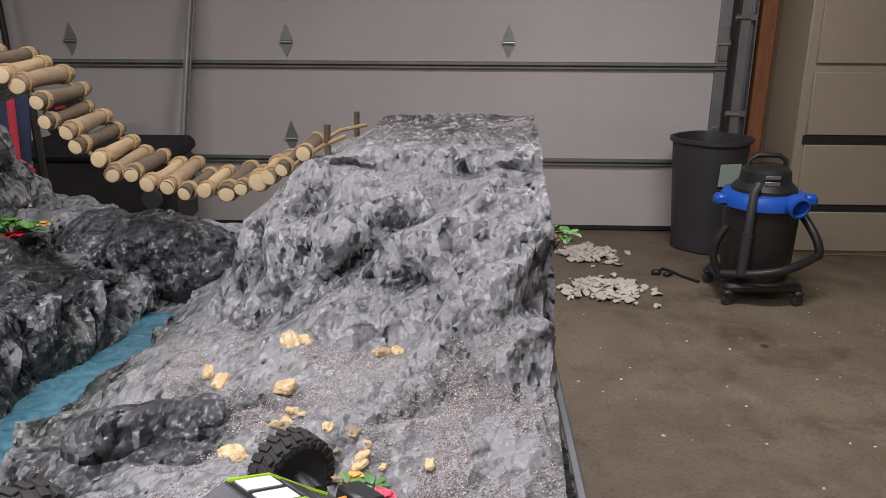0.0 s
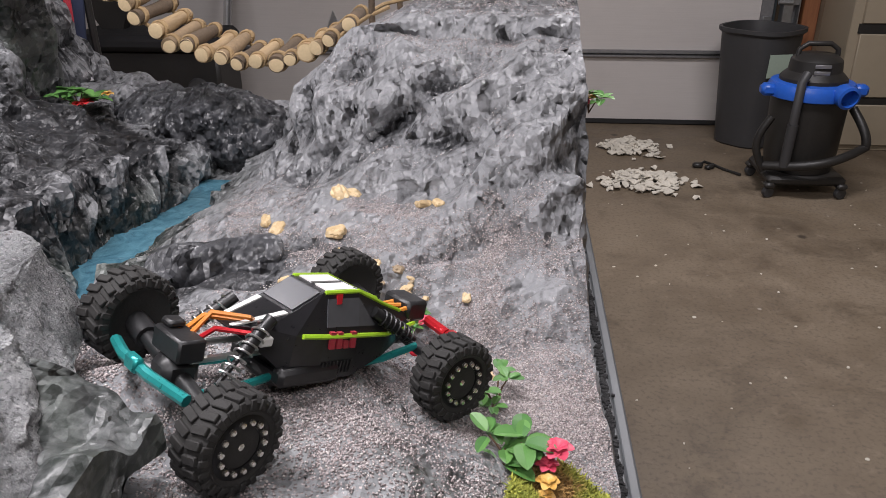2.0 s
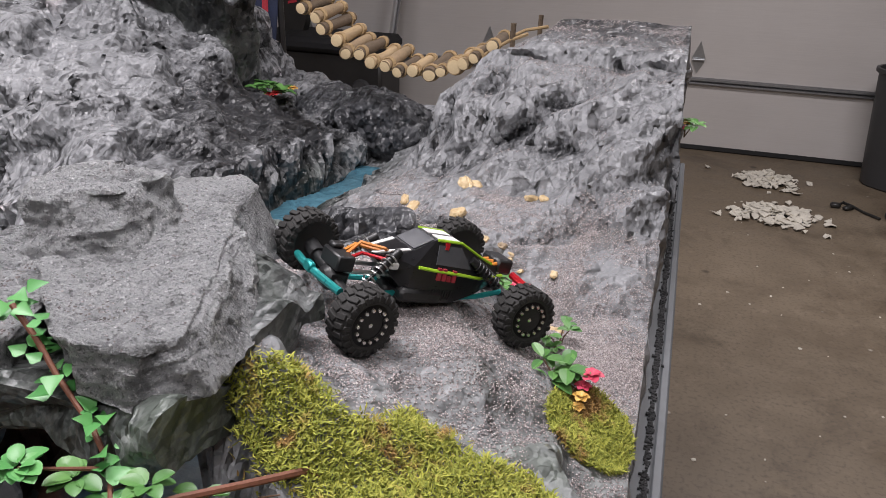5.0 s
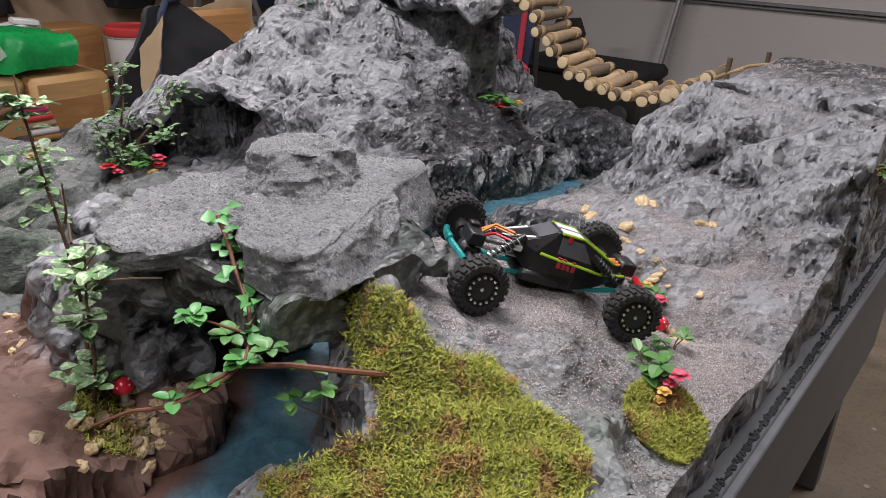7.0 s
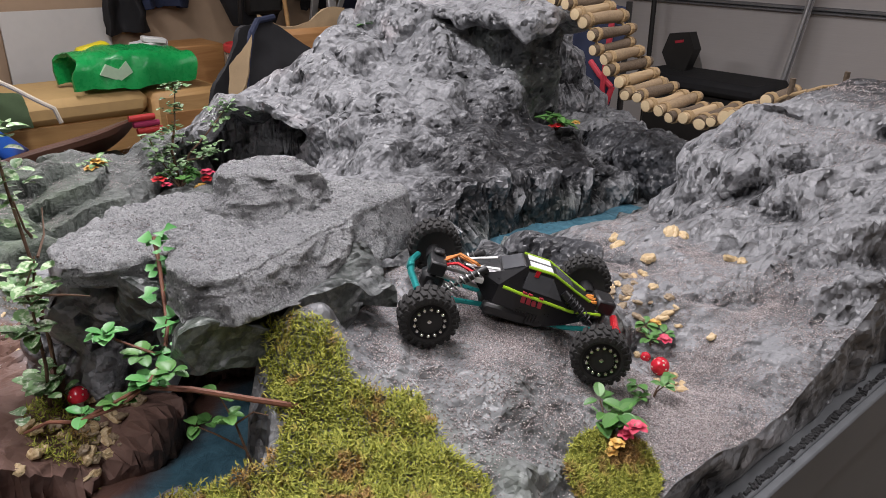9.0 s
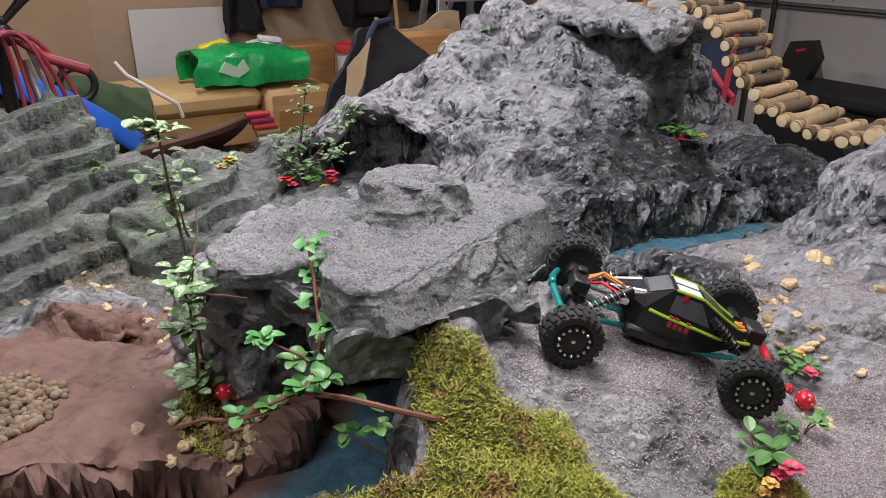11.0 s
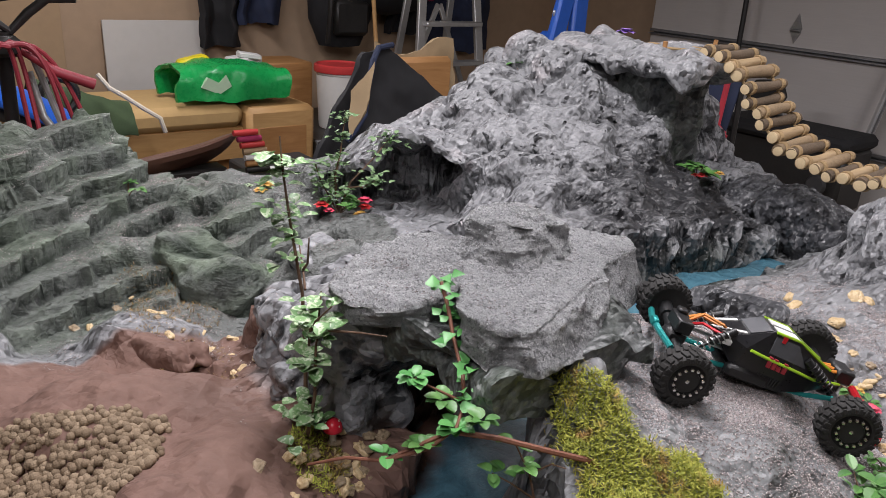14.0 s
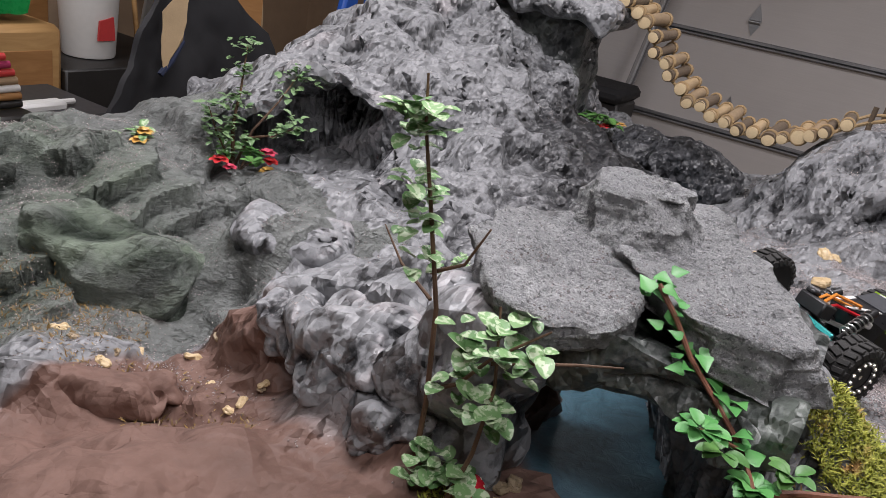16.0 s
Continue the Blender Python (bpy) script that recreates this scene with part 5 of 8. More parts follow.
    for s in (-1, 1):
        for e, m0 in ((1, fm), (-1, rm)):
            part("lower_link", Mesh().tube([(0.040 * e, 0.020 * s, -0.008), ((0.040 * e + m0.x) / 2, 0.026 * s, m0.z * 0.5 - 0.009), (m0.x - 0.004 * e, 0.034 * s, m0.z - 0.004)], 0.0035, 8), TEAL, car, "teal suspension link")
            part("upper_link", Mesh().tube([(0.030 * e, 0.013 * s, 0.012), (m0.x - 0.002 * e, 0.016 * s, m0.z + 0.014)], 0.0028, 8), SILVER, car, "silver suspension link")
            top, low = Vector((0.052 * e, 0.026 * s, 0.044)), Vector((m0.x - 0.012 * e, 0.038 * s, m0.z + 0.004))
            shock = part("shock", Mesh().tube([top, top.lerp(low, 0.55)], 0.0052, 10).tube([top.lerp(low, 0.5), low], 0.0022, 8), CHASSIS, car)
            coil = []
            d = (low - top)
            ax = d.normalized()
            sx = ax.cross(Vector((0, 1, 0))).normalized()
            sy = ax.cross(sx)
            for k in range(73):
                t = k / 72
                coil.append(top + d * (0.12 + 0.75 * t) + (sx * math.cos(t * 44) + sy * math.sin(t * 44)) * 0.0066)
            part("spring", Mesh().tube(coil, 0.0010, 5), CHASSIS if e < 0 else SILVER, shock)
    for k, (y0, z0) in enumerate(((0.012, 0.02), (-0.006, 0.024), (0.004, 0.030))):
        pts = [(0.045, y0, z0), (0.065, y0 + 0.012, z0 + 0.012), (0.085, y0 - 0.008, z0 + 0.010), (fm.x - 0.004, y0 - 0.002, fm.z + 0.026)]
        part("wire", Mesh().tube(pts, 0.0022, 6), ORANGE if k else REDANO, car)
        pts = [(-0.05, y0, z0), (-0.075, y0 - 0.01, z0 + 0.006), (rm.x + 0.008, y0 + 0.004, rm.z + 0.026)]
        part("wire", Mesh().tube(pts, 0.0022, 6), ORANGE, car)
    part("connector", Mesh().box((0.058, 0.030, 0.028), (0.012, 0.008, 0.008), ch=0.0015), WHITEPL, car)
    # body: stations of x, sill height, belt height, top height, half-widths at sill, belt and top
    st = [tuple([q[0], q[1] - 0.008, q[2] - 0.009, q[3] * 0.80 - 0.004, q[4], q[5] * 0.94, q[6] * 0.94]) for q in ((0.078, 0.040, 0.044, 0.046, 0.012, 0.013, 0.012), (0.055, 0.024, 0.044, 0.054, 0.020, 0.024, 0.018), (0.032, 0.004, 0.040, 0.062, 0.032, 0.036, 0.024),
          (0.004, -0.002, 0.038, 0.082, 0.034, 0.037, 0.024), (-0.034, -0.002, 0.036, 0.082, 0.033, 0.036, 0.023), (-0.070, 0.010, 0.032, 0.064, 0.028, 0.030, 0.020), (-0.112, 0.030, 0.036, 0.046, 0.018, 0.020, 0.015))]
    shell = Mesh()
    for x, zs, zb, zt, ws, wb, wt in st:
        shell.v.extend([(x, ws, zs), (x, wb, zb), (x, wt, zt), (x, -wt, zt), (x, -wb, zb), (x, -ws, zs)])
    for i in range(len(st) - 1):
        for k in range(6):
            a, b = i * 6 + k, i * 6 + (k + 1) % 6
            shell.f.append((a, b, b + 6, a + 6))
    shell.f.append(tuple(range(6)))
    shell.f.append(tuple(range(len(st) * 6 - 6, len(st) * 6))[::-1])
    body = part("body_shell", shell, BODYBLACK, car, smooth=False)

    def at(i, t, row, s):
        """A place on the shell between stations i and i + 1, on the sill (0), belt (1) or top (2)."""
        a, b = st[i], st[i + 1]
        x = a[0] + (b[0] - a[0]) * t
        z = a[1 + row] + (b[1 + row] - a[1 + row]) * t
        y = a[4 + row] + (b[4 + row] - a[4 + row]) * t
        return Vector((x, y * s, z))

    def panel(name, corners, mat, label="", lift=0.0012, parent=None):
        """A thin plate over the shell."""
        q = [Vector(v) for v in corners]
        n = (q[1] - q[0]).cross(q[-1] - q[0]).normalized()
        mid = sum(q, Vector()) / len(q)
        if n.dot(mid - Vector((mid.x, 0, 0.03))) < 0:
            n = -n
        k = len(q)
        me = Mesh().add([v + n * lift for v in q] + [v - n * 0.001 for v in q], [tuple(range(k)), tuple(range(k, 2 * k))[::-1]] + [(i, (i + 1) % k, (i + 1) % k + k, i + k) for i in range(k)])
        return part(name, me, mat, parent or body, label, smooth=False)

    for s in (-1, 1):
        for rr in ((2, 0.1, 5, 1.0, 1),):
            pts = [at(2, 0.2, 1, s), at(3, 0.0, 1, s), at(4, 0.0, 1, s), at(5, 0.0, 1, s), at(5, 1.0, 1, s)]
            part("side_trim", Mesh().tube([p + Vector((0, 0.001 * s, 0)) for p in pts], 0.0021, 6), LIME, body, "lime green side trim")
        pts = [at(3, 0.05, 2, s), at(4, 0.0, 2, s), at(5, 0.0, 2, s), at(5, 0.55, 2, s)]
        part("roof_trim", Mesh().tube(pts, 0.0018, 6), LIME, body, "lime green roof trim")
        w0 = lambda i, t, h: at(i, t, 1, s).lerp(at(i, t, 2, s), h)
        panel("side_window", [w0(3, 0.05, 0.2), w0(3, 0.95, 0.2), w0(4, 0.55, 0.25), w0(3, 0.98, 0.85), w0(3, 0.1, 0.85)], GLASSGREY, "smoky grey side window")
        lo = lambda i, t, h: at(i, t, 0, s).lerp(at(i, t, 1, s), h)
        # lettering stays plain bars
        for k in range(4):
            t0 = 0.15 + 0.2 * k
            panel("decal_bar", [lo(3, t0, 0.72), lo(3, t0 + 0.14, 0.72), lo(3, t0 + 0.10, 1.10 if k != 2 else 0.9), lo(3, t0 - 0.04, 1.10 if k != 2 else 0.9)], REDDECAL, "red decal bar", 0.0022)
        panel("badge", [w0(3, 0.35, 0.95), w0(3, 0.5, 0.95), w0(3, 0.45, 0.72), w0(3, 0.32, 0.72)], REDANO, "small red badge", 0.0020)
        for k in range(9):
            t0 = 0.06 + 0.1 * k
            panel("tread_decal", [lo(3, t0, 0.12), lo(3, t0 + 0.05, 0.12), lo(3, t0 + 0.045, 0.42), lo(3, t0 + 0.005, 0.42)], CHASSIS, "", 0.0016)
        panel("hood_trim", [at(0, 0.1, 2, s), at(1, 0.9, 2, s), at(1, 0.9, 2, s * 0.72), at(0, 0.1, 2, s * 0.6)], WHITEPL, "white hood trim")
        panel("roof_panel", [at(3, 0.15, 2, s * 0.86), at(3, 0.95, 2, s * 0.86), at(3, 0.95, 2, s * 0.12), at(3, 0.15, 2, s * 0.12)], WHITEPL, "white dotted roof panel")
        panel("tail_light", [at(5, 0.9, 2, s * 0.9), at(5, 1.0, 2, s * 0.9), at(5, 1.0, 2, s * 0.4), at(5, 0.9, 2, s * 0.4)], REDANO, "red tail light", 0.003)
    panel("windscreen", [at(2, 0.08, 2, 0.9), at(2, 0.92, 2, 0.9), at(2, 0.92, 2, -0.9), at(2, 0.08, 2, -0.9)], GLASSGREY, "smoky grey windscreen")
    panel("rear_window", [at(4, 0.2, 2, 0.8), at(4, 0.9, 2, 0.8), at(4, 0.9, 2, -0.8), at(4, 0.2, 2, -0.8)], GLASSGREY, "smoky grey rear window")


rc_car()


# ---- plants, moss, stones and small figures on the course ----
def leaf_material(name, dark, light, rim=None):
    m = Nodes(name)
    info = m.n("ObjectInfo").outputs["Random"]
    isl = m.n("NewGeometry").outputs["Random Per Island"]
    vein = m.noise(90.0, 4, 0.6)
    col = m.mix(m.math("ADD", m.math("MULTIPLY", isl, 0.6), m.math("MULTIPLY", vein, 0.4)), dark, light)
    if rim:
        col = m.mix(m.ramp(m.noise(170.0, 2, 0.5), [(0.50, 0.0), (0.58, 0.8)]), col, rim)
    mat = m.done(col, 0.42, 0, m.bump(vein, 0.3, 0.001))
    m.bsdf.inputs["Subsurface Weight"].default_value = 0.0
    return mat


LEAF = leaf_material("plastic_leaf", (0.035, 0.13, 0.03), (0.16, 0.34, 0.09))
PALELEAF = leaf_material("pale_leaf", (0.07, 0.19, 0.055), (0.24, 0.40, 0.17), (0.52, 0.60, 0.42))
MIDLEAF = leaf_material("shrub_leaf", (0.06, 0.15, 0.05), (0.26, 0.38, 0.19))
BRIGHTLEAF = leaf_material("bright_ivy_leaf", (0.04, 0.20, 0.045), (0.14, 0.38, 0.11))
TWIG = plain("brown_twig", (0.13, 0.075, 0.045), 0.75, 0, 0.4, 120, 0.6, 0.001)
REDTWIG = plain("red_brown_stick", (0.19, 0.075, 0.045), 0.6, 0, 0.35, 100, 0.5, 0.001)
PINK = leaf_material("pink_petal", (0.50, 0.03, 0.07), (0.78, 0.12, 0.20))
YELLOW = leaf_material("yellow_petal", (0.60, 0.30, 0.05), (0.85, 0.58, 0.18))
REDPETAL = leaf_material("red_petal", (0.55, 0.02, 0.03), (0.80, 0.08, 0.08))
VIOLET = leaf_material("violet_petal", (0.20, 0.08, 0.42), (0.45, 0.30, 0.70))
WHITEPETAL = leaf_material("white_petal", (0.62, 0.60, 0.58), (0.85, 0.84, 0.82))
CAPRED = plain("mushroom_red", (0.62, 0.02, 0.04), 0.25, 0, 0.12, 60, 0.05)
CREAM = plain("cream_plastic", (0.70, 0.64, 0.52), 0.5, 0, 0.1, 80)
PEBBLE = leaf_material("yellow_pebble", (0.42, 0.27, 0.11), (0.78, 0.63, 0.40))
TANPEBBLE = leaf_material("tan_pebble", (0.20, 0.14, 0.08), (0.42, 0.33, 0.22))


def leaf(me, at, way, up, size, wide=0.62, curl=0.25, kind=0):
    """One curved leaf of a few faces from its stalk at at, pointing along way."""
    way = Vector(way).normalized()
    side = way.cross(Vector(up)).normalized()
    nrm = side.cross(way).normalized()
    prof = [(0.0, 0.08), (0.10, 0.52), (0.28, 0.90), (0.52, 1.0), (0.75, 0.86), (0.92, 0.50), (1.0, 0.10)] if kind == 0 else [(0.0, 0.10), (0.14, 0.92), (0.30, 1.0), (0.48, 0.72), (0.70, 0.45), (1.0, 0.03)]
    o = len(me.v)
    for t, h in prof:
        c = Vector(at) + way * size * t - nrm * size * curl * t * t
        for s in (-1, 0, 1):
            q = c + side * (s * h * wide * size * 0.5) + nrm * (abs(s) * size * 0.13 * h)
            me.v.append((q.x, q.y, q.z))
    for i in range(len(prof) - 1):
        for s in (0, 1):
            a = o + i * 3 + s
            me.f.append((a, a + 1, a + 4, a + 3))


def spray(me, at, n, size, rnd, spread=1.0, rise=0.5, kind=0, wide=0.65):
    """A tuft of n leaves round a place."""
    for k in range(n):
        a = rnd.uniform(0, 2 * math.pi)
        el = rnd.uniform(-0.2, 1.0) * rise
        w = Vector((math.cos(a) * spread, math.sin(a) * spread, el))
        leaf(me, Vector(at) + w * size * 0.15, w, (0, 0, 1), size * rnd.uniform(0.7, 1.2), wide, rnd.uniform(0.05, 0.4), kind)


def flower(me, at, r, rnd, petals=6, layers=2):
    for l in range(layers):
        for k in range(petals):
            a = 2 * math.pi * (k + 0.5 * l) / petals + rnd.uniform(-0.2, 0.2)
            w = Vector((math.cos(a), math.sin(a), 0.25 + 0.7 * l))
            leaf(me, at, w, (0, 0, 1), r * (1 - 0.3 * l), 0.9, 0.3)


def plant(name, label, at, leaves, size, flowers=(), seed=1, mat=None, spread=1.0, h=0.02):
    """A small bunch of plastic leaves with a few flowers."""
    rnd = random.Random(seed)
    t = thing(name, label, "plant", at)
    stem, fol = Mesh(), Mesh()
    for k in range(max(3, leaves // 6)):
        a = rnd.uniform(0, 2 * math.pi)
        tip = Vector((math.cos(a) * h * spread * rnd.uniform(0.4, 1.1), math.sin(a) * h * spread * rnd.uniform(0.4, 1.1), h * rnd.uniform(0.5, 1.3)))
        stem.tube([(0, 0, -0.008), tip * 0.5 + Vector((0, 0, 0.002)), tip], [0.0012, 0.001, 0.0008], 5)
        spray(fol, tip, 6, size, rnd)
    part("stem", stem, TWIG, t)
    part("foliage", fol, mat or LEAF, t)
    for dx, dy, dz, r, pm in flowers:
        f = Mesh()
        flower(f, (dx, dy, dz), r, rnd)
        part("flower", f, pm, t)
    return t


def mushroom(at, r, h, tilt=(0, 0, 0), lean=None):
    t = thing("toy_mushroom", "small toy mushroom with a glossy red cap and white dots", "mushroom", at, "toy mushrooms", turn=tilt)
    part("stalk", Mesh().lathe([(r * 0.36, -0.006), (r * 0.34, h * 0.3), (r * 0.42, h * 0.72), (r * 0.30, h * 0.8)], 16), CREAM, t)
    cap = part("cap", Mesh().lathe([(r * 0.35, h * 0.66), (r * 0.95, h * 0.62), (r, h * 0.70), (r * 0.86, h * 0.95), (r * 0.5, h * 1.16), (0.0, h * 1.24)], 24), CAPRED, t)
    for k, (a, e) in enumerate(((0.3, 0.55), (1.6, 0.75), (2.9, 0.5), (4.1, 0.72), (5.2, 0.5), (0.9, 0.95))):
        q = Vector((math.cos(a) * r * 0.94 * math.cos(e), math.sin(a) * r * 0.94 * math.cos(e), h * (0.66 + 0.56 * math.sin(e))))
        part("dot", Mesh().lathe([(0.0, -0.001), (r * 0.13, 0.0), (r * 0.09, r * 0.05), (0.0, r * 0.07)], 8, Matrix.Translation(q) @ Vector((q.x, q.y, r * 0.5)).to_track_quat("Z", "Y").to_matrix().to_4x4()), CREAM, cap)


def branch(me, pts, r0, r1):
    n = len(pts)
    me.tube(pts, [r0 + (r1 - r0) * i / (n - 1) for i in range(n)], 7)


def tall_plant():
    """The thin leafy tree beside the pool."""
    rnd = random.Random(3)
    x, y, z = -0.462, -0.062, 0.885
    t = thing("model_tree", "thin brown twig tree with sparse variegated green leaves", "model tree", (0, 0, 0))
    trunk = Mesh()
    main = [(x, y, z - 0.02), (-0.462, -0.062, 0.96), (-0.470, -0.062, 1.05), (-0.490, -0.068, 1.14), (-0.506, -0.069, 1.20), (-0.511, -0.070, 1.240)]
    branch(trunk, main, 0.0030, 0.0010)
    part("trunk", trunk, TWIG, t)
    b2 = Mesh()
    branch(b2, [(-0.415, -0.085, 0.885), (-0.400, -0.083, 0.95), (-0.393, -0.086, 1.02), (-0.410, -0.070, 1.08)], 0.0026, 0.001)
    branch(b2, [(-0.470, -0.058, 0.965), (-0.43, -0.075, 1.0), (-0.40, -0.089, 1.045), (-0.36, -0.085, 1.085)], 0.0024, 0.0009)
    branch(b2, [(-0.486, -0.053, 1.075), (-0.45, -0.066, 1.10), (-0.43, -0.075, 1.14)], 0.002, 0.0008)
    branch(b2, [(-0.482, -0.052, 1.05), (-0.53, -0.03, 1.06), (-0.56, -0.02, 1.085)], 0.0018, 0.0007)
    branch(b2, [(-0.40, -0.088, 1.04), (-0.34, -0.06, 1.055), (-0.31, -0.045, 1.06)], 0.0018, 0.0007)
    part("twig", b2, TWIG, t)
    for c, n, s in (((-0.512, -0.068, 1.212), 34, 0.019), ((-0.510, -0.068, 1.195), 16, 0.017), ((-0.508, -0.069, 1.15), 24, 0.016), ((-0.500, -0.068, 1.125), 20, 0.016), ((-0.488, -0.066, 1.085), 16, 0.015), ((-0.393, -0.088, 1.06), 26, 0.018), ((-0.42, -0.078, 1.045), 16, 0.017),
                    ((-0.375, -0.085, 1.045), 12, 0.016), ((-0.396, -0.097, 1.005), 26, 0.018), ((-0.43, -0.075, 0.995), 16, 0.017), ((-0.411, -0.095, 0.915), 26, 0.017), ((-0.445, -0.075, 0.92), 20, 0.016), ((-0.43, -0.10, 0.905), 16, 0.016), ((-0.365, -0.085, 1.085), 8, 0.015)):
        fol = Mesh()
        for k in range(max(2, int(n * 0.36))):
            spray(fol, Vector(c) + Vector((rnd.gauss(0, 0.011), rnd.gauss(0, 0.011), rnd.gauss(0, 0.009))), 2, s * 1.12, rnd, 1.0, 0.8, 0, 0.8)
        part("foliage", fol, PALELEAF, t)


def ivy():
    """The bright sprig that hangs over the slab, and the stick across the pool."""
    rnd = random.Random(8)
    t = thing("ivy_sprig", "bright green plastic ivy sprig hanging over the slab edge", "plant", (0, 0, 0))
    stem = Mesh()
    path = [(-0.318, 0.032, 1.105), (-0.296, 0.026, 1.085), (-0.274, 0.018, 1.060), (-0.240, 0.006, 1.035), (-0.212, -0.012, 1.018), (-0.196, -0.035, 1.005), (-0.205, -0.062, 0.985), (-0.235, -0.095, 0.965)]
    branch(stem, path, 0.0024, 0.0018)
    branch(stem, [(-0.212, -0.012, 1.018), (-0.232, -0.04, 1.035), (-0.243, -0.055, 1.045)], 0.0018, 0.0008)
    part("stem", stem, REDTWIG, t)
    for k, c in enumerate(path[:5]):
        fol = Mesh()
        for q in range(9):
            a = rnd.uniform(0, 6.28)
            w = Vector((math.cos(a), math.sin(a), rnd.uniform(-0.4, 0.7)))
            p = Vector(c) + Vector((rnd.uniform(-0.012, 0.012), rnd.uniform(-0.012, 0.012), rnd.uniform(-0.012, 0.012)))
            leaf(fol, p, w, (0.2, -0.4, 1), rnd.uniform(0.012, 0.020), 0.85, 0.15, 1)
        part("foliage", fol, BRIGHTLEAF, t)
    for c, n, s in (((-0.243, -0.055, 1.045), 14, 0.017), ((-0.225, -0.03, 1.02), 14, 0.016), ((-0.196, -0.035, 1.005), 22, 0.017), ((-0.212, -0.065, 0.985), 14, 0.016), ((-0.175, -0.02, 1.02), 12, 0.016), ((-0.24, -0.09, 0.968), 9, 0.017)):
        fol = Mesh()
        spray(fol, c, n, s, rnd, 1.0, 0.7, 0, 0.75)
        part("foliage", fol, LEAF if s < 0.017 else BRIGHTLEAF, t)
    st = Mesh()
    branch(st, [(-0.196, -0.035, 1.000), (-0.165, -0.005, 1.000), (-0.135, 0.04, 0.985), (-0.108, 0.078, 0.974), (-0.098, 0.088, 0.958)], 0.0030, 0.0034)
    branch(st, [(-0.200, -0.040, 1.000), (-0.235, -0.095, 0.965), (-0.275, -0.115, 0.952), (-0.33, -0.13, 0.915)], 0.0024, 0.0016)
    solid("stick", st, REDTWIG, "smooth red-brown stick lying across the pool bank", "stick")
    # sparse twig in the pool
    p = thing("water_plant", "sparse twig with a few green leaves standing in the pool", "plant", (0, 0, 0))
    tw = Mesh()
    branch(tw, [(-0.128, 0.045, 0.86), (-0.137, 0.035, 0.91), (-0.146, 0.027, 0.955), (-0.165, 0.02, 0.985)], 0.0018, 0.0008)
    branch(tw, [(-0.140, 0.032, 0.925), (-0.155, 0.01, 0.945), (-0.168, -0.005, 0.955)], 0.0013, 0.0006)
    branch(tw, [(-0.146, 0.027, 0.955), (-0.13, 0.04, 0.972), (-0.118, 0.05, 0.97)], 0.0012, 0.0006)
    part("stem", tw, TWIG, p)
    fol = Mesh()
    for c in ((-0.168, -0.005, 0.955), (-0.163, 0.006, 0.957), (-0.165, 0.02, 0.985), (-0.15, 0.02, 0.965)):
        spray(fol, c, 4, 0.017, rnd, 1, 0.4, 0, 0.7)
    part("foliage", fol, LEAF, p)


def cave_shrub():
    rnd = random.Random(12)
    t = thing("model_tree", "small brown twig shrub with tiny green leaves by the cave", "model tree", (0, 0, 0))
    st = Mesh()
    b = (-1.185, 0.412, 0.872)
    branch(st, [b, (-1.180, 0.40, 0.96), (-1.182, 0.415, 1.02), (-1.183, 0.425, 1.095)], 0.004, 0.0012)
    branch(st, [b, (-1.16, 0.43, 0.95), (-1.15, 0.48, 1.0), (-1.150, 0.525, 1.045)], 0.003, 0.001)
    branch(st, [(-1.165, 0.42, 0.935), (-1.12, 0.44, 0.95), (-1.075, 0.45, 0.975)], 0.0026, 0.001)
    branch(st, [b, (-1.19, 0.37, 0.95), (-1.20, 0.36, 0.99)], 0.002, 0.001)
    part("trunk", st, TWIG, t)
    for c, n in (((-1.183, 0.425, 1.09), 12), ((-1.182, 0.415, 1.05), 14), ((-1.180, 0.405, 1.01), 16), ((-1.18, 0.395, 0.97), 14), ((-1.150, 0.525, 1.045), 18), ((-1.15, 0.50, 1.02), 10),
                 ((-1.075, 0.45, 0.975), 14), ((-1.10, 0.445, 0.965), 12), ((-1.20, 0.36, 0.985), 14), ((-1.19, 0.37, 0.94), 16), ((-1.16, 0.41, 0.93), 14)):
        fol = Mesh()
        for k in range(n):
            o = Vector(c) + Vector((rnd.gauss(0, 0.012), rnd.gauss(0, 0.012), rnd.gauss(0, 0.010)))
            spray(fol, o, 2, 0.0145, rnd, 1, 0.8, 0, 0.8)
        part("foliage", fol, MIDLEAF, t)


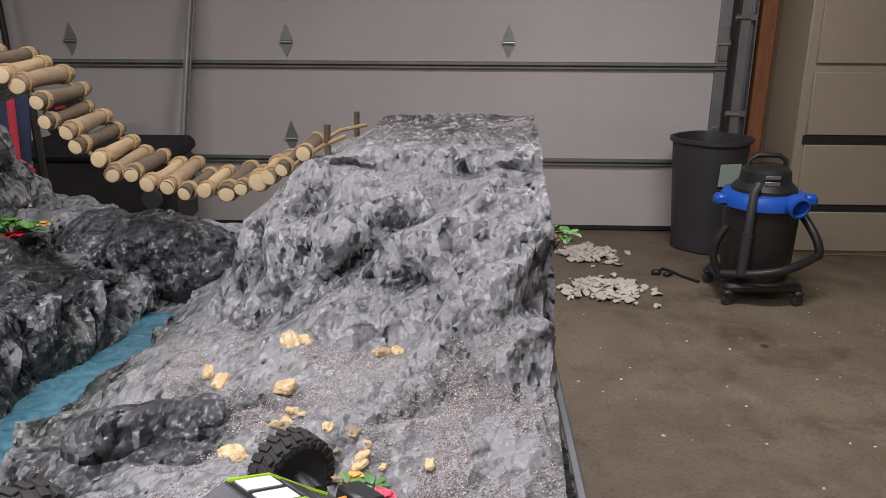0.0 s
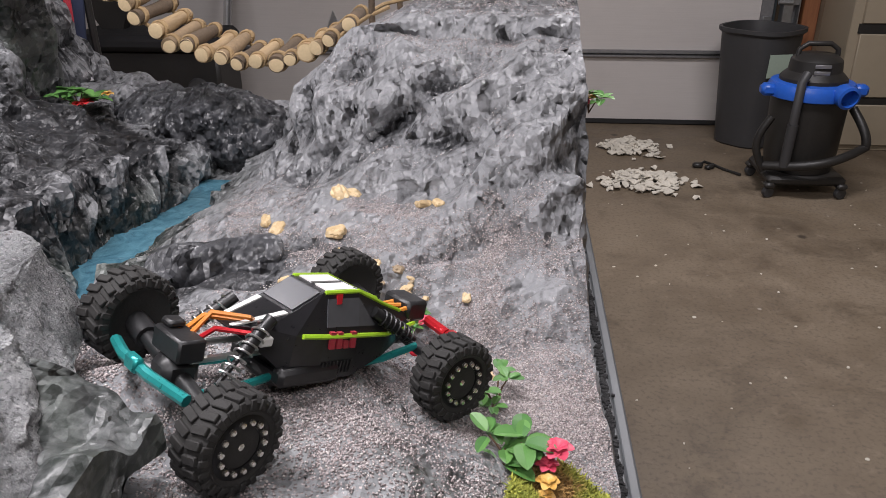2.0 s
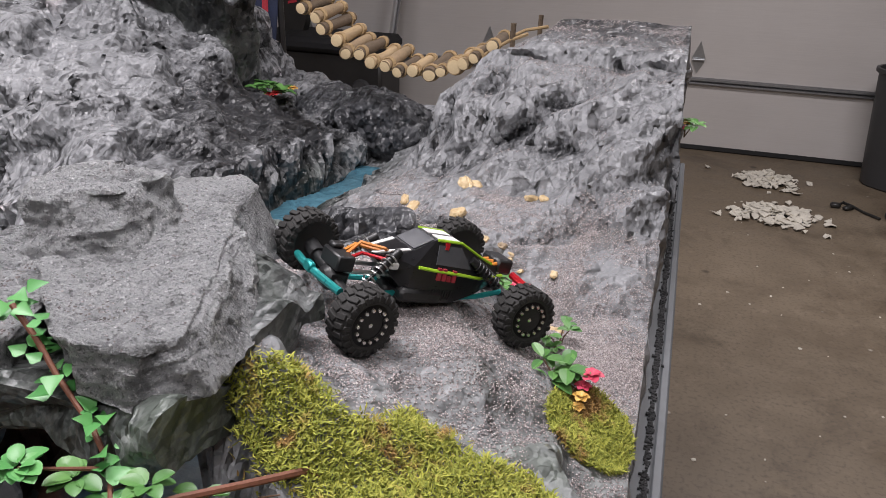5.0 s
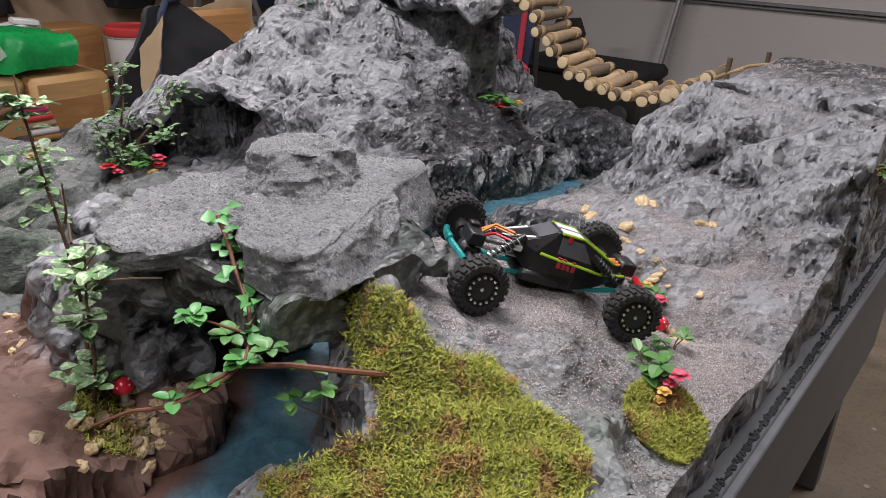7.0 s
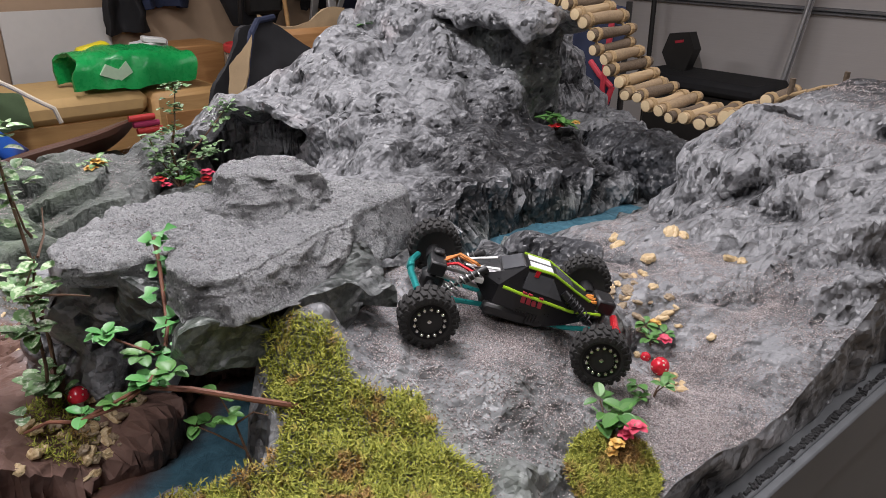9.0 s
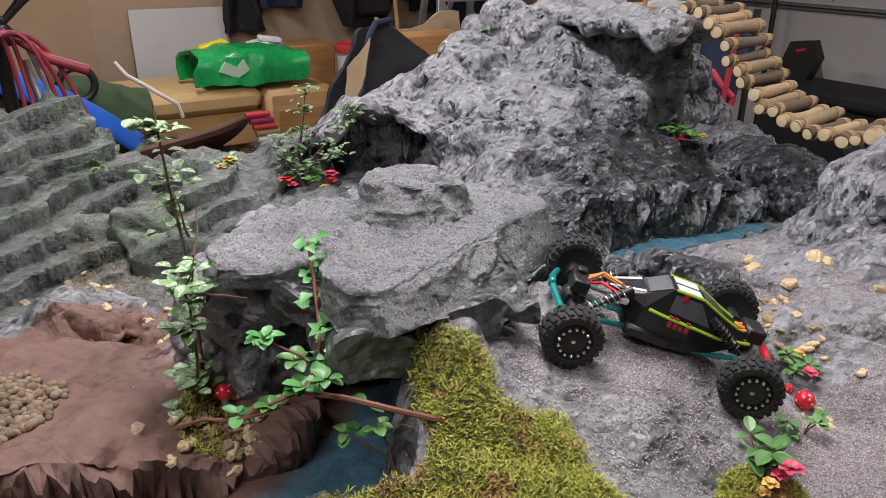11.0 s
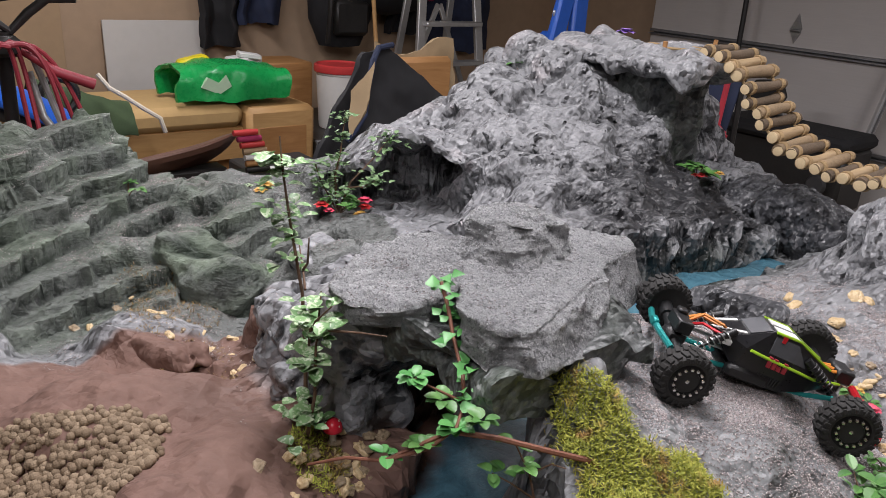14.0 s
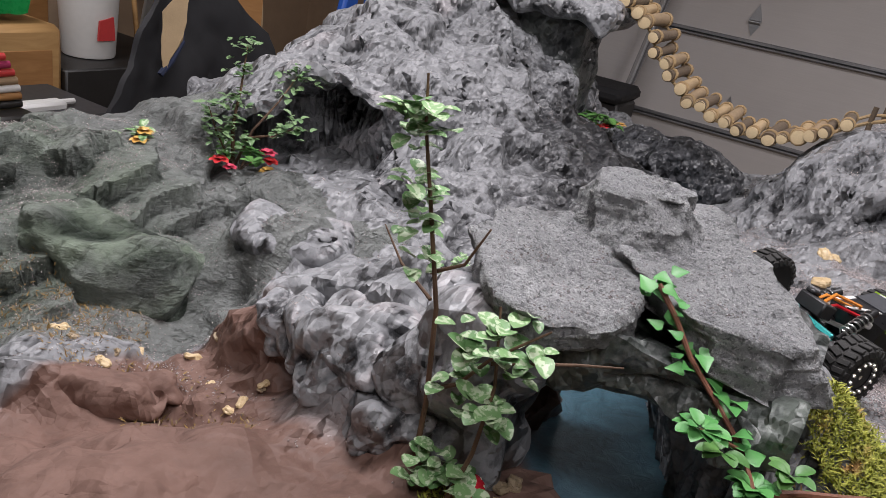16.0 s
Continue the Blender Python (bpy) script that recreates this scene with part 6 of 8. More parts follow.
def bunches():
    g = lambda x, y: ground_at(x, y) - 0.002
    plant("flower_bunch", "green plastic bunch with red and orange flowers by the waterfall", (-0.815, 1.290, g(-0.815, 1.29) + 0.022), 54, 0.026, [(0.028, -0.024, 0.014, 0.016, REDPETAL), (0.016, -0.034, 0.012, 0.013, REDPETAL), (0.056, 0.012, 0.022, 0.013, YELLOW)], 2, LEAF, 1.5, 0.028)
    plant("flower_bunch", "green plastic bunch with a pink flower on the ridge side", (0.150, 1.075, 1.018), 26, 0.020, [(0.004, -0.02, 0.014, 0.012, PINK), (0.0, -0.025, 0.024, 0.008, YELLOW)], 3, LEAF, 1.2, 0.020)
    plant("flower_bunch", "upright green leaves with pink and orange blossoms", (0.050, 0.395, g(0.05, 0.395)), 30, 0.024, [(0.030, 0.006, 0.030, 0.014, PINK), (0.022, 0.0, 0.018, 0.010, PINK), (0.022, -0.016, 0.014, 0.010, YELLOW), (0.020, -0.022, 0.004, 0.009, YELLOW)], 4, LEAF, 1.0, 0.030)
    plant("leaf_tuft", "small tuft of round green leaves in sand", (0.026, 0.515, g(0.026, 0.515)), 24, 0.016, [], 5, LEAF, 1.3, 0.016)
    plant("flower_bunch", "green leaves with yellow and pink flowers beside toy mushrooms", (-0.090, 0.690, g(-0.09, 0.69)), 26, 0.016, [(-0.01, 0.02, 0.022, 0.011, YELLOW), (0.028, -0.008, 0.018, 0.012, PINK), (0.02, 0.004, 0.014, 0.010, PINK)], 6, LEAF, 1.4, 0.020)
    plant("flower_bunch", "pale green bunch with orange blossoms on the rock ledge", (-1.255, 0.238, 0.918), 34, 0.020, [(0.026, 0.012, 0.032, 0.016, YELLOW), (0.036, -0.004, 0.022, 0.016, YELLOW), (0.016, 0.024, 0.024, 0.013, YELLOW)], 7, PALELEAF, 1.3, 0.028)
    plant("flower_bunch", "green leaves with red berries and orange flowers by the cave", (-1.165, 0.405, max(0.860, g(-1.165, 0.405) + 0.004)), 54, 0.020, [(0.012, 0.060, 0.022, 0.019, PINK), (0.030, 0.050, 0.012, 0.017, REDPETAL), (0.045, 0.030, 0.002, 0.017, YELLOW), (0.004, -0.050, 0.024, 0.018, REDPETAL), (0.020, -0.040, 0.014, 0.013, PINK)], 8, LEAF, 1.8, 0.026)
    plant("leaf_tuft", "small tuft of green ivy leaves on the mountain", (-1.205, 0.985, 1.165), 24, 0.020, [], 9, LEAF, 1.3, 0.024)
    plant("leaf_tuft", "small tuft of green leaves under the top ledge", (-1.185, 1.135, 1.225), 14, 0.016, [], 10, LEAF, 1.4, 0.016)
    plant("leaf_tuft", "small tuft of green leaves in the layered rock", (-1.305, -0.025, g(-1.305, -0.025) + 0.004), 16, 0.018, [], 11, LEAF, 1.6, 0.018)
    plant("flower_bunch", "pale green leaves with a pink flower behind the slab", (-0.66, 0.33, g(-0.66, 0.33)), 18, 0.016, [(0.03, 0.03, 0.02, 0.011, PINK)], 13, PALELEAF, 1.3, 0.024)
    p = plant("flower_bunch", "white and violet toy pansies on the top ledge", (-1.44, 1.62, 1.228), 6, 0.02, [(-0.03, -0.03, 0.02, 0.028, WHITEPETAL), (0.03, 0.03, 0.028, 0.034, VIOLET)], 14, LEAF, 1.0, 0.02)
    mushroom((-0.404, -0.055, 0.874), 0.0125, 0.026)
    mushroom((-0.048, 0.662, g(-0.048, 0.662) + 0.004), 0.014, 0.026, (55, 25, 0))
    mushroom((-0.834, 0.291, g(-0.834, 0.291)), 0.010, 0.018)
    mushroom((-0.075, 0.655, g(-0.075, 0.655)), 0.008, 0.016, (20, 0, 40))


def scatter_stones():
    """River pebbles that can be picked up one by one."""
    rnd = random.Random(21)
    kinds = []
    for k in range(5):
        me = rock_mesh("pebble", (0, 0, 0), (1.0, rnd.uniform(0.60, 0.80), rnd.uniform(0.28, 0.42)), (0, 0, 0), PEBBLE if k < 3 else TANPEBBLE, power=2.8, rough=0.6, scale=1.4, seed=60 + k, n=8, facet=0.35)
        kinds.append(me)

    def put(x, y, r, k, group, label, sink=0.42):
        ob = new("pebble", kinds[k])
        z = ground_at(x, y) + r * (0.5 - sink)
        ob.matrix_basis = pose(x, y, z, rnd.uniform(-25, 25), rnd.uniform(-25, 25), rnd.uniform(0, 360)) @ Matrix.Diagonal((r, r, r, 1))
        tagged(ob, label, "pebble", group)
    for x, y, r in ((-0.207, 0.838, 0.017), (-0.303, 0.885, 0.016), (-0.325, 0.90, 0.012), (-0.216, 0.918, 0.016), (-0.20, 0.93, 0.013), (-0.09, 0.908, 0.014), (-0.07, 0.905, 0.012), (-0.235, 0.705, 0.015), (-0.22, 0.69, 0.011)):
        put(x, y, r, rnd.randrange(3), "yellow stones in the gravel bed", "rounded ochre yellow river pebble in sand")
    for k in range(34):
        put(rnd.gauss(-0.145, 0.05), rnd.gauss(0.745, 0.035), rnd.uniform(0.005, 0.012), rnd.randrange(5), "yellow stones in the gravel bed", "rounded ochre yellow river pebble in sand")
    for k in range(16):
        put(rnd.gauss(-0.015, 0.02), rnd.gauss(0.635, 0.022), rnd.uniform(0.006, 0.011), rnd.randrange(4), "pebbles beside the toy mushrooms", "small ochre pebble beside the toy mushrooms")
    for k in range(42):
        put(rnd.gauss(-0.372, 0.026), rnd.gauss(-0.055, 0.035), rnd.uniform(0.007, 0.013), rnd.randrange(1, 5), "pebbles on the pool bank", "wet tan pebble on the pool bank", 0.2)
    for k in range(30):
        put(rnd.uniform(-1.05, -0.66), rnd.gauss(-0.095, 0.05), rnd.uniform(0.004, 0.011), rnd.randrange(5), "pebbles on the clay path", "small ochre pebble on the clay path")
    put(-1.02, 0.262, 0.018, 0, "pebbles on the clay path", "small ochre pebble on the clay path")
    put(-1.00, 0.285, 0.013, 1, "pebbles on the clay path", "small ochre pebble on the clay path")


def fired_clay_balls():
    """The heap of round clay granules: the nearest ones singly, the rest as one."""
    rnd = random.Random(31)
    b = thing("granule_pile", "heap of round tan clay granules on brown ground", "gravel", (0, 0, 0))
    m = Nodes("clay_granule")
    rand = m.math("FRACT", m.math("ADD", m.n("NewGeometry").outputs["Random Per Island"], m.n("ObjectInfo").outputs["Random"]))
    mat = m.done(m.mix(rand, (0.15, 0.105, 0.065), (0.30, 0.225, 0.15)), 0.85, 0, m.bump(m.noise(300.0, 3), 0.4, 0.001))
    me = Mesh()
    c, f = cube_sphere(3)
    c = np.tan(c * 0.785)
    c = c / np.linalg.norm(c, axis=1)[:, None]
    one = grid_mesh("granule", c, f, mat)
    singles = 0
    heap = [(-0.66, -0.44), (-0.582, -0.30), (-0.540, -0.208), (-0.505, -0.232), (-0.45, -0.262), (-0.408, -0.322), (-0.45, -0.40), (-0.55, -0.47)]
    for k in range(2400):
        x, y = rnd.uniform(-0.66, -0.40), rnd.uniform(-0.47, -0.20)
        if not within(heap, x + rnd.gauss(0, 0.004), y + rnd.gauss(0, 0.004)):
            continue
        r = rnd.uniform(0.0042, 0.0060)
        z = ground_at(x, y) + r * rnd.uniform(0.2, 1.1)
        if y > -0.37 and singles < 300:
            singles += 1
            ob = part("granule", one, mat, b)
            ob.matrix_basis = Matrix.Translation((x, y, z)) @ Matrix.Diagonal((r, r, r, 1))
        else:
            me.add(c * r + np.array((x, y, z)), f)
    ob = part("granules", grid_mesh("granules", me.v, me.f, mat), mat, b)
    tagged(ob, kind="stuff")


def moss_bed(name, label, centre, n, rx, ry, seed, keep, height=0.010, mat=None):
    """A cushion of moss: many short curled strands."""
    rng = np.random.default_rng(seed)
    t = tagged(new(name), label, "moss")
    v, f, o = [], [], 0
    for k in range(n):
        a, q = rng.uniform(0, 2 * math.pi), math.sqrt(rng.uniform(0, 1))
        x, y = centre[0] + rx * q * math.cos(a), centre[1] + ry * q * math.sin(a)
        if not keep(x, y, rng):
            continue
        z = ground_at(x, y) + height * (0.25 + 0.7 * rng.uniform(0, 1) + 0.5 * math.sin(x * 95) * math.sin(y * 80 + 1))
        ang = rng.uniform(0, 2 * math.pi)
        ln = rng.uniform(0.004, 0.009)
        el = rng.uniform(0.1, 1.1)
        d = Vector((math.cos(ang) * math.cos(el), math.sin(ang) * math.cos(el), math.sin(el)))
        s = d.cross(Vector((0, 0, 1))).normalized() * rng.uniform(0.0005, 0.0010)
        p0 = Vector((x, y, z))
        p1 = p0 + d * ln * 0.55
        p2 = p1 + (d + Vector((rng.uniform(-0.6, 0.6), rng.uniform(-0.6, 0.6), rng.uniform(-0.8, 0.3)))).normalized() * ln * 0.6
        v.extend([p0 - s, p0 + s, p1 + s, p1 - s, p2])
        f.extend([(o, o + 1, o + 2, o + 3), (o + 3, o + 2, o + 4)])
        o += 5
    me = bpy.data.meshes.new("moss_mat")
    me.from_pydata([tuple(q) for q in v], [], f)
    me.materials.append(mat or MOSS)
    st = new("moss_mat", me)
    st.parent = t
    tagged(st, kind="stuff")


def moss_material():
    m = Nodes("moss")
    isl = m.n("NewGeometry").outputs["Random Per Island"]
    patch = m.noise(22.0, 5, 0.65)
    col = m.mix(isl, (0.15, 0.18, 0.02), (0.46, 0.46, 0.08))
    col = m.mix(m.ramp(patch, [(0.50, 0.0), (0.61, 0.9)]), col, m.mix(isl, (0.18, 0.09, 0.03), (0.48, 0.27, 0.10)))
    return m.done(col, 0.8)


MOSS = moss_material()
DRYMOSS = leaf_material("dry_moss", (0.10, 0.06, 0.025), (0.34, 0.22, 0.07))


def within(outline, x, y):
    """Whether a place lies inside an outline."""
    odd = False
    for (ax, ay), (bx, by) in zip(outline, outline[1:] + outline[:1]):
        if (ay > y) != (by > y) and x < ax + (y - ay) / (by - ay) * (bx - ax):
            odd = not odd
    return odd


MOSS_BANK = [(-0.188, 0.088), (-0.172, 0.122), (-0.150, 0.157), (-0.118, 0.144), (-0.102, 0.136), (-0.063, 0.205), (0.0, 0.174), (0.06, 0.199), (0.095, 0.190), (0.10, 0.10), (0.08, 0.00), (0.0, -0.12), (-0.11, -0.12), (-0.16, -0.05), (-0.120, -0.009), (-0.088, 0.043), (-0.112, 0.063), (-0.147, 0.064), (-0.172, 0.076)]


tall_plant()
ivy()
cave_shrub()
bunches()
scatter_stones()
fired_clay_balls()
moss_bed("moss_cushion", "thick yellow-green moss with brown patches on the pool bank", (-0.045, 0.04), 52000, 0.17, 0.19, 5, lambda x, y, r: within(MOSS_BANK, x + r.normal(0, 0.004), y + r.normal(0, 0.004)))
moss_bed("moss_cushion", "yellow-green moss cushion beside the flowers at the table edge", (0.088, 0.355), 9000, 0.048, 0.06, 7, lambda x, y, r: x < 0.135)
moss_bed("moss_cushion", "dark thin moss round the toy mushroom", (-0.385, -0.085), 1200, 0.05, 0.035, 8, lambda x, y, r: r.uniform() < 0.8)
moss_bed("moss_patch", "dry brown moss bits along the clay path", (-0.86, -0.10), 1300, 0.24, 0.06, 9, lambda x, y, r: r.uniform() < 0.55, 0.004, DRYMOSS)
moss_bed("moss_patch", "thin dark moss in the layered rock", (-0.99, -0.02), 700, 0.10, 0.05, 10, lambda x, y, r: r.uniform() < 0.5, 0.004, DRYMOSS)


# ---- loose sand strewn over the rocks ----
def sand_material():
    m = Nodes("sand_grain")
    isl = m.n("NewGeometry").outputs["Random Per Island"]
    col = m.ramp(isl, [(0.0, (0.17, 0.145, 0.142)), (0.45, (0.36, 0.31, 0.305)), (0.85, (0.50, 0.45, 0.44)), (1.0, (0.66, 0.62, 0.60))])
    return m.done(col, 0.75)


def strew(name, label, tries, box, seed, bias, size=(0.0008, 0.0014)):
    """Grains over a stretch of the land, thick where sand lies, thin elsewhere."""
    rng = np.random.default_rng(seed)
    x, y = rng.uniform(box[0], box[1], tries), rng.uniform(box[2], box[3], tries)
    i = (x - XS[0]) / (XS[1] - XS[0])
    j = (y - YS[0]) / (YS[1] - YS[0])
    a, b = i.astype(int), j.astype(int)
    u, v = i - a, j - b
    z = (LAND[a, b, 2] * (1 - u) + LAND[a + 1, b, 2] * u) * (1 - v) + (LAND[a, b + 1, 2] * (1 - u) + LAND[a + 1, b + 1, 2] * u) * v
    steep = np.hypot(LAND[a + 1, b, 2] - LAND[a, b, 2], LAND[a, b + 1, 2] - LAND[a, b, 2]) / (XS[1] - XS[0])
    q = np.stack([x, y, z], 1)
    cover = LAND_MASK[a, b, 0] + 0.55 * perlin(q, 11.0, 71) + 0.45 * perlin(q, 34.0, 72) - 0.35 * np.clip(steep - 0.5, 0, 1.2) + bias
    keep = rng.uniform(0, 1, tries) < np.clip(cover, 0.0, 1)
    x, y, z = x[keep], y[keep], z[keep]
    n = len(x)
    octa = np.array([(1, 0, 0), (-1, 0, 0), (0, 1, 0), (0, -1, 0), (0, 0, 1), (0, 0, -0.6)], float)
    tri = np.array([(0, 2, 4), (2, 1, 4), (1, 3, 4), (3, 0, 4), (2, 0, 5), (1, 2, 5), (3, 1, 5), (0, 3, 5)])
    r = rng.uniform(size[0], size[1], n)
    ang = rng.uniform(0, 6.28, n)
    jit = rng.uniform(0.7, 1.3, (n, 6, 3))
    p = octa[None] * jit * r[:, None, None]
    c, s = np.cos(ang)[:, None], np.sin(ang)[:, None]
    p = np.stack([p[..., 0] * c - p[..., 1] * s, p[..., 0] * s + p[..., 1] * c, p[..., 2]], -1)
    p += np.stack([x, y, z + r * 0.35], 1)[:, None, :]
    f = tri[None] + (np.arange(n) * 6)[:, None, None]
    me = bpy.data.meshes.new(name)
    me.vertices.add(n * 6)
    me.vertices.foreach_set("co", p.astype(np.float32).ravel())
    me.loops.add(n * 24)
    me.loops.foreach_set("vertex_index", f.astype(np.int32).ravel())
    me.polygons.add(n * 8)
    me.polygons.foreach_set("loop_start", np.arange(n * 8, dtype=np.int32) * 3)
    me.update(calc_edges=True)
    me.materials.append(SAND)
    tagged(new(name, me), label, "sand", kind="stuff")


SAND = sand_material()
strew("loose_sand", "pinkish grey sand strewn over the rock ramp", 100000, (-0.40, 0.135, 0.13, 0.62), 81, -0.16)
strew("loose_sand", "pinkish grey sand in the gravel bed", 80000, (-0.46, 0.135, 0.62, 0.97), 82, -0.14)
strew("loose_sand", "thin sprinkle of sand grains on the rock ridge", 46000, (-0.45, 0.13, 0.97, 1.6), 83, -0.08)
strew("loose_sand", "thin sprinkle of sand grains on the mountain and ledges", 70000, (-1.4, -0.46, -0.15, 1.25), 84, -0.26)
strew("loose_sand", "fine sand lying on the layered rock ledges", 30000, (-1.45, -0.80, -0.30, 0.32), 85, -0.02)


# ---- things round the garage ----
DARKPL = plain("dark_grey_plastic", (0.042, 0.042, 0.044), 0.5, 0, 0.15, 15)
BLACKPL = plain("worn_black_plastic", (0.020, 0.019, 0.018), 0.45, 0, 0.35, 25)
BLUEPL = plain("blue_plastic", (0.02, 0.11, 0.52), 0.35, 0, 0.15, 20)
TAGGREEN = plain("pale_green_label", (0.34, 0.42, 0.35), 0.6, 0, 0.08, 20)
SCRAP = plain("off_white_scrap", (0.62, 0.58, 0.50), 0.9, 0, 0.2, 60, 0.5, 0.004)
NAVY = plain("navy_fabric", (0.018, 0.026, 0.060), 0.85, 0, 0.3, 90, 0.5, 0.002)
BLACKFAB = plain("black_fabric", (0.014, 0.014, 0.016), 0.8, 0, 0.35, 70, 0.5, 0.002)
REDFAB = plain("red_piping", (0.45, 0.03, 0.05), 0.6, 0, 0.2, 60)
TANFAB = plain("tan_canvas", (0.36, 0.26, 0.15), 0.9, 0, 0.15, 80, 0.5, 0.002)
FOAM = plain("yellow_foam_cushion", (0.50, 0.33, 0.14), 0.75, 0, 0.12, 10)
PINE = timber("pine", (0.40, 0.22, 0.08), (0.58, 0.36, 0.15), 18, (1, 0.15, 1))
DARKPINE = timber("orange_pine", (0.30, 0.14, 0.045), (0.46, 0.24, 0.09), 22, (1, 0.15, 1))
GREENBAG = plain("green_plastic_sack", (0.01, 0.30, 0.07), 0.28, 0, 0.25, 12, 0.3, 0.004)
LOGOPALE = plain("pale_print", (0.45, 0.60, 0.42), 0.4, 0, 0.1, 30)
YELLOWPL = plain("yellow_plastic", (0.75, 0.62, 0.02), 0.4, 0, 0.1, 20)
BUCKETW = plain("white_bucket", (0.68, 0.67, 0.64), 0.4, 0, 0.06, 12)
REDLID = plain("red_lid", (0.55, 0.05, 0.05), 0.4, 0, 0.12, 20)
LEATHER = plain("brown_leather", (0.13, 0.065, 0.045), 0.5, 0, 0.25, 30)
ALU = plain("aluminium", (0.50, 0.50, 0.49), 0.35, 0.7, 0.15, 20)
BOARDWHITE = plain("white_board", (0.55, 0.53, 0.50), 0.7, 0, 0.06, 6)
CARD = plain("cardboard", (0.36, 0.25, 0.15), 0.85, 0, 0.1, 8)
OLIVE = plain("dark_green_cloth", (0.045, 0.075, 0.03), 0.85, 0, 0.25, 50, 0.5, 0.002)
PINKCLOTH = plain("crimson_cloth", (0.35, 0.03, 0.10), 0.85, 0, 0.2, 50)
REDHOSE = plain("red_cable_rubber", (0.30, 0.035, 0.05), 0.5, 0, 0.2, 60)
GRAVELDARK = plain("dark_gravel", (0.06, 0.06, 0.062), 0.9, 0, 0.6, 300, 1.0, 0.004)


def arc(f, n=14):
    return [f(i / (n - 1)) for i in range(n)]


def cloth(name, label, mat, f, parent=None, nu=22, nv=16, thick=0.008, seed=1, wrinkle=0.012, category="cloth"):
    """A sheet f(u, v) of fabric with folds and a thickness."""
    uv = np.array([(i / nu, j / nv) for i in range(nu + 1) for j in range(nv + 1)])
    p = np.array([f(u, v) for u, v in uv], float)
    p += np.stack([perlin(p, 9.0, seed + k) for k in range(3)], 1) * wrinkle + np.stack([perlin(p, 25.0, seed + 5 + k) for k in range(3)], 1) * wrinkle * 0.35
    g = p.reshape(nu + 1, nv + 1, 3)
    du, dv = np.gradient(g, axis=0), np.gradient(g, axis=1)
    n = np.cross(du, dv)
    n /= np.linalg.norm(n, axis=-1)[..., None] + 1e-9
    back = (g - n * thick).reshape(-1, 3)
    k = len(p)
    me = Mesh()
    fs = []
    for i in range(nu):
        for j in range(nv):
            a = i * (nv + 1) + j
            q = (a, a + 1, a + nv + 2, a + nv + 1)
            fs += [q, tuple(x + k for x in q[::-1])]
    ring = [i * (nv + 1) for i in range(nu + 1)] + [nu * (nv + 1) + j for j in range(1, nv + 1)] + [i * (nv + 1) + nv for i in range(nu - 1, -1, -1)] + [j for j in range(nv - 1, 0, -1)]
    for a, b in zip(ring, ring[1:] + ring[:1]):
        fs.append((a, b, b + k, a + k))
    me.add(np.concatenate([p, back]), fs)
    if parent:
        return part(name, me, mat, parent, label)
    return solid(name, me, mat, label, category)


def cabinet():
    c = thing("filing_cabinet", "tall tan enamelled drawer cabinet with dark gaps", "cabinet", (2.27, 4.42, 0))
    part("body", Mesh().box((0, 0.01, 1.0), (0.96, 0.42, 2.0), ch=0.006), CABPAINT, c)
    for lo, hi in ((0.035, 0.262), (0.305, 0.640), (0.695, 1.030), (1.075, 1.42), (1.46, 1.95)):
        d = part("drawer", Mesh().box((0.02, -0.21, (lo + hi) / 2), (0.90, 0.02, hi - lo), ch=0.004), CABPAINT, c)
        part("handle", Mesh().box((0.15, -0.225, hi - 0.07), (0.10, 0.014, 0.018), ch=0.004), DULLSTEEL, d)
    part("gap", Mesh().box((0.02, -0.203, 0.667), (0.92, 0.012, 0.05)).box((0.02, -0.203, 0.284), (0.92, 0.012, 0.04)), BLACKPL, c)


def trash_can():
    t = thing("trash_can", "dark grey plastic trash can with a pale green label", "trash can", (1.385, 4.36, 0))
    sq = lambda a: 1.0 + 0.05 * math.cos(4 * a)
    part("bin", Mesh().lathe([(0.155, 0.0), (0.165, 0.01), (0.205, 0.62), (0.222, 0.635), (0.222, 0.655), (0.206, 0.655), (0.196, 0.60), (0.155, 0.03), (0.0, 0.03)], 40, None, sq), DARKPL, t)
    part("label", Mesh().box((0, 0, 0), (0.125, 0.004, 0.125), pose(0.055, -0.203, 0.475, 4, 0, 14)), TAGGREEN, t, "pale green label")


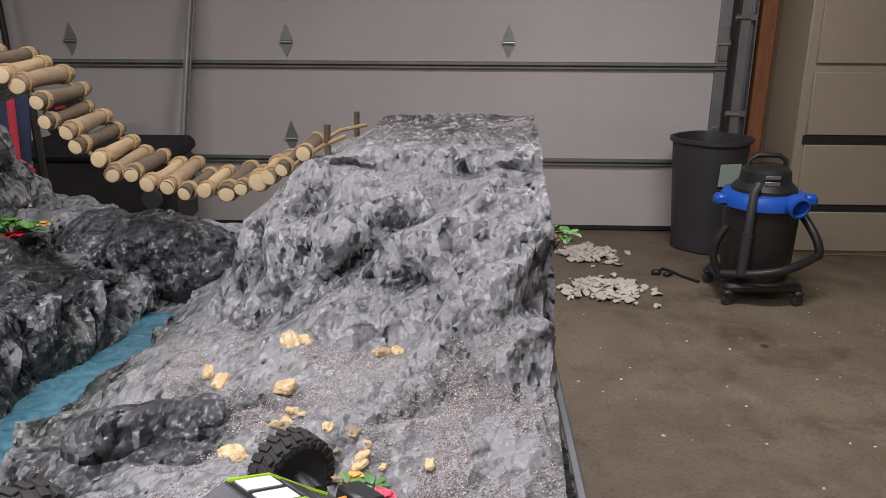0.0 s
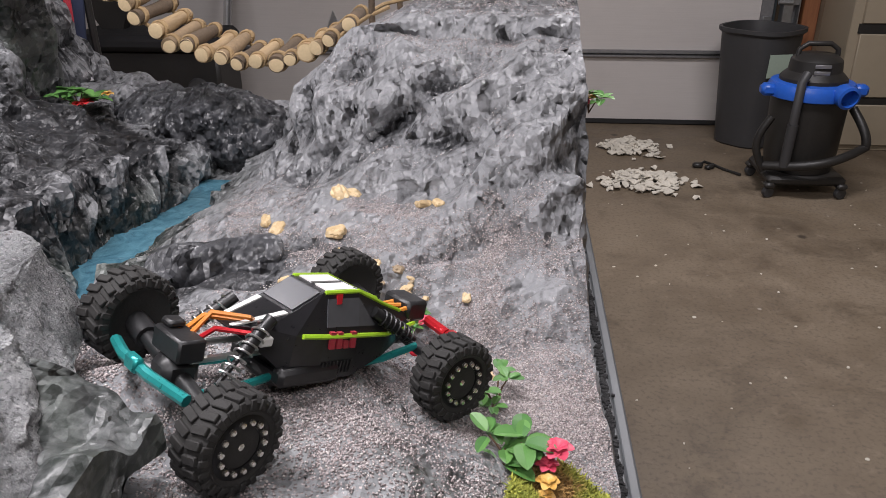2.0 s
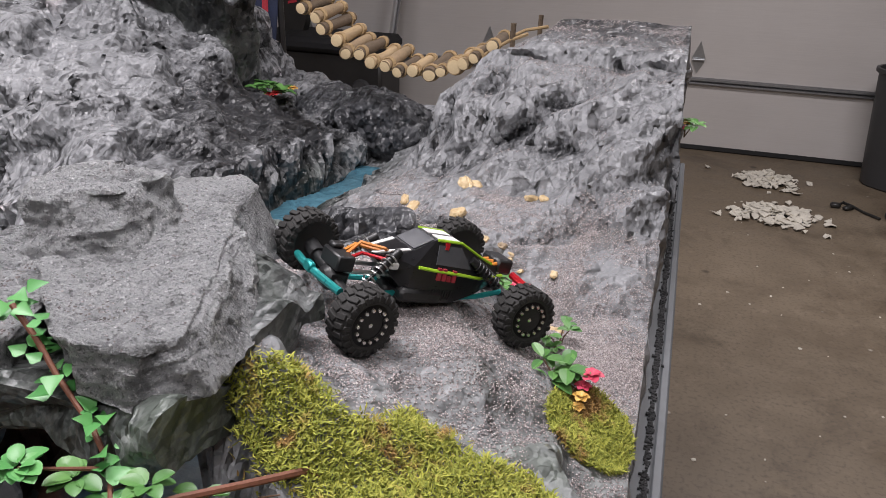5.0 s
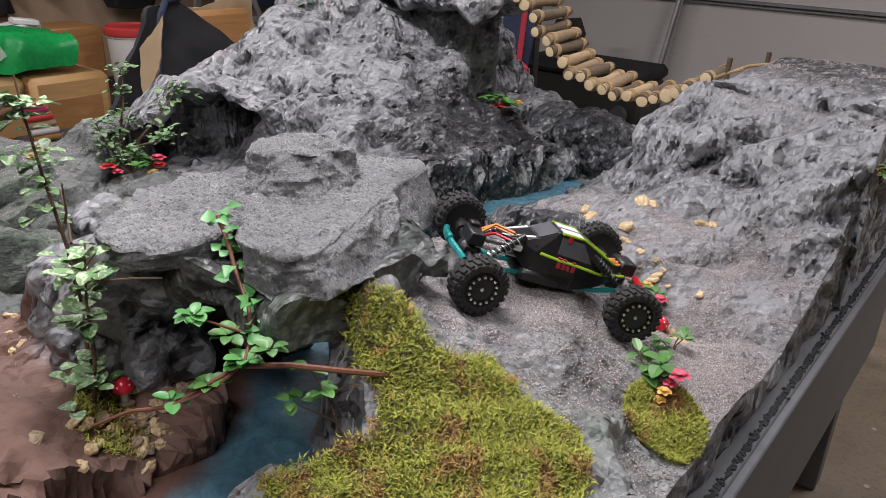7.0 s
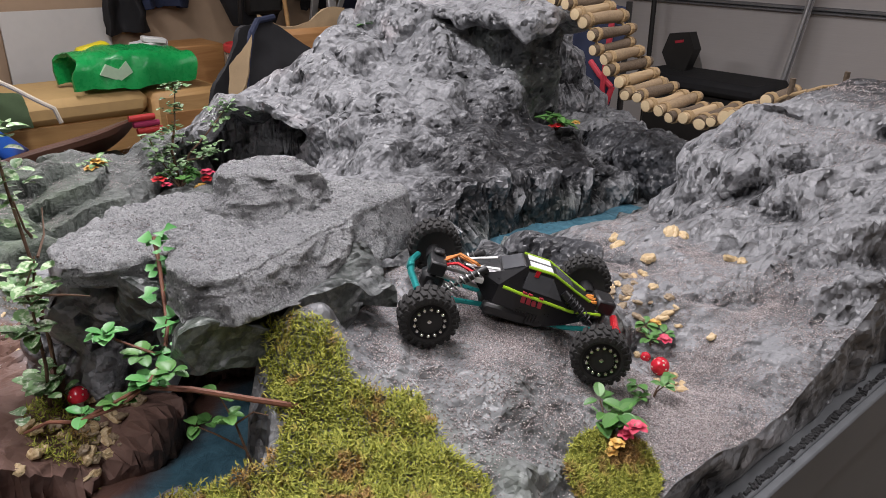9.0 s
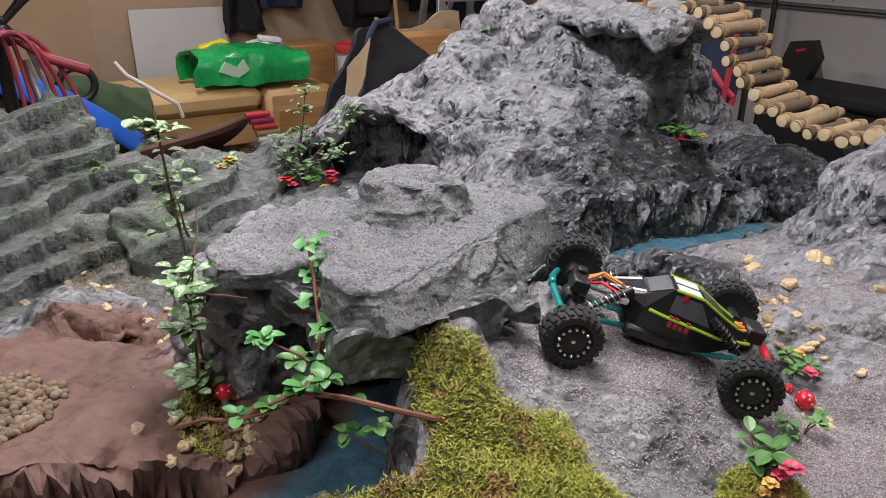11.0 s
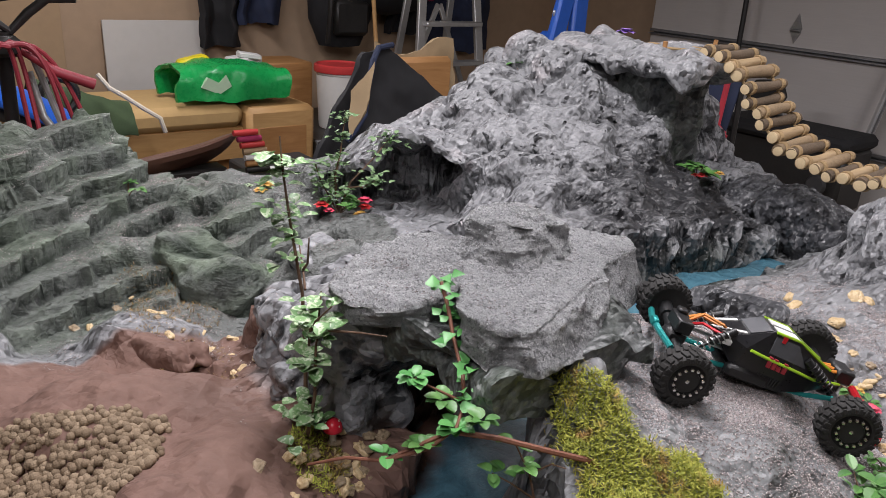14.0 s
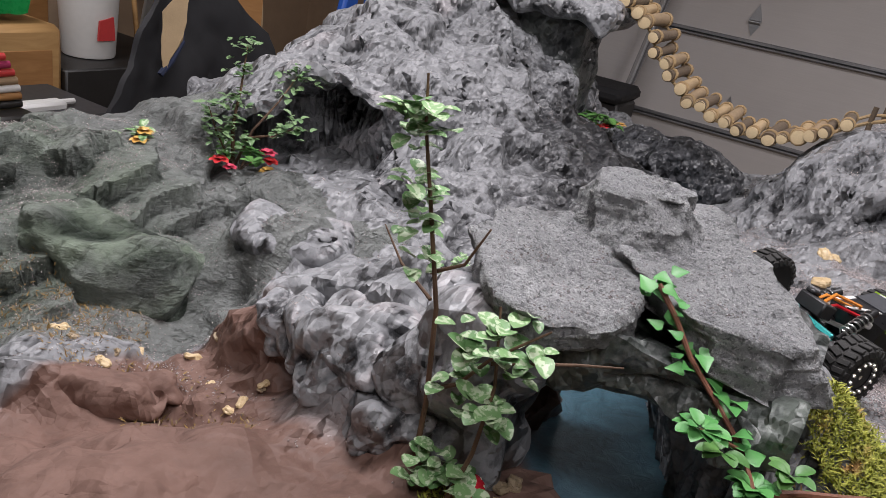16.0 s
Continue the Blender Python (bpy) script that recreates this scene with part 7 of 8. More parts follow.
def shop_vacuum():
    v = thing("shop_vacuum", "black wet-dry vacuum with a blue rim on a caster dolly", "vacuum cleaner", (1.415, 3.585, 0))
    part("drum", Mesh().lathe([(0.135, 0.10), (0.150, 0.11), (0.165, 0.20), (0.172, 0.46), (0.0, 0.46)], 36), BLACKPL, v)
    part("rim", Mesh().lathe([(0.172, 0.455), (0.192, 0.462), (0.196, 0.50), (0.182, 0.525), (0.150, 0.53), (0.0, 0.53)], 36), BLUEPL, v, "blue plastic rim")
    for s in (-1, 1):
        part("latch", Mesh().box((0.205 * s, -0.03, 0.49), (0.07, 0.06, 0.055), ch=0.014), BLUEPL, v, "blue latch")
    part("motor_head", Mesh().lathe([(0.150, 0.525), (0.148, 0.545), (0.118, 0.575), (0.112, 0.625), (0.085, 0.648), (0.0, 0.652)], 32), BLACKPL, v)
    part("inlet", Mesh().lathe([(0.040, 0.0), (0.052, 0.02), (0.052, 0.07), (0.040, 0.075), (0.036, 0.03), (0.0, 0.03)], 24, pose(0.075, -0.15, 0.505, 100, 0, 12)), BLUEPL, v, "blue inlet port")
    part("handle", Mesh().tube([(-0.09, 0, 0.61), (-0.085, 0, 0.67), (-0.05, 0, 0.695), (0.05, 0, 0.695), (0.085, 0, 0.67), (0.09, 0, 0.61)], 0.012, 10), BLACKPL, v)
    for k in range(2):
        part("badge", Mesh().box((-0.01 + 0.0 * k, -0.119, 0.612 - 0.03 * k), (0.07, 0.004, 0.018), ch=0.002), DULLSTEEL, v, "small pale label bars")
    part("hose", Mesh().tube(arc(lambda t: (0.20 + 0.05 * math.sin(t * 3.0), -0.02 - 0.10 * math.sin(t * 3.14), 0.40 - 0.30 * t) if t < 0.55 else (0.235 - 0.95 * (t - 0.55), -0.12 - 0.10 * math.sin((t - 0.55) * 7), 0.235 - 0.20 * (t - 0.55)), 26), 0.021, 10), BLACKPL, v)
    part("hose_loop", Mesh().tube(arc(lambda t: (-0.19 - 0.05 * math.sin(t * 3.14), -0.11, 0.12 + 0.26 * t), 12), 0.018, 10), BLACKPL, v)
    part("wand", Mesh().tube([(-0.12, -0.175, 0.16), (-0.115, -0.178, 0.36)], 0.024, 12).tube([(-0.115, -0.178, 0.36), (-0.105, -0.165, 0.55), (-0.08, -0.14, 0.585)], 0.020, 12), DARKPL, v, "scuffed grey-black wand")
    part("dolly", Mesh().box((0, 0, 0.085), (0.36, 0.34, 0.045), ch=0.015), BLACKPL, v)
    for sx in (-1, 1):
        for sy in (-1, 1):
            c = part("caster", Mesh().box((0.165 * sx, 0.155 * sy, 0.062), (0.05, 0.05, 0.03), ch=0.01), BLACKPL, v)
            part("caster_wheel", Mesh().lathe([(0.0, -0.014), (0.026, -0.012), (0.028, 0), (0.026, 0.012), (0.0, 0.014)], 16, pose(0.165 * sx, 0.155 * sy, 0.028, 90, 0, 20)), DARKPL, c)
    k = Mesh().tube([(1.02, 3.86, 0.008), (1.06, 3.92, 0.01), (1.10, 3.88, 0.008), (1.14, 3.80, 0.008), (1.20, 3.72, 0.01)], 0.007, 8).box((1.01, 3.845, 0.014), (0.05, 0.035, 0.026), ch=0.008).box((1.07, 3.83, 0.012), (0.06, 0.03, 0.02), pose(0, 0, 0, 0, 0, 40), ch=0.006)
    solid("power_cord", k, BLACKPL, "black power cord with a plug lying on concrete", "cord")


def scraps():
    rnd = random.Random(77)
    for (cx, cy, sx, sy, n) in ((0.70, 4.16, 0.15, 0.13, 150), (0.69, 3.58, 0.17, 0.13, 170)):
        t = thing("scrap_pile", "pile of torn off-white paper scraps on concrete", "paper scraps", (cx, cy, 0), "scrap piles")
        me = Mesh()
        for k in range(n):
            x, y = rnd.gauss(0, sx * 0.6), rnd.gauss(0, sy * 0.6)
            a = rnd.uniform(0, 6.28)
            r = rnd.uniform(0.014, 0.042)
            z = 0.006 + 0.035 * math.exp(-(x * x / sx ** 2 + y * y / sy ** 2) * 1.5) * rnd.uniform(0.2, 1)
            q = [(x + r * rnd.uniform(0.5, 1) * math.cos(a + i * 1.05), y + r * rnd.uniform(0.5, 1) * math.sin(a + i * 1.05), z + rnd.uniform(-0.004, 0.016)) for i in range(6)]
            me.add([(x, y, z + rnd.uniform(0.0, 0.014))] + q + [(p[0], p[1], p[2] - 0.004) for p in q], [(0, i + 1, (i + 1) % 6 + 1) for i in range(6)] + [(i + 1, i + 7, (i + 1) % 6 + 7, (i + 1) % 6 + 1) for i in range(6)])
        tagged(part("scrap_heap", me, SCRAP, t, smooth=False), kind="stuff")
    me = Mesh()
    for k in range(120):
        x, y, r = rnd.uniform(0.3, 2.2), rnd.uniform(0.6, 3.9), rnd.uniform(0.002, 0.009)
        me.lathe([(r, 0.0005), (r * 0.8, 0.002), (0.0, 0.0025)], 6, Matrix.Translation((x, y, 0)) @ pose(0, 0, 0, 0, 0, rnd.uniform(0, 90)) @ Matrix.Diagonal((1, rnd.uniform(0.5, 1), 1, 1)))
    solid("floor_crumbs", me, SCRAP, "scattered off-white crumbs on the concrete floor", "crumbs", kind="stuff")


def behind_bridge():
    b = thing("black_bench", "dark padded bench with a small wheel behind the course", "bench", (-2.0, 4.12, 0))
    part("seat", Mesh().box((0, 0, 0.60), (0.85, 0.42, 0.09), ch=0.03), BLACKFAB, b)
    part("base", Mesh().box((0.02, 0.02, 0.37), (0.78, 0.34, 0.38), ch=0.02), BLACKPL, b)
    for s in (-1, 1):
        part("leg", Mesh().box((0.28 * s, 0, 0.10), (0.06, 0.32, 0.20), ch=0.01), BLACKPL, b)
    part("wheel", Mesh().lathe([(0.0, -0.02), (0.05, -0.02), (0.062, 0.0), (0.05, 0.02), (0.0, 0.02)], 20, pose(0.30, -0.20, 0.36, 90, 0, 0)), DARKPL, b)
    part("head_rest", Mesh().prism([(-0.30, 0.64), (-0.18, 0.64), (-0.13, 0.78), (-0.18, 0.88), (-0.32, 0.86), (-0.36, 0.74)], "y", 0.0, 0.08), BLACKPL, b)
    part("badge", Mesh().box((-0.24, -0.003, 0.82), (0.06, 0.006, 0.016), pose(0, 0, 0, 0, -12, 0)), REDFAB, b, "small red badge")
    g = thing("camp_chair", "folded navy camp chair with red piping", "camp chair", (-1.42, 2.18, 0))
    part("back", Mesh().box((0, 0, 0.93), (0.26, 0.06, 0.52), pose(0, 0, 0, -8, 4, 0), ch=0.025), NAVY, g)
    part("seat", Mesh().box((0.02, -0.05, 0.55), (0.28, 0.10, 0.36), pose(0, 0, 0, 10, 0, 0), ch=0.03), NAVY, g)
    for x0, x1, z0, z1 in ((0.135, 0.115, 1.18, 0.68), (0.05, 0.16, 0.98, 0.90), (0.16, 0.09, 0.90, 0.66), (-0.10, -0.12, 1.18, 0.66)):
        part("piping", Mesh().tube([(x0, -0.055, z0), ((x0 + x1) / 2 + 0.008, -0.075, (z0 + z1) / 2), (x1, -0.06, z1)], 0.011, 8), REDFAB, g, "red piping")
    part("frame", Mesh().tube([(-0.15, 0.03, 0.02), (-0.14, 0.03, 1.2)], 0.012, 8).tube([(0.15, 0.03, 0.02), (0.14, 0.03, 1.2)], 0.012, 8), BLACKPL, g)
    solid("black_pole", Mesh().tube([(-2.70, 4.5, 0.0), (-2.73, 4.52, 1.2), (-2.78, 4.54, 2.3)], 0.018, 10), BLACKPL, "thin black pole standing by the garage door", "pole")


def left_wall():
    X = LEFT_X
    solid("white_board", Mesh().box((0, 0, 0), (0.02, 0.62, 0.50), pose(X + 0.06, 1.16, 0.72, 0, -4, 0), ch=0.002), BOARDWHITE, "off-white board leaning on the brown wall", "board")
    solid("cardboard_sheet", Mesh().box((0, 0, 0), (0.012, 0.66, 0.70), pose(X + 0.04, 0.30, 0.74, 0, -2, 0), ch=0.002), CARD, "plain brown cardboard sheet leaning on the wall", "cardboard")
    # wooden couch with a foam seat
    c = thing("wooden_couch", "pine box couch with a worn yellow seat pad", "couch", (-3.95, 0.75, 0))
    part("seat_pad", Mesh().box((0, -0.05, 0.565), (0.62, 1.15, 0.13), ch=0.04), FOAM, c)
    part("front_panel", Mesh().box((0.26, -0.05, 0.41), (0.05, 1.15, 0.18), ch=0.006), PINE, c)
    part("base", Mesh().box((-0.03, -0.05, 0.22), (0.5, 1.1, 0.40), ch=0.01), DARKPINE, c)
    a = part("arm_box", Mesh().box((0.03, 0.74, 0.40), (0.62, 0.42, 0.42), ch=0.03), PINE, c)
    part("inset_panel", Mesh().box((0.335, 0.74, 0.40), (0.016, 0.30, 0.20), ch=0.004), DARKPINE, a)
    # green sack
    s = thing("green_sack", "bright green plastic sack with a pale print on the couch", "sack", (-3.82, 1.24, 0.63))

    def sack(u, v):
        a = (u - 0.5) * 0.66
        w = math.sin(math.pi * min(1, max(0, v)))
        c = math.cos(v * math.pi)
        return (0.17 * math.copysign(abs(c) ** 0.45, c), a + 0.02 * math.sin(6 * v) + 0.05 * (0.5 - u) * w, 0.02 + 0.19 * w ** 0.5 * (0.84 + 0.16 * math.sin(3 * u + 0.3)))
    cloth("bag", "", GREENBAG, sack, s, 24, 18, 0.02, 4, 0.022)
    part("print", Mesh().prism([(-0.20, 0.10), (-0.16, 0.15), (-0.10, 0.12), (-0.06, 0.16), (-0.03, 0.10), (-0.10, 0.06)], "x", 0.14, 0.172), LOGOPALE, s, "pale printed mark")
    solid("yellow_pack", Mesh().box((-3.97, 1.12, 0.815), (0.10, 0.18, 0.06), pose(0, 0, 0, 12, 0, 0), ch=0.02), YELLOWPL, "yellow plastic pack behind the green sack", "pack")
    solid("loose_paper", Mesh().box((-4.1, 1.48, 0.80), (0.14, 0.18, 0.05), pose(0, 0, 0, 4, 0, 20), ch=0.008).box((-4.07, 1.50, 0.832), (0.10, 0.13, 0.03), pose(0, 0, 0, -8, 0, -10), ch=0.006), WHITEPL, "white and pale blue papers on the couch", "papers")
    solid("wooden_crate", Mesh().box((-4.30, 1.80, 0.60), (0.32, 0.34, 0.34), ch=0.008), DARKPINE, "brown wooden crate by the wall", "crate")
    solid("low_shelf", Mesh().box((-4.05, 2.15, 0.20), (0.9, 0.9, 0.40), ch=0.01), BLACKPL, "low dark shelf under the bucket", "shelf")
    # bucket
    b = thing("bucket", "white plastic bucket with a red lid", "bucket", (-3.88, 2.02, 0.405))
    part("pail", Mesh().lathe([(0.128, 0.0), (0.132, 0.01), (0.150, 0.33), (0.156, 0.335), (0.150, 0.36)], 32), BUCKETW, b)
    part("lid", Mesh().lathe([(0.162, 0.345), (0.166, 0.355), (0.164, 0.385), (0.150, 0.392), (0.140, 0.382), (0.0, 0.382)], 32), REDLID, b, "red plastic lid")
    part("label", Mesh().prism([(-0.05, 0.10), (0.05, 0.10), (0.04, 0.22), (-0.04, 0.20)], "x", 0.138, 0.150), REDLID, b, "red label patch")
    # hanging clothes
    for y, z0, wd, mat, lb in ((1.58, 0.80, 0.26, BLACKFAB, "black trousers hanging on the wall"), (1.86, 0.96, 0.30, NAVY, "dark navy jacket hanging on the wall"), (3.55, 0.75, 0.7, NAVY, "dark blue coat hanging on the wall"), (3.02, 0.90, 0.3, BLACKFAB, "black coat hanging on the wall")):
        cloth("hanging_clothes", lb, mat, lambda u, v, y=y, z0=z0, wd=wd: (X + 0.10 + 0.05 * math.cos(v * 9) + 0.04 * math.sin(3 * u), y + (v - 0.5) * wd * (0.9 + 0.15 * u), 1.95 + (z0 - 1.95) * u), None, 26, 18, 0.05, int(y * 7), 0.03, "clothes")
    solid("crimson_cloth", Mesh().box((X + 0.13, 3.17, 1.32), (0.25, 0.10, 0.36), ch=0.02), PINKCLOTH, "crimson cloth strip hanging among coats", "cloth")
    k = thing("backpack", "black backpack with a small orange tag hanging on the wall", "backpack", (X + 0.18, 2.42, 1.1))
    part("pack", Mesh().lathe([(0.0, -0.30), (0.16, -0.28), (0.24, -0.10), (0.25, 0.10), (0.20, 0.28), (0.0, 0.36)], 20, pose(0, 0, 0) @ Matrix.Diagonal((0.6, 1, 1, 1))), BLACKFAB, k)
    part("pocket", Mesh().box((0.15, 0.0, -0.08), (0.06, 0.28, 0.24), ch=0.03), BLACKPL, k)
    part("strap", Mesh().tube([(0.13, -0.15, 0.25), (0.20, -0.19, 0.0), (0.13, -0.17, -0.25)], 0.018, 8), BLACKPL, k)
    part("tag", Mesh().box((0.165, -0.12, 0.10), (0.01, 0.07, 0.03), ch=0.003), ORANGE, k, "orange tag")
    solid("duffel_bag", Mesh().lathe([(0.0, -0.3), (0.15, -0.28), (0.19, 0.0), (0.15, 0.28), (0.0, 0.3)], 18, pose(X + 0.22, 2.78, 1.22, 90, 0, 0)), BLACKFAB, "black duffel bag hanging by the backpack", "bag")
    # step ladder
    l = thing("step_ladder", "grey aluminium step ladder standing by the wall", "ladder", (-3.85, 2.78, 0))
    for s in (-1, 1):
        part("stile", Mesh().box((0.10, 0.25 * s, 0.85), (0.03, 0.06, 1.75), pose(0, 0, 0, 4 * s, -6, 0), ch=0.004), ALU, l)
        part("back_leg", Mesh().box((-0.22, 0.20 * s, 0.82), (0.025, 0.05, 1.7), pose(0, 0, 0, 3 * s, 10, 0), ch=0.004), ALU, l)
        part("brace", Mesh().box((-0.05, 0.14 * s, 0.86), (0.02, 0.035, 0.66), pose(0, 0, 0, 24 * s, 0, 0), ch=0.003), ALU, l)
    for z in (0.3, 0.55, 0.8, 1.05, 1.3):
        part("step", Mesh().box((0.12 - 0.1 * (z - 0.85), 0, z), (0.09, 0.46, 0.03), ch=0.004), ALU, l)
    solid("broom_handle", Mesh().tube([(-3.9, 2.36, 0.3), (-4.05, 2.30, 1.7)], 0.014, 10), PINE, "wooden broom handle leaning by the ladder", "broom")
    # blue folding chair
    f = thing("folding_chair", "bright blue plastic folding step behind the mountain", "step stool", (-2.62, 2.62, 0))
    for s in (-1, 1):
        part("leg", Mesh().box((0.0, 0.13 * s, 0.68), (0.05, 0.11, 1.37), pose(0, 0, 0, 7 * s, 5, 0), ch=0.015), BLUEPL, f)
    part("tread", Mesh().box((0, 0, 1.10), (0.12, 0.22, 0.05), ch=0.015), BLUEPL, f)
    part("tread", Mesh().box((0.02, 0, 1.32), (0.10, 0.18, 0.05), ch=0.015), BLUEPL, f)
    for s in (-1, 1):
        part("rivet", Mesh().lathe([(0.0, 0.012), (0.022, 0.01), (0.026, 0.0)], 12, pose(0.045, 0.10 * s, 1.22, 0, 90, 0)), ALU, f)
    # jacket over a chair
    j = thing("draped_jacket", "black quilted jacket with tan canvas side over a chair", "jacket", (0, 0, 0))
    cloth("quilted_side", "black quilted lining", BLACKFAB, lambda u, v: (-2.18 + 0.14 * u - 0.05 * math.sin(v * 3.14), 1.10 - 0.36 * u * (1 - v) + (0.46 + 0.10 * u) * v, 1.085 + 0.03 * math.sin(v * 5) - 0.50 * u - 0.26 * max(0, v - 0.30) ** 1.1 * (1 - 0.5 * u)), j, 28, 24, 0.02, 5, 0.018)
    cloth("canvas_flap", "tan canvas outer side", TANFAB, lambda u, v: (-2.10 + 0.06 * u, 1.105 - 0.10 * v - 0.07 * u + 0.03 * u * v, 1.075 - 0.10 * v - 0.17 * u), j, 16, 12, 0.014, 6, 0.008)
    cloth("canvas_back", "tan canvas outer side", TANFAB, lambda u, v: (-2.34 - 0.06 * v, 1.27 + 0.44 * v + 0.03 * u, 1.115 - 0.05 * v ** 2 - 0.34 * u - 0.05 * math.sin(v * 5)), j, 18, 16, 0.015, 7, 0.014)
    part("collar", Mesh().tube([(-2.06, 1.04, 0.90), (-2.09, 1.07, 0.98), (-2.12, 1.11, 1.08), (-2.18, 1.17, 1.115), (-2.22, 1.26, 1.12)], 0.012, 8), NAVY, j, "navy trim")
    part("hem", Mesh().tube([(-2.04, 0.955, 0.805), (-2.04, 0.99, 0.84), (-2.05, 1.04, 0.90)], 0.010, 8), NAVY, j, "navy trim")
    ch = thing("chair", "dark wooden chair under the draped jacket", "chair", (-2.11, 1.40, 0))
    part("backrest", Mesh().box((-0.19, 0, 0.78), (0.05, 0.44, 0.56), ch=0.02), DARKPINE, ch)
    part("seat", Mesh().box((0, 0, 0.46), (0.44, 0.44, 0.05), ch=0.01), DARKPINE, ch)
    for y in (-0.18, 0.18):
        part("leg", Mesh().box((-0.19, y, 0.25), (0.045, 0.045, 0.50), ch=0.006), DARKPINE, ch)
        part("leg", Mesh().box((0.19, y, 0.22), (0.045, 0.045, 0.44), ch=0.006), DARKPINE, ch)
    # saddle pad, striped stack, tool tray
    pad = Mesh().lathe([(0.0, -0.022), (0.85, -0.020), (1.0, -0.004), (1.0, 0.006), (0.86, 0.024), (0.0, 0.030)], 36, Matrix.Diagonal((0.13, 0.36, 1, 1)))
    pad.v = [(x, y, z + 0.55 * y * y * (1 if y > 0 else 0.3)) for x, y, z in pad.v]
    solid("saddle_pad", pad, LEATHER, "curved brown leather saddle pad on a dark stand", "saddle", m=pose(-3.05, 0.66, 0.50, 8, -38, 0))
    solid("pad_stand", Mesh().box((-3.08, 0.66, 0.235), (0.12, 0.5, 0.47), ch=0.01), BLACKPL, "low dark stand under the leather pad", "stand")
    t = thing("striped_stack", "curved stack of red, white and dark rolls beside the couch", "rolls", (-2.98, 1.02, 0))
    part("stand", Mesh().box((0, 0, 0.22), (0.20, 0.18, 0.44), ch=0.01), BLACKPL, t)
    for i, mat in enumerate((BLACKPL, DARKPINE, WHITEPL, CARD, REDLID, PINKCLOTH, REDLID)):
        y = 0.02 - 0.0016 * i * i
        part("roll", Mesh().tube([(0.0, y - 0.058, 0.457 + 0.030 * i), (0.0, y, 0.457 + 0.030 * i), (0.0, y + 0.058, 0.457 + 0.030 * i)], [0.0140, 0.0155, 0.0140], 12), mat, t)
    solid("tool_tray", Mesh().box((-3.2, 1.30, 0.34), (0.5, 0.42, 0.10), ch=0.01), DARKPL, "grey tool tray with clutter beside the couch", "tray")
    solid("white_tool", Mesh().box((-3.1, 1.25, 0.40), (0.08, 0.20, 0.04), ch=0.012).tube([(-3.1, 1.1, 0.41), (-3.1, 1.4, 0.41)], 0.012, 8), WHITEPL, "white plastic hand tool on the tray", "tool")


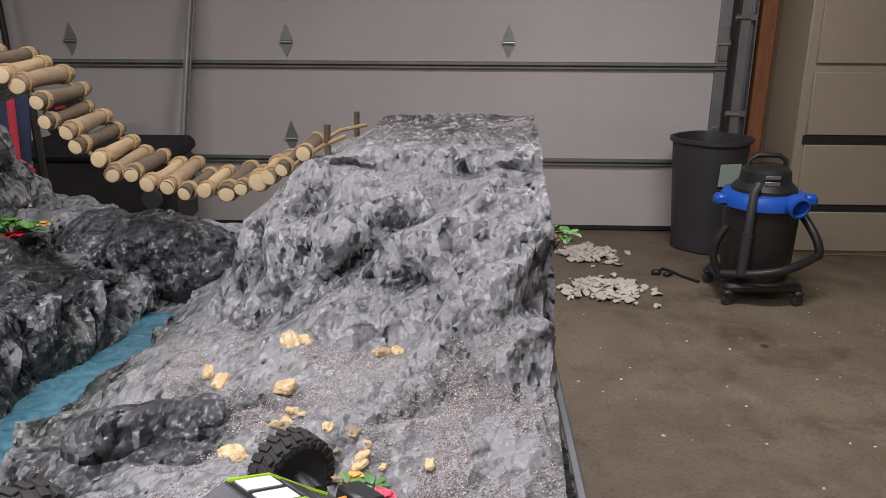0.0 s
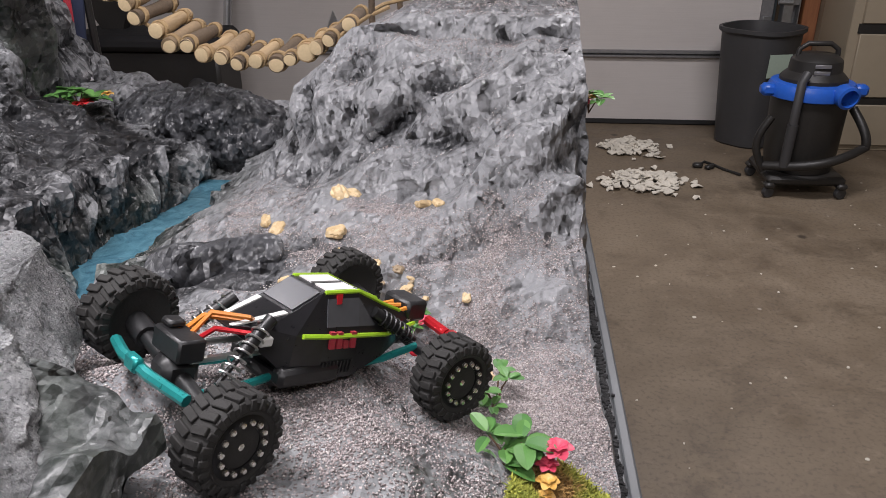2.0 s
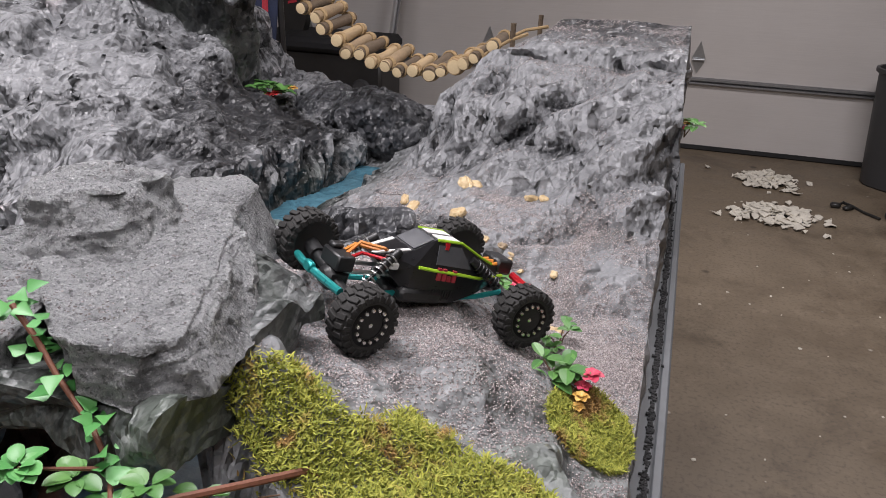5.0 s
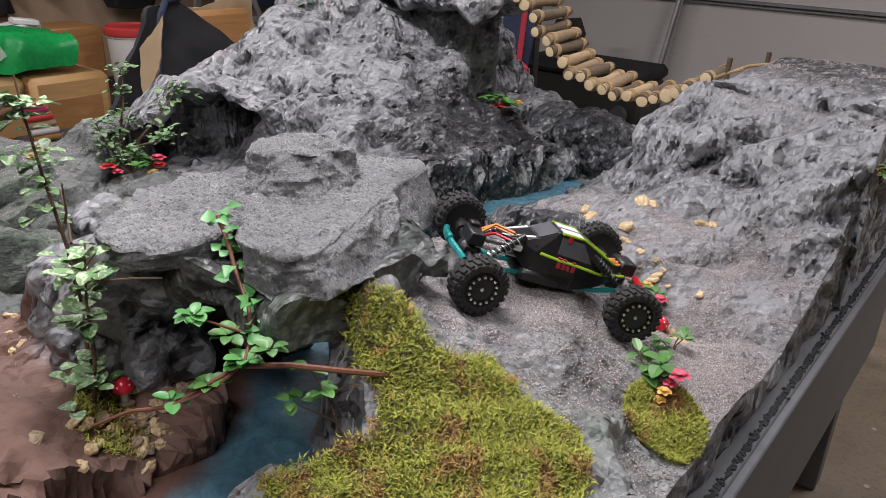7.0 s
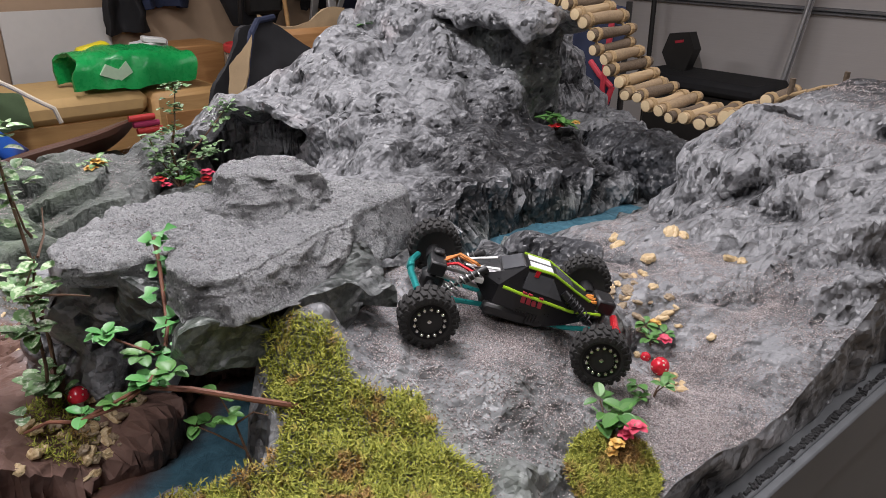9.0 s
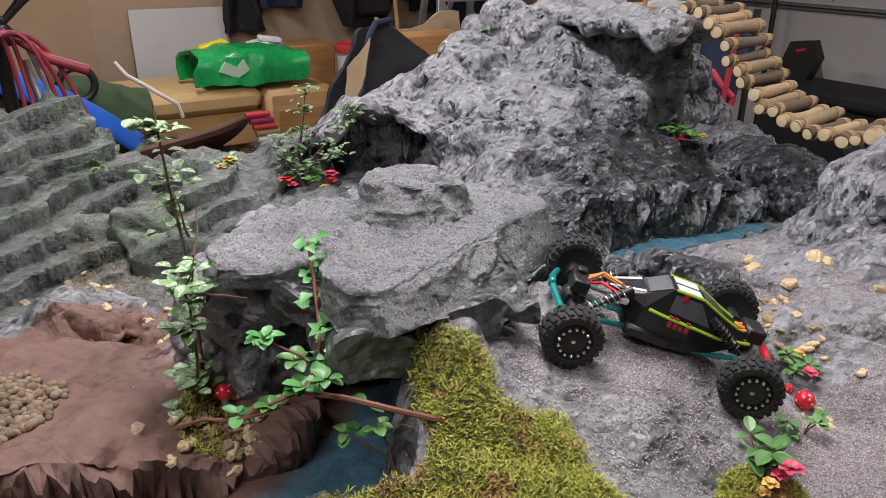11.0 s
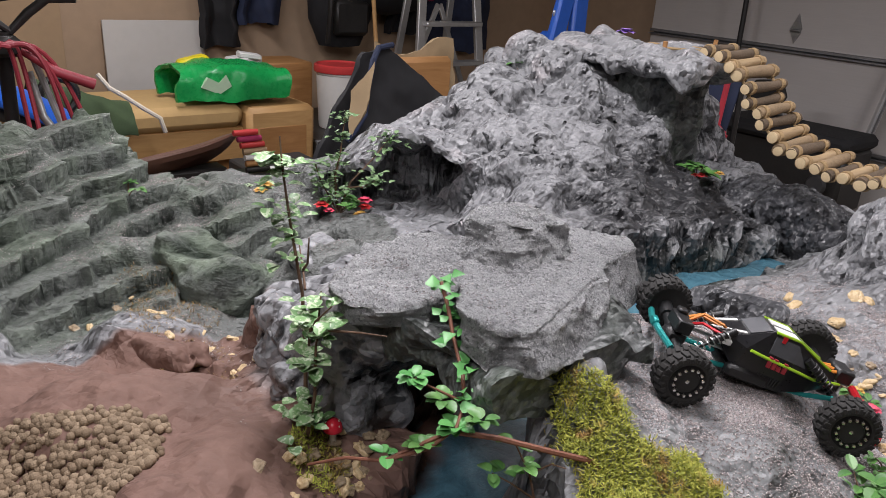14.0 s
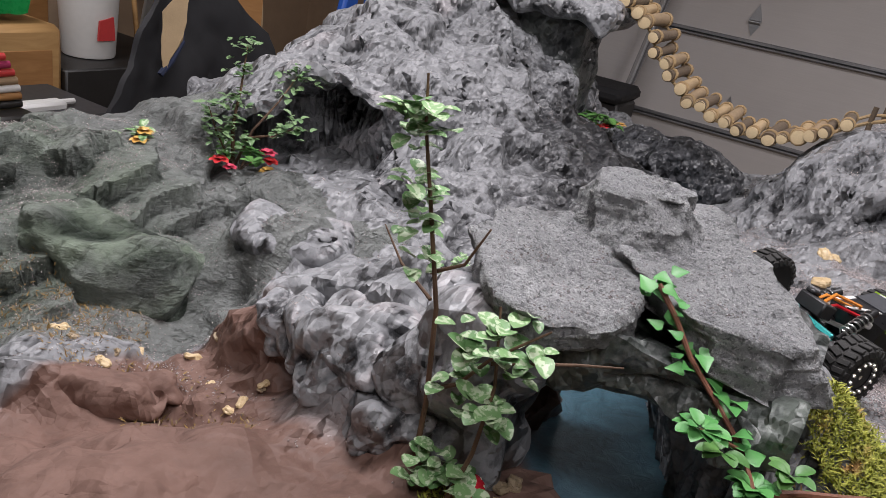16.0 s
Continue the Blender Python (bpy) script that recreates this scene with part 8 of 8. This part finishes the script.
def bike_corner():
    b = thing("bicycle_front", "bicycle handlebar hung with red cables above a blue fender", "bicycle", (-2.25, -0.05, 0))
    part("handlebar", Mesh().tube([(0.06, 0.17, 1.27), (0.03, 0.10, 1.265), (0.0, 0.05, 1.22), (0.0, 0.0, 1.17), (0.0, -0.05, 1.21), (0.03, -0.03, 1.265), (0.08, 0.05, 1.285)], 0.014, 10), BLACKPL, b)
    part("stem", Mesh().tube([(0.0, -0.02, 1.17), (-0.02, -0.02, 1.05), (-0.03, -0.02, 0.80)], 0.020, 10).box((0.0, -0.02, 1.13), (0.07, 0.08, 0.06), ch=0.012), BLACKPL, b)
    part("lever", Mesh().tube([(0.02, 0.02, 1.12), (0.05, 0.10, 1.06), (0.06, 0.20, 1.02)], [0.012, 0.015, 0.017], 10), REDHOSE, b, "dark red grip")
    part("fork", Mesh().tube([(-0.03, 0.04, 1.05), (0.0, 0.06, 0.92), (0.02, 0.10, 0.85)], 0.012, 10).tube([(0.0, 0.05, 1.10), (0.02, 0.09, 0.95), (0.03, 0.12, 0.84)], 0.010, 8), ALU, b, "bright metal fork")
    rnd = random.Random(6)
    for k in range(17):
        x0 = rnd.uniform(-0.04, 0.06)
        y0 = -0.04 + rnd.uniform(-0.03, 0.03)
        y1 = rnd.choice((-0.28, -0.20, -0.14, 0.04, 0.08, 0.14, -0.24, 0.10, -0.18, -0.10, 0.18)) + rnd.uniform(-0.03, 0.03)
        part("cable", Mesh().tube(arc(lambda t: (0.05 + x0 + 0.03 * math.sin(3 * t + k), y0 + (y1 - y0) * t ** 0.7, 1.14 + 0.05 * math.sin(t * 3.1) - 0.36 * t ** 1.6), 12), 0.0068, 7), REDHOSE, b, "dark red cable")
    part("mirror", Mesh().lathe([(0.0, 0.0), (0.06, 0.0), (0.065, 0.01), (0.0, 0.02)], 20, pose(0.02, -0.12, 1.02, 0, 80, 0)), ALU, b)
    f = Mesh()
    pts = arc(lambda t: (-2.75 - 0.55 * t, -0.42 + 0.98 * t, 0.93 - 0.50 * t * t - 0.03 * t), 18)
    for i, p in enumerate(pts):
        for k in range(9):
            a = (k / 8 - 0.5) * 2.2
            f.v.append((p[0] + 0.16 * math.sin(a), p[1] - 0.05 * math.sin(a), p[2] + 0.11 * math.cos(a) - 0.02))
    for i in range(len(pts) - 1):
        for k in range(8):
            a = i * 9 + k
            f.f.append((a, a + 1, a + 10, a + 9))
    ob = part("fender", f, BLUEPL, b, "glossy blue fender", m=b.matrix_basis.inverted())
    md = ob.modifiers.new("thick", "SOLIDIFY")
    md.thickness = 0.012
    part("wheel_rim", Mesh().tube([(p[0] + 0.03, p[1], p[2] - 0.03) for p in pts], 0.03, 10), DARKPL, b, m=b.matrix_basis.inverted())
    part("post", Mesh().tube([(-0.05, -0.02, 0.0), (-0.03, -0.02, 0.82)], 0.03, 10), BLACKPL, b)
    g = thing("green_bag", "dark green cloth bag with a rope and a black ring", "bag", (-3.55, 0.42, 0.55))
    cloth("cloth_body", "", OLIVE, lambda u, v: (0.12 * math.cos(v * 3.14), (u - 0.5) * 0.44, 0.28 * math.sin(v * 3.14) * (1 - 0.5 * u)), g, 18, 14, 0.02, 3, 0.02)
    part("ring", Mesh().tube(arc(lambda t: (0.14, -0.12 + 0.075 * math.cos(6.284 * t), 0.22 + 0.075 * math.sin(6.284 * t)), 22), 0.018, 8), BLACKPL, g, "black rubber ring")
    part("rope", Mesh().tube([(0.10, 0.06, 0.30), (0.13, 0.10, 0.24), (0.15, 0.16, 0.20), (0.18, 0.24, 0.14), (0.20, 0.30, 0.10), (0.20, 0.32, 0.03)], 0.011, 8), CREAM, g, "pale rope")


def ledge_pegs():
    for x, y, z in ((-1.134, 1.286, 1.262), (-0.982, 1.287, 1.280), (-0.979, 1.515, 1.282)):
        solid("wooden_peg", Mesh().tube([(x, y, z - 0.05), (x, y, z)], 0.0065, 10), DARKPINE, "short orange-brown wooden peg in the top ledge", "peg", "ledge pegs")
    for y in (1.325, 1.44):
        solid("jute_rope", Mesh().tube([(-1.13, y - 0.03, 1.256), (-1.05, y - 0.01, 1.258), (-0.98, y, 1.260), (-0.90, y + 0.005, 1.264), (-0.872, y + 0.005, 1.262)], 0.0042, 7), ROPE, "jute rope tied from the pegs to the log bridge", "rope", "bridge ropes")


def table_edge_gravel():
    rnd = random.Random(5)
    c, f = cube_sphere(1)
    me = Mesh()
    for k in range(2600):
        r = rnd.uniform(0.0010, 0.0024)
        x, y = rnd.gauss(0.155, 0.0022), rnd.uniform(FRONT_Y + 0.02, 1.6)
        me.add(c * np.array((r, r * rnd.uniform(0.6, 1), r * 0.8)) + np.array((x, y, BOARD_Z + r * 0.6)), f)
    solid("edge_gravel", me, GRAVELDARK, "dark fine gravel along the table edge", "gravel", kind="stuff", smooth=False)


cabinet()
trash_can()
shop_vacuum()
scraps()
behind_bridge()
left_wall()
bike_corner()
ledge_pegs()
table_edge_gravel()
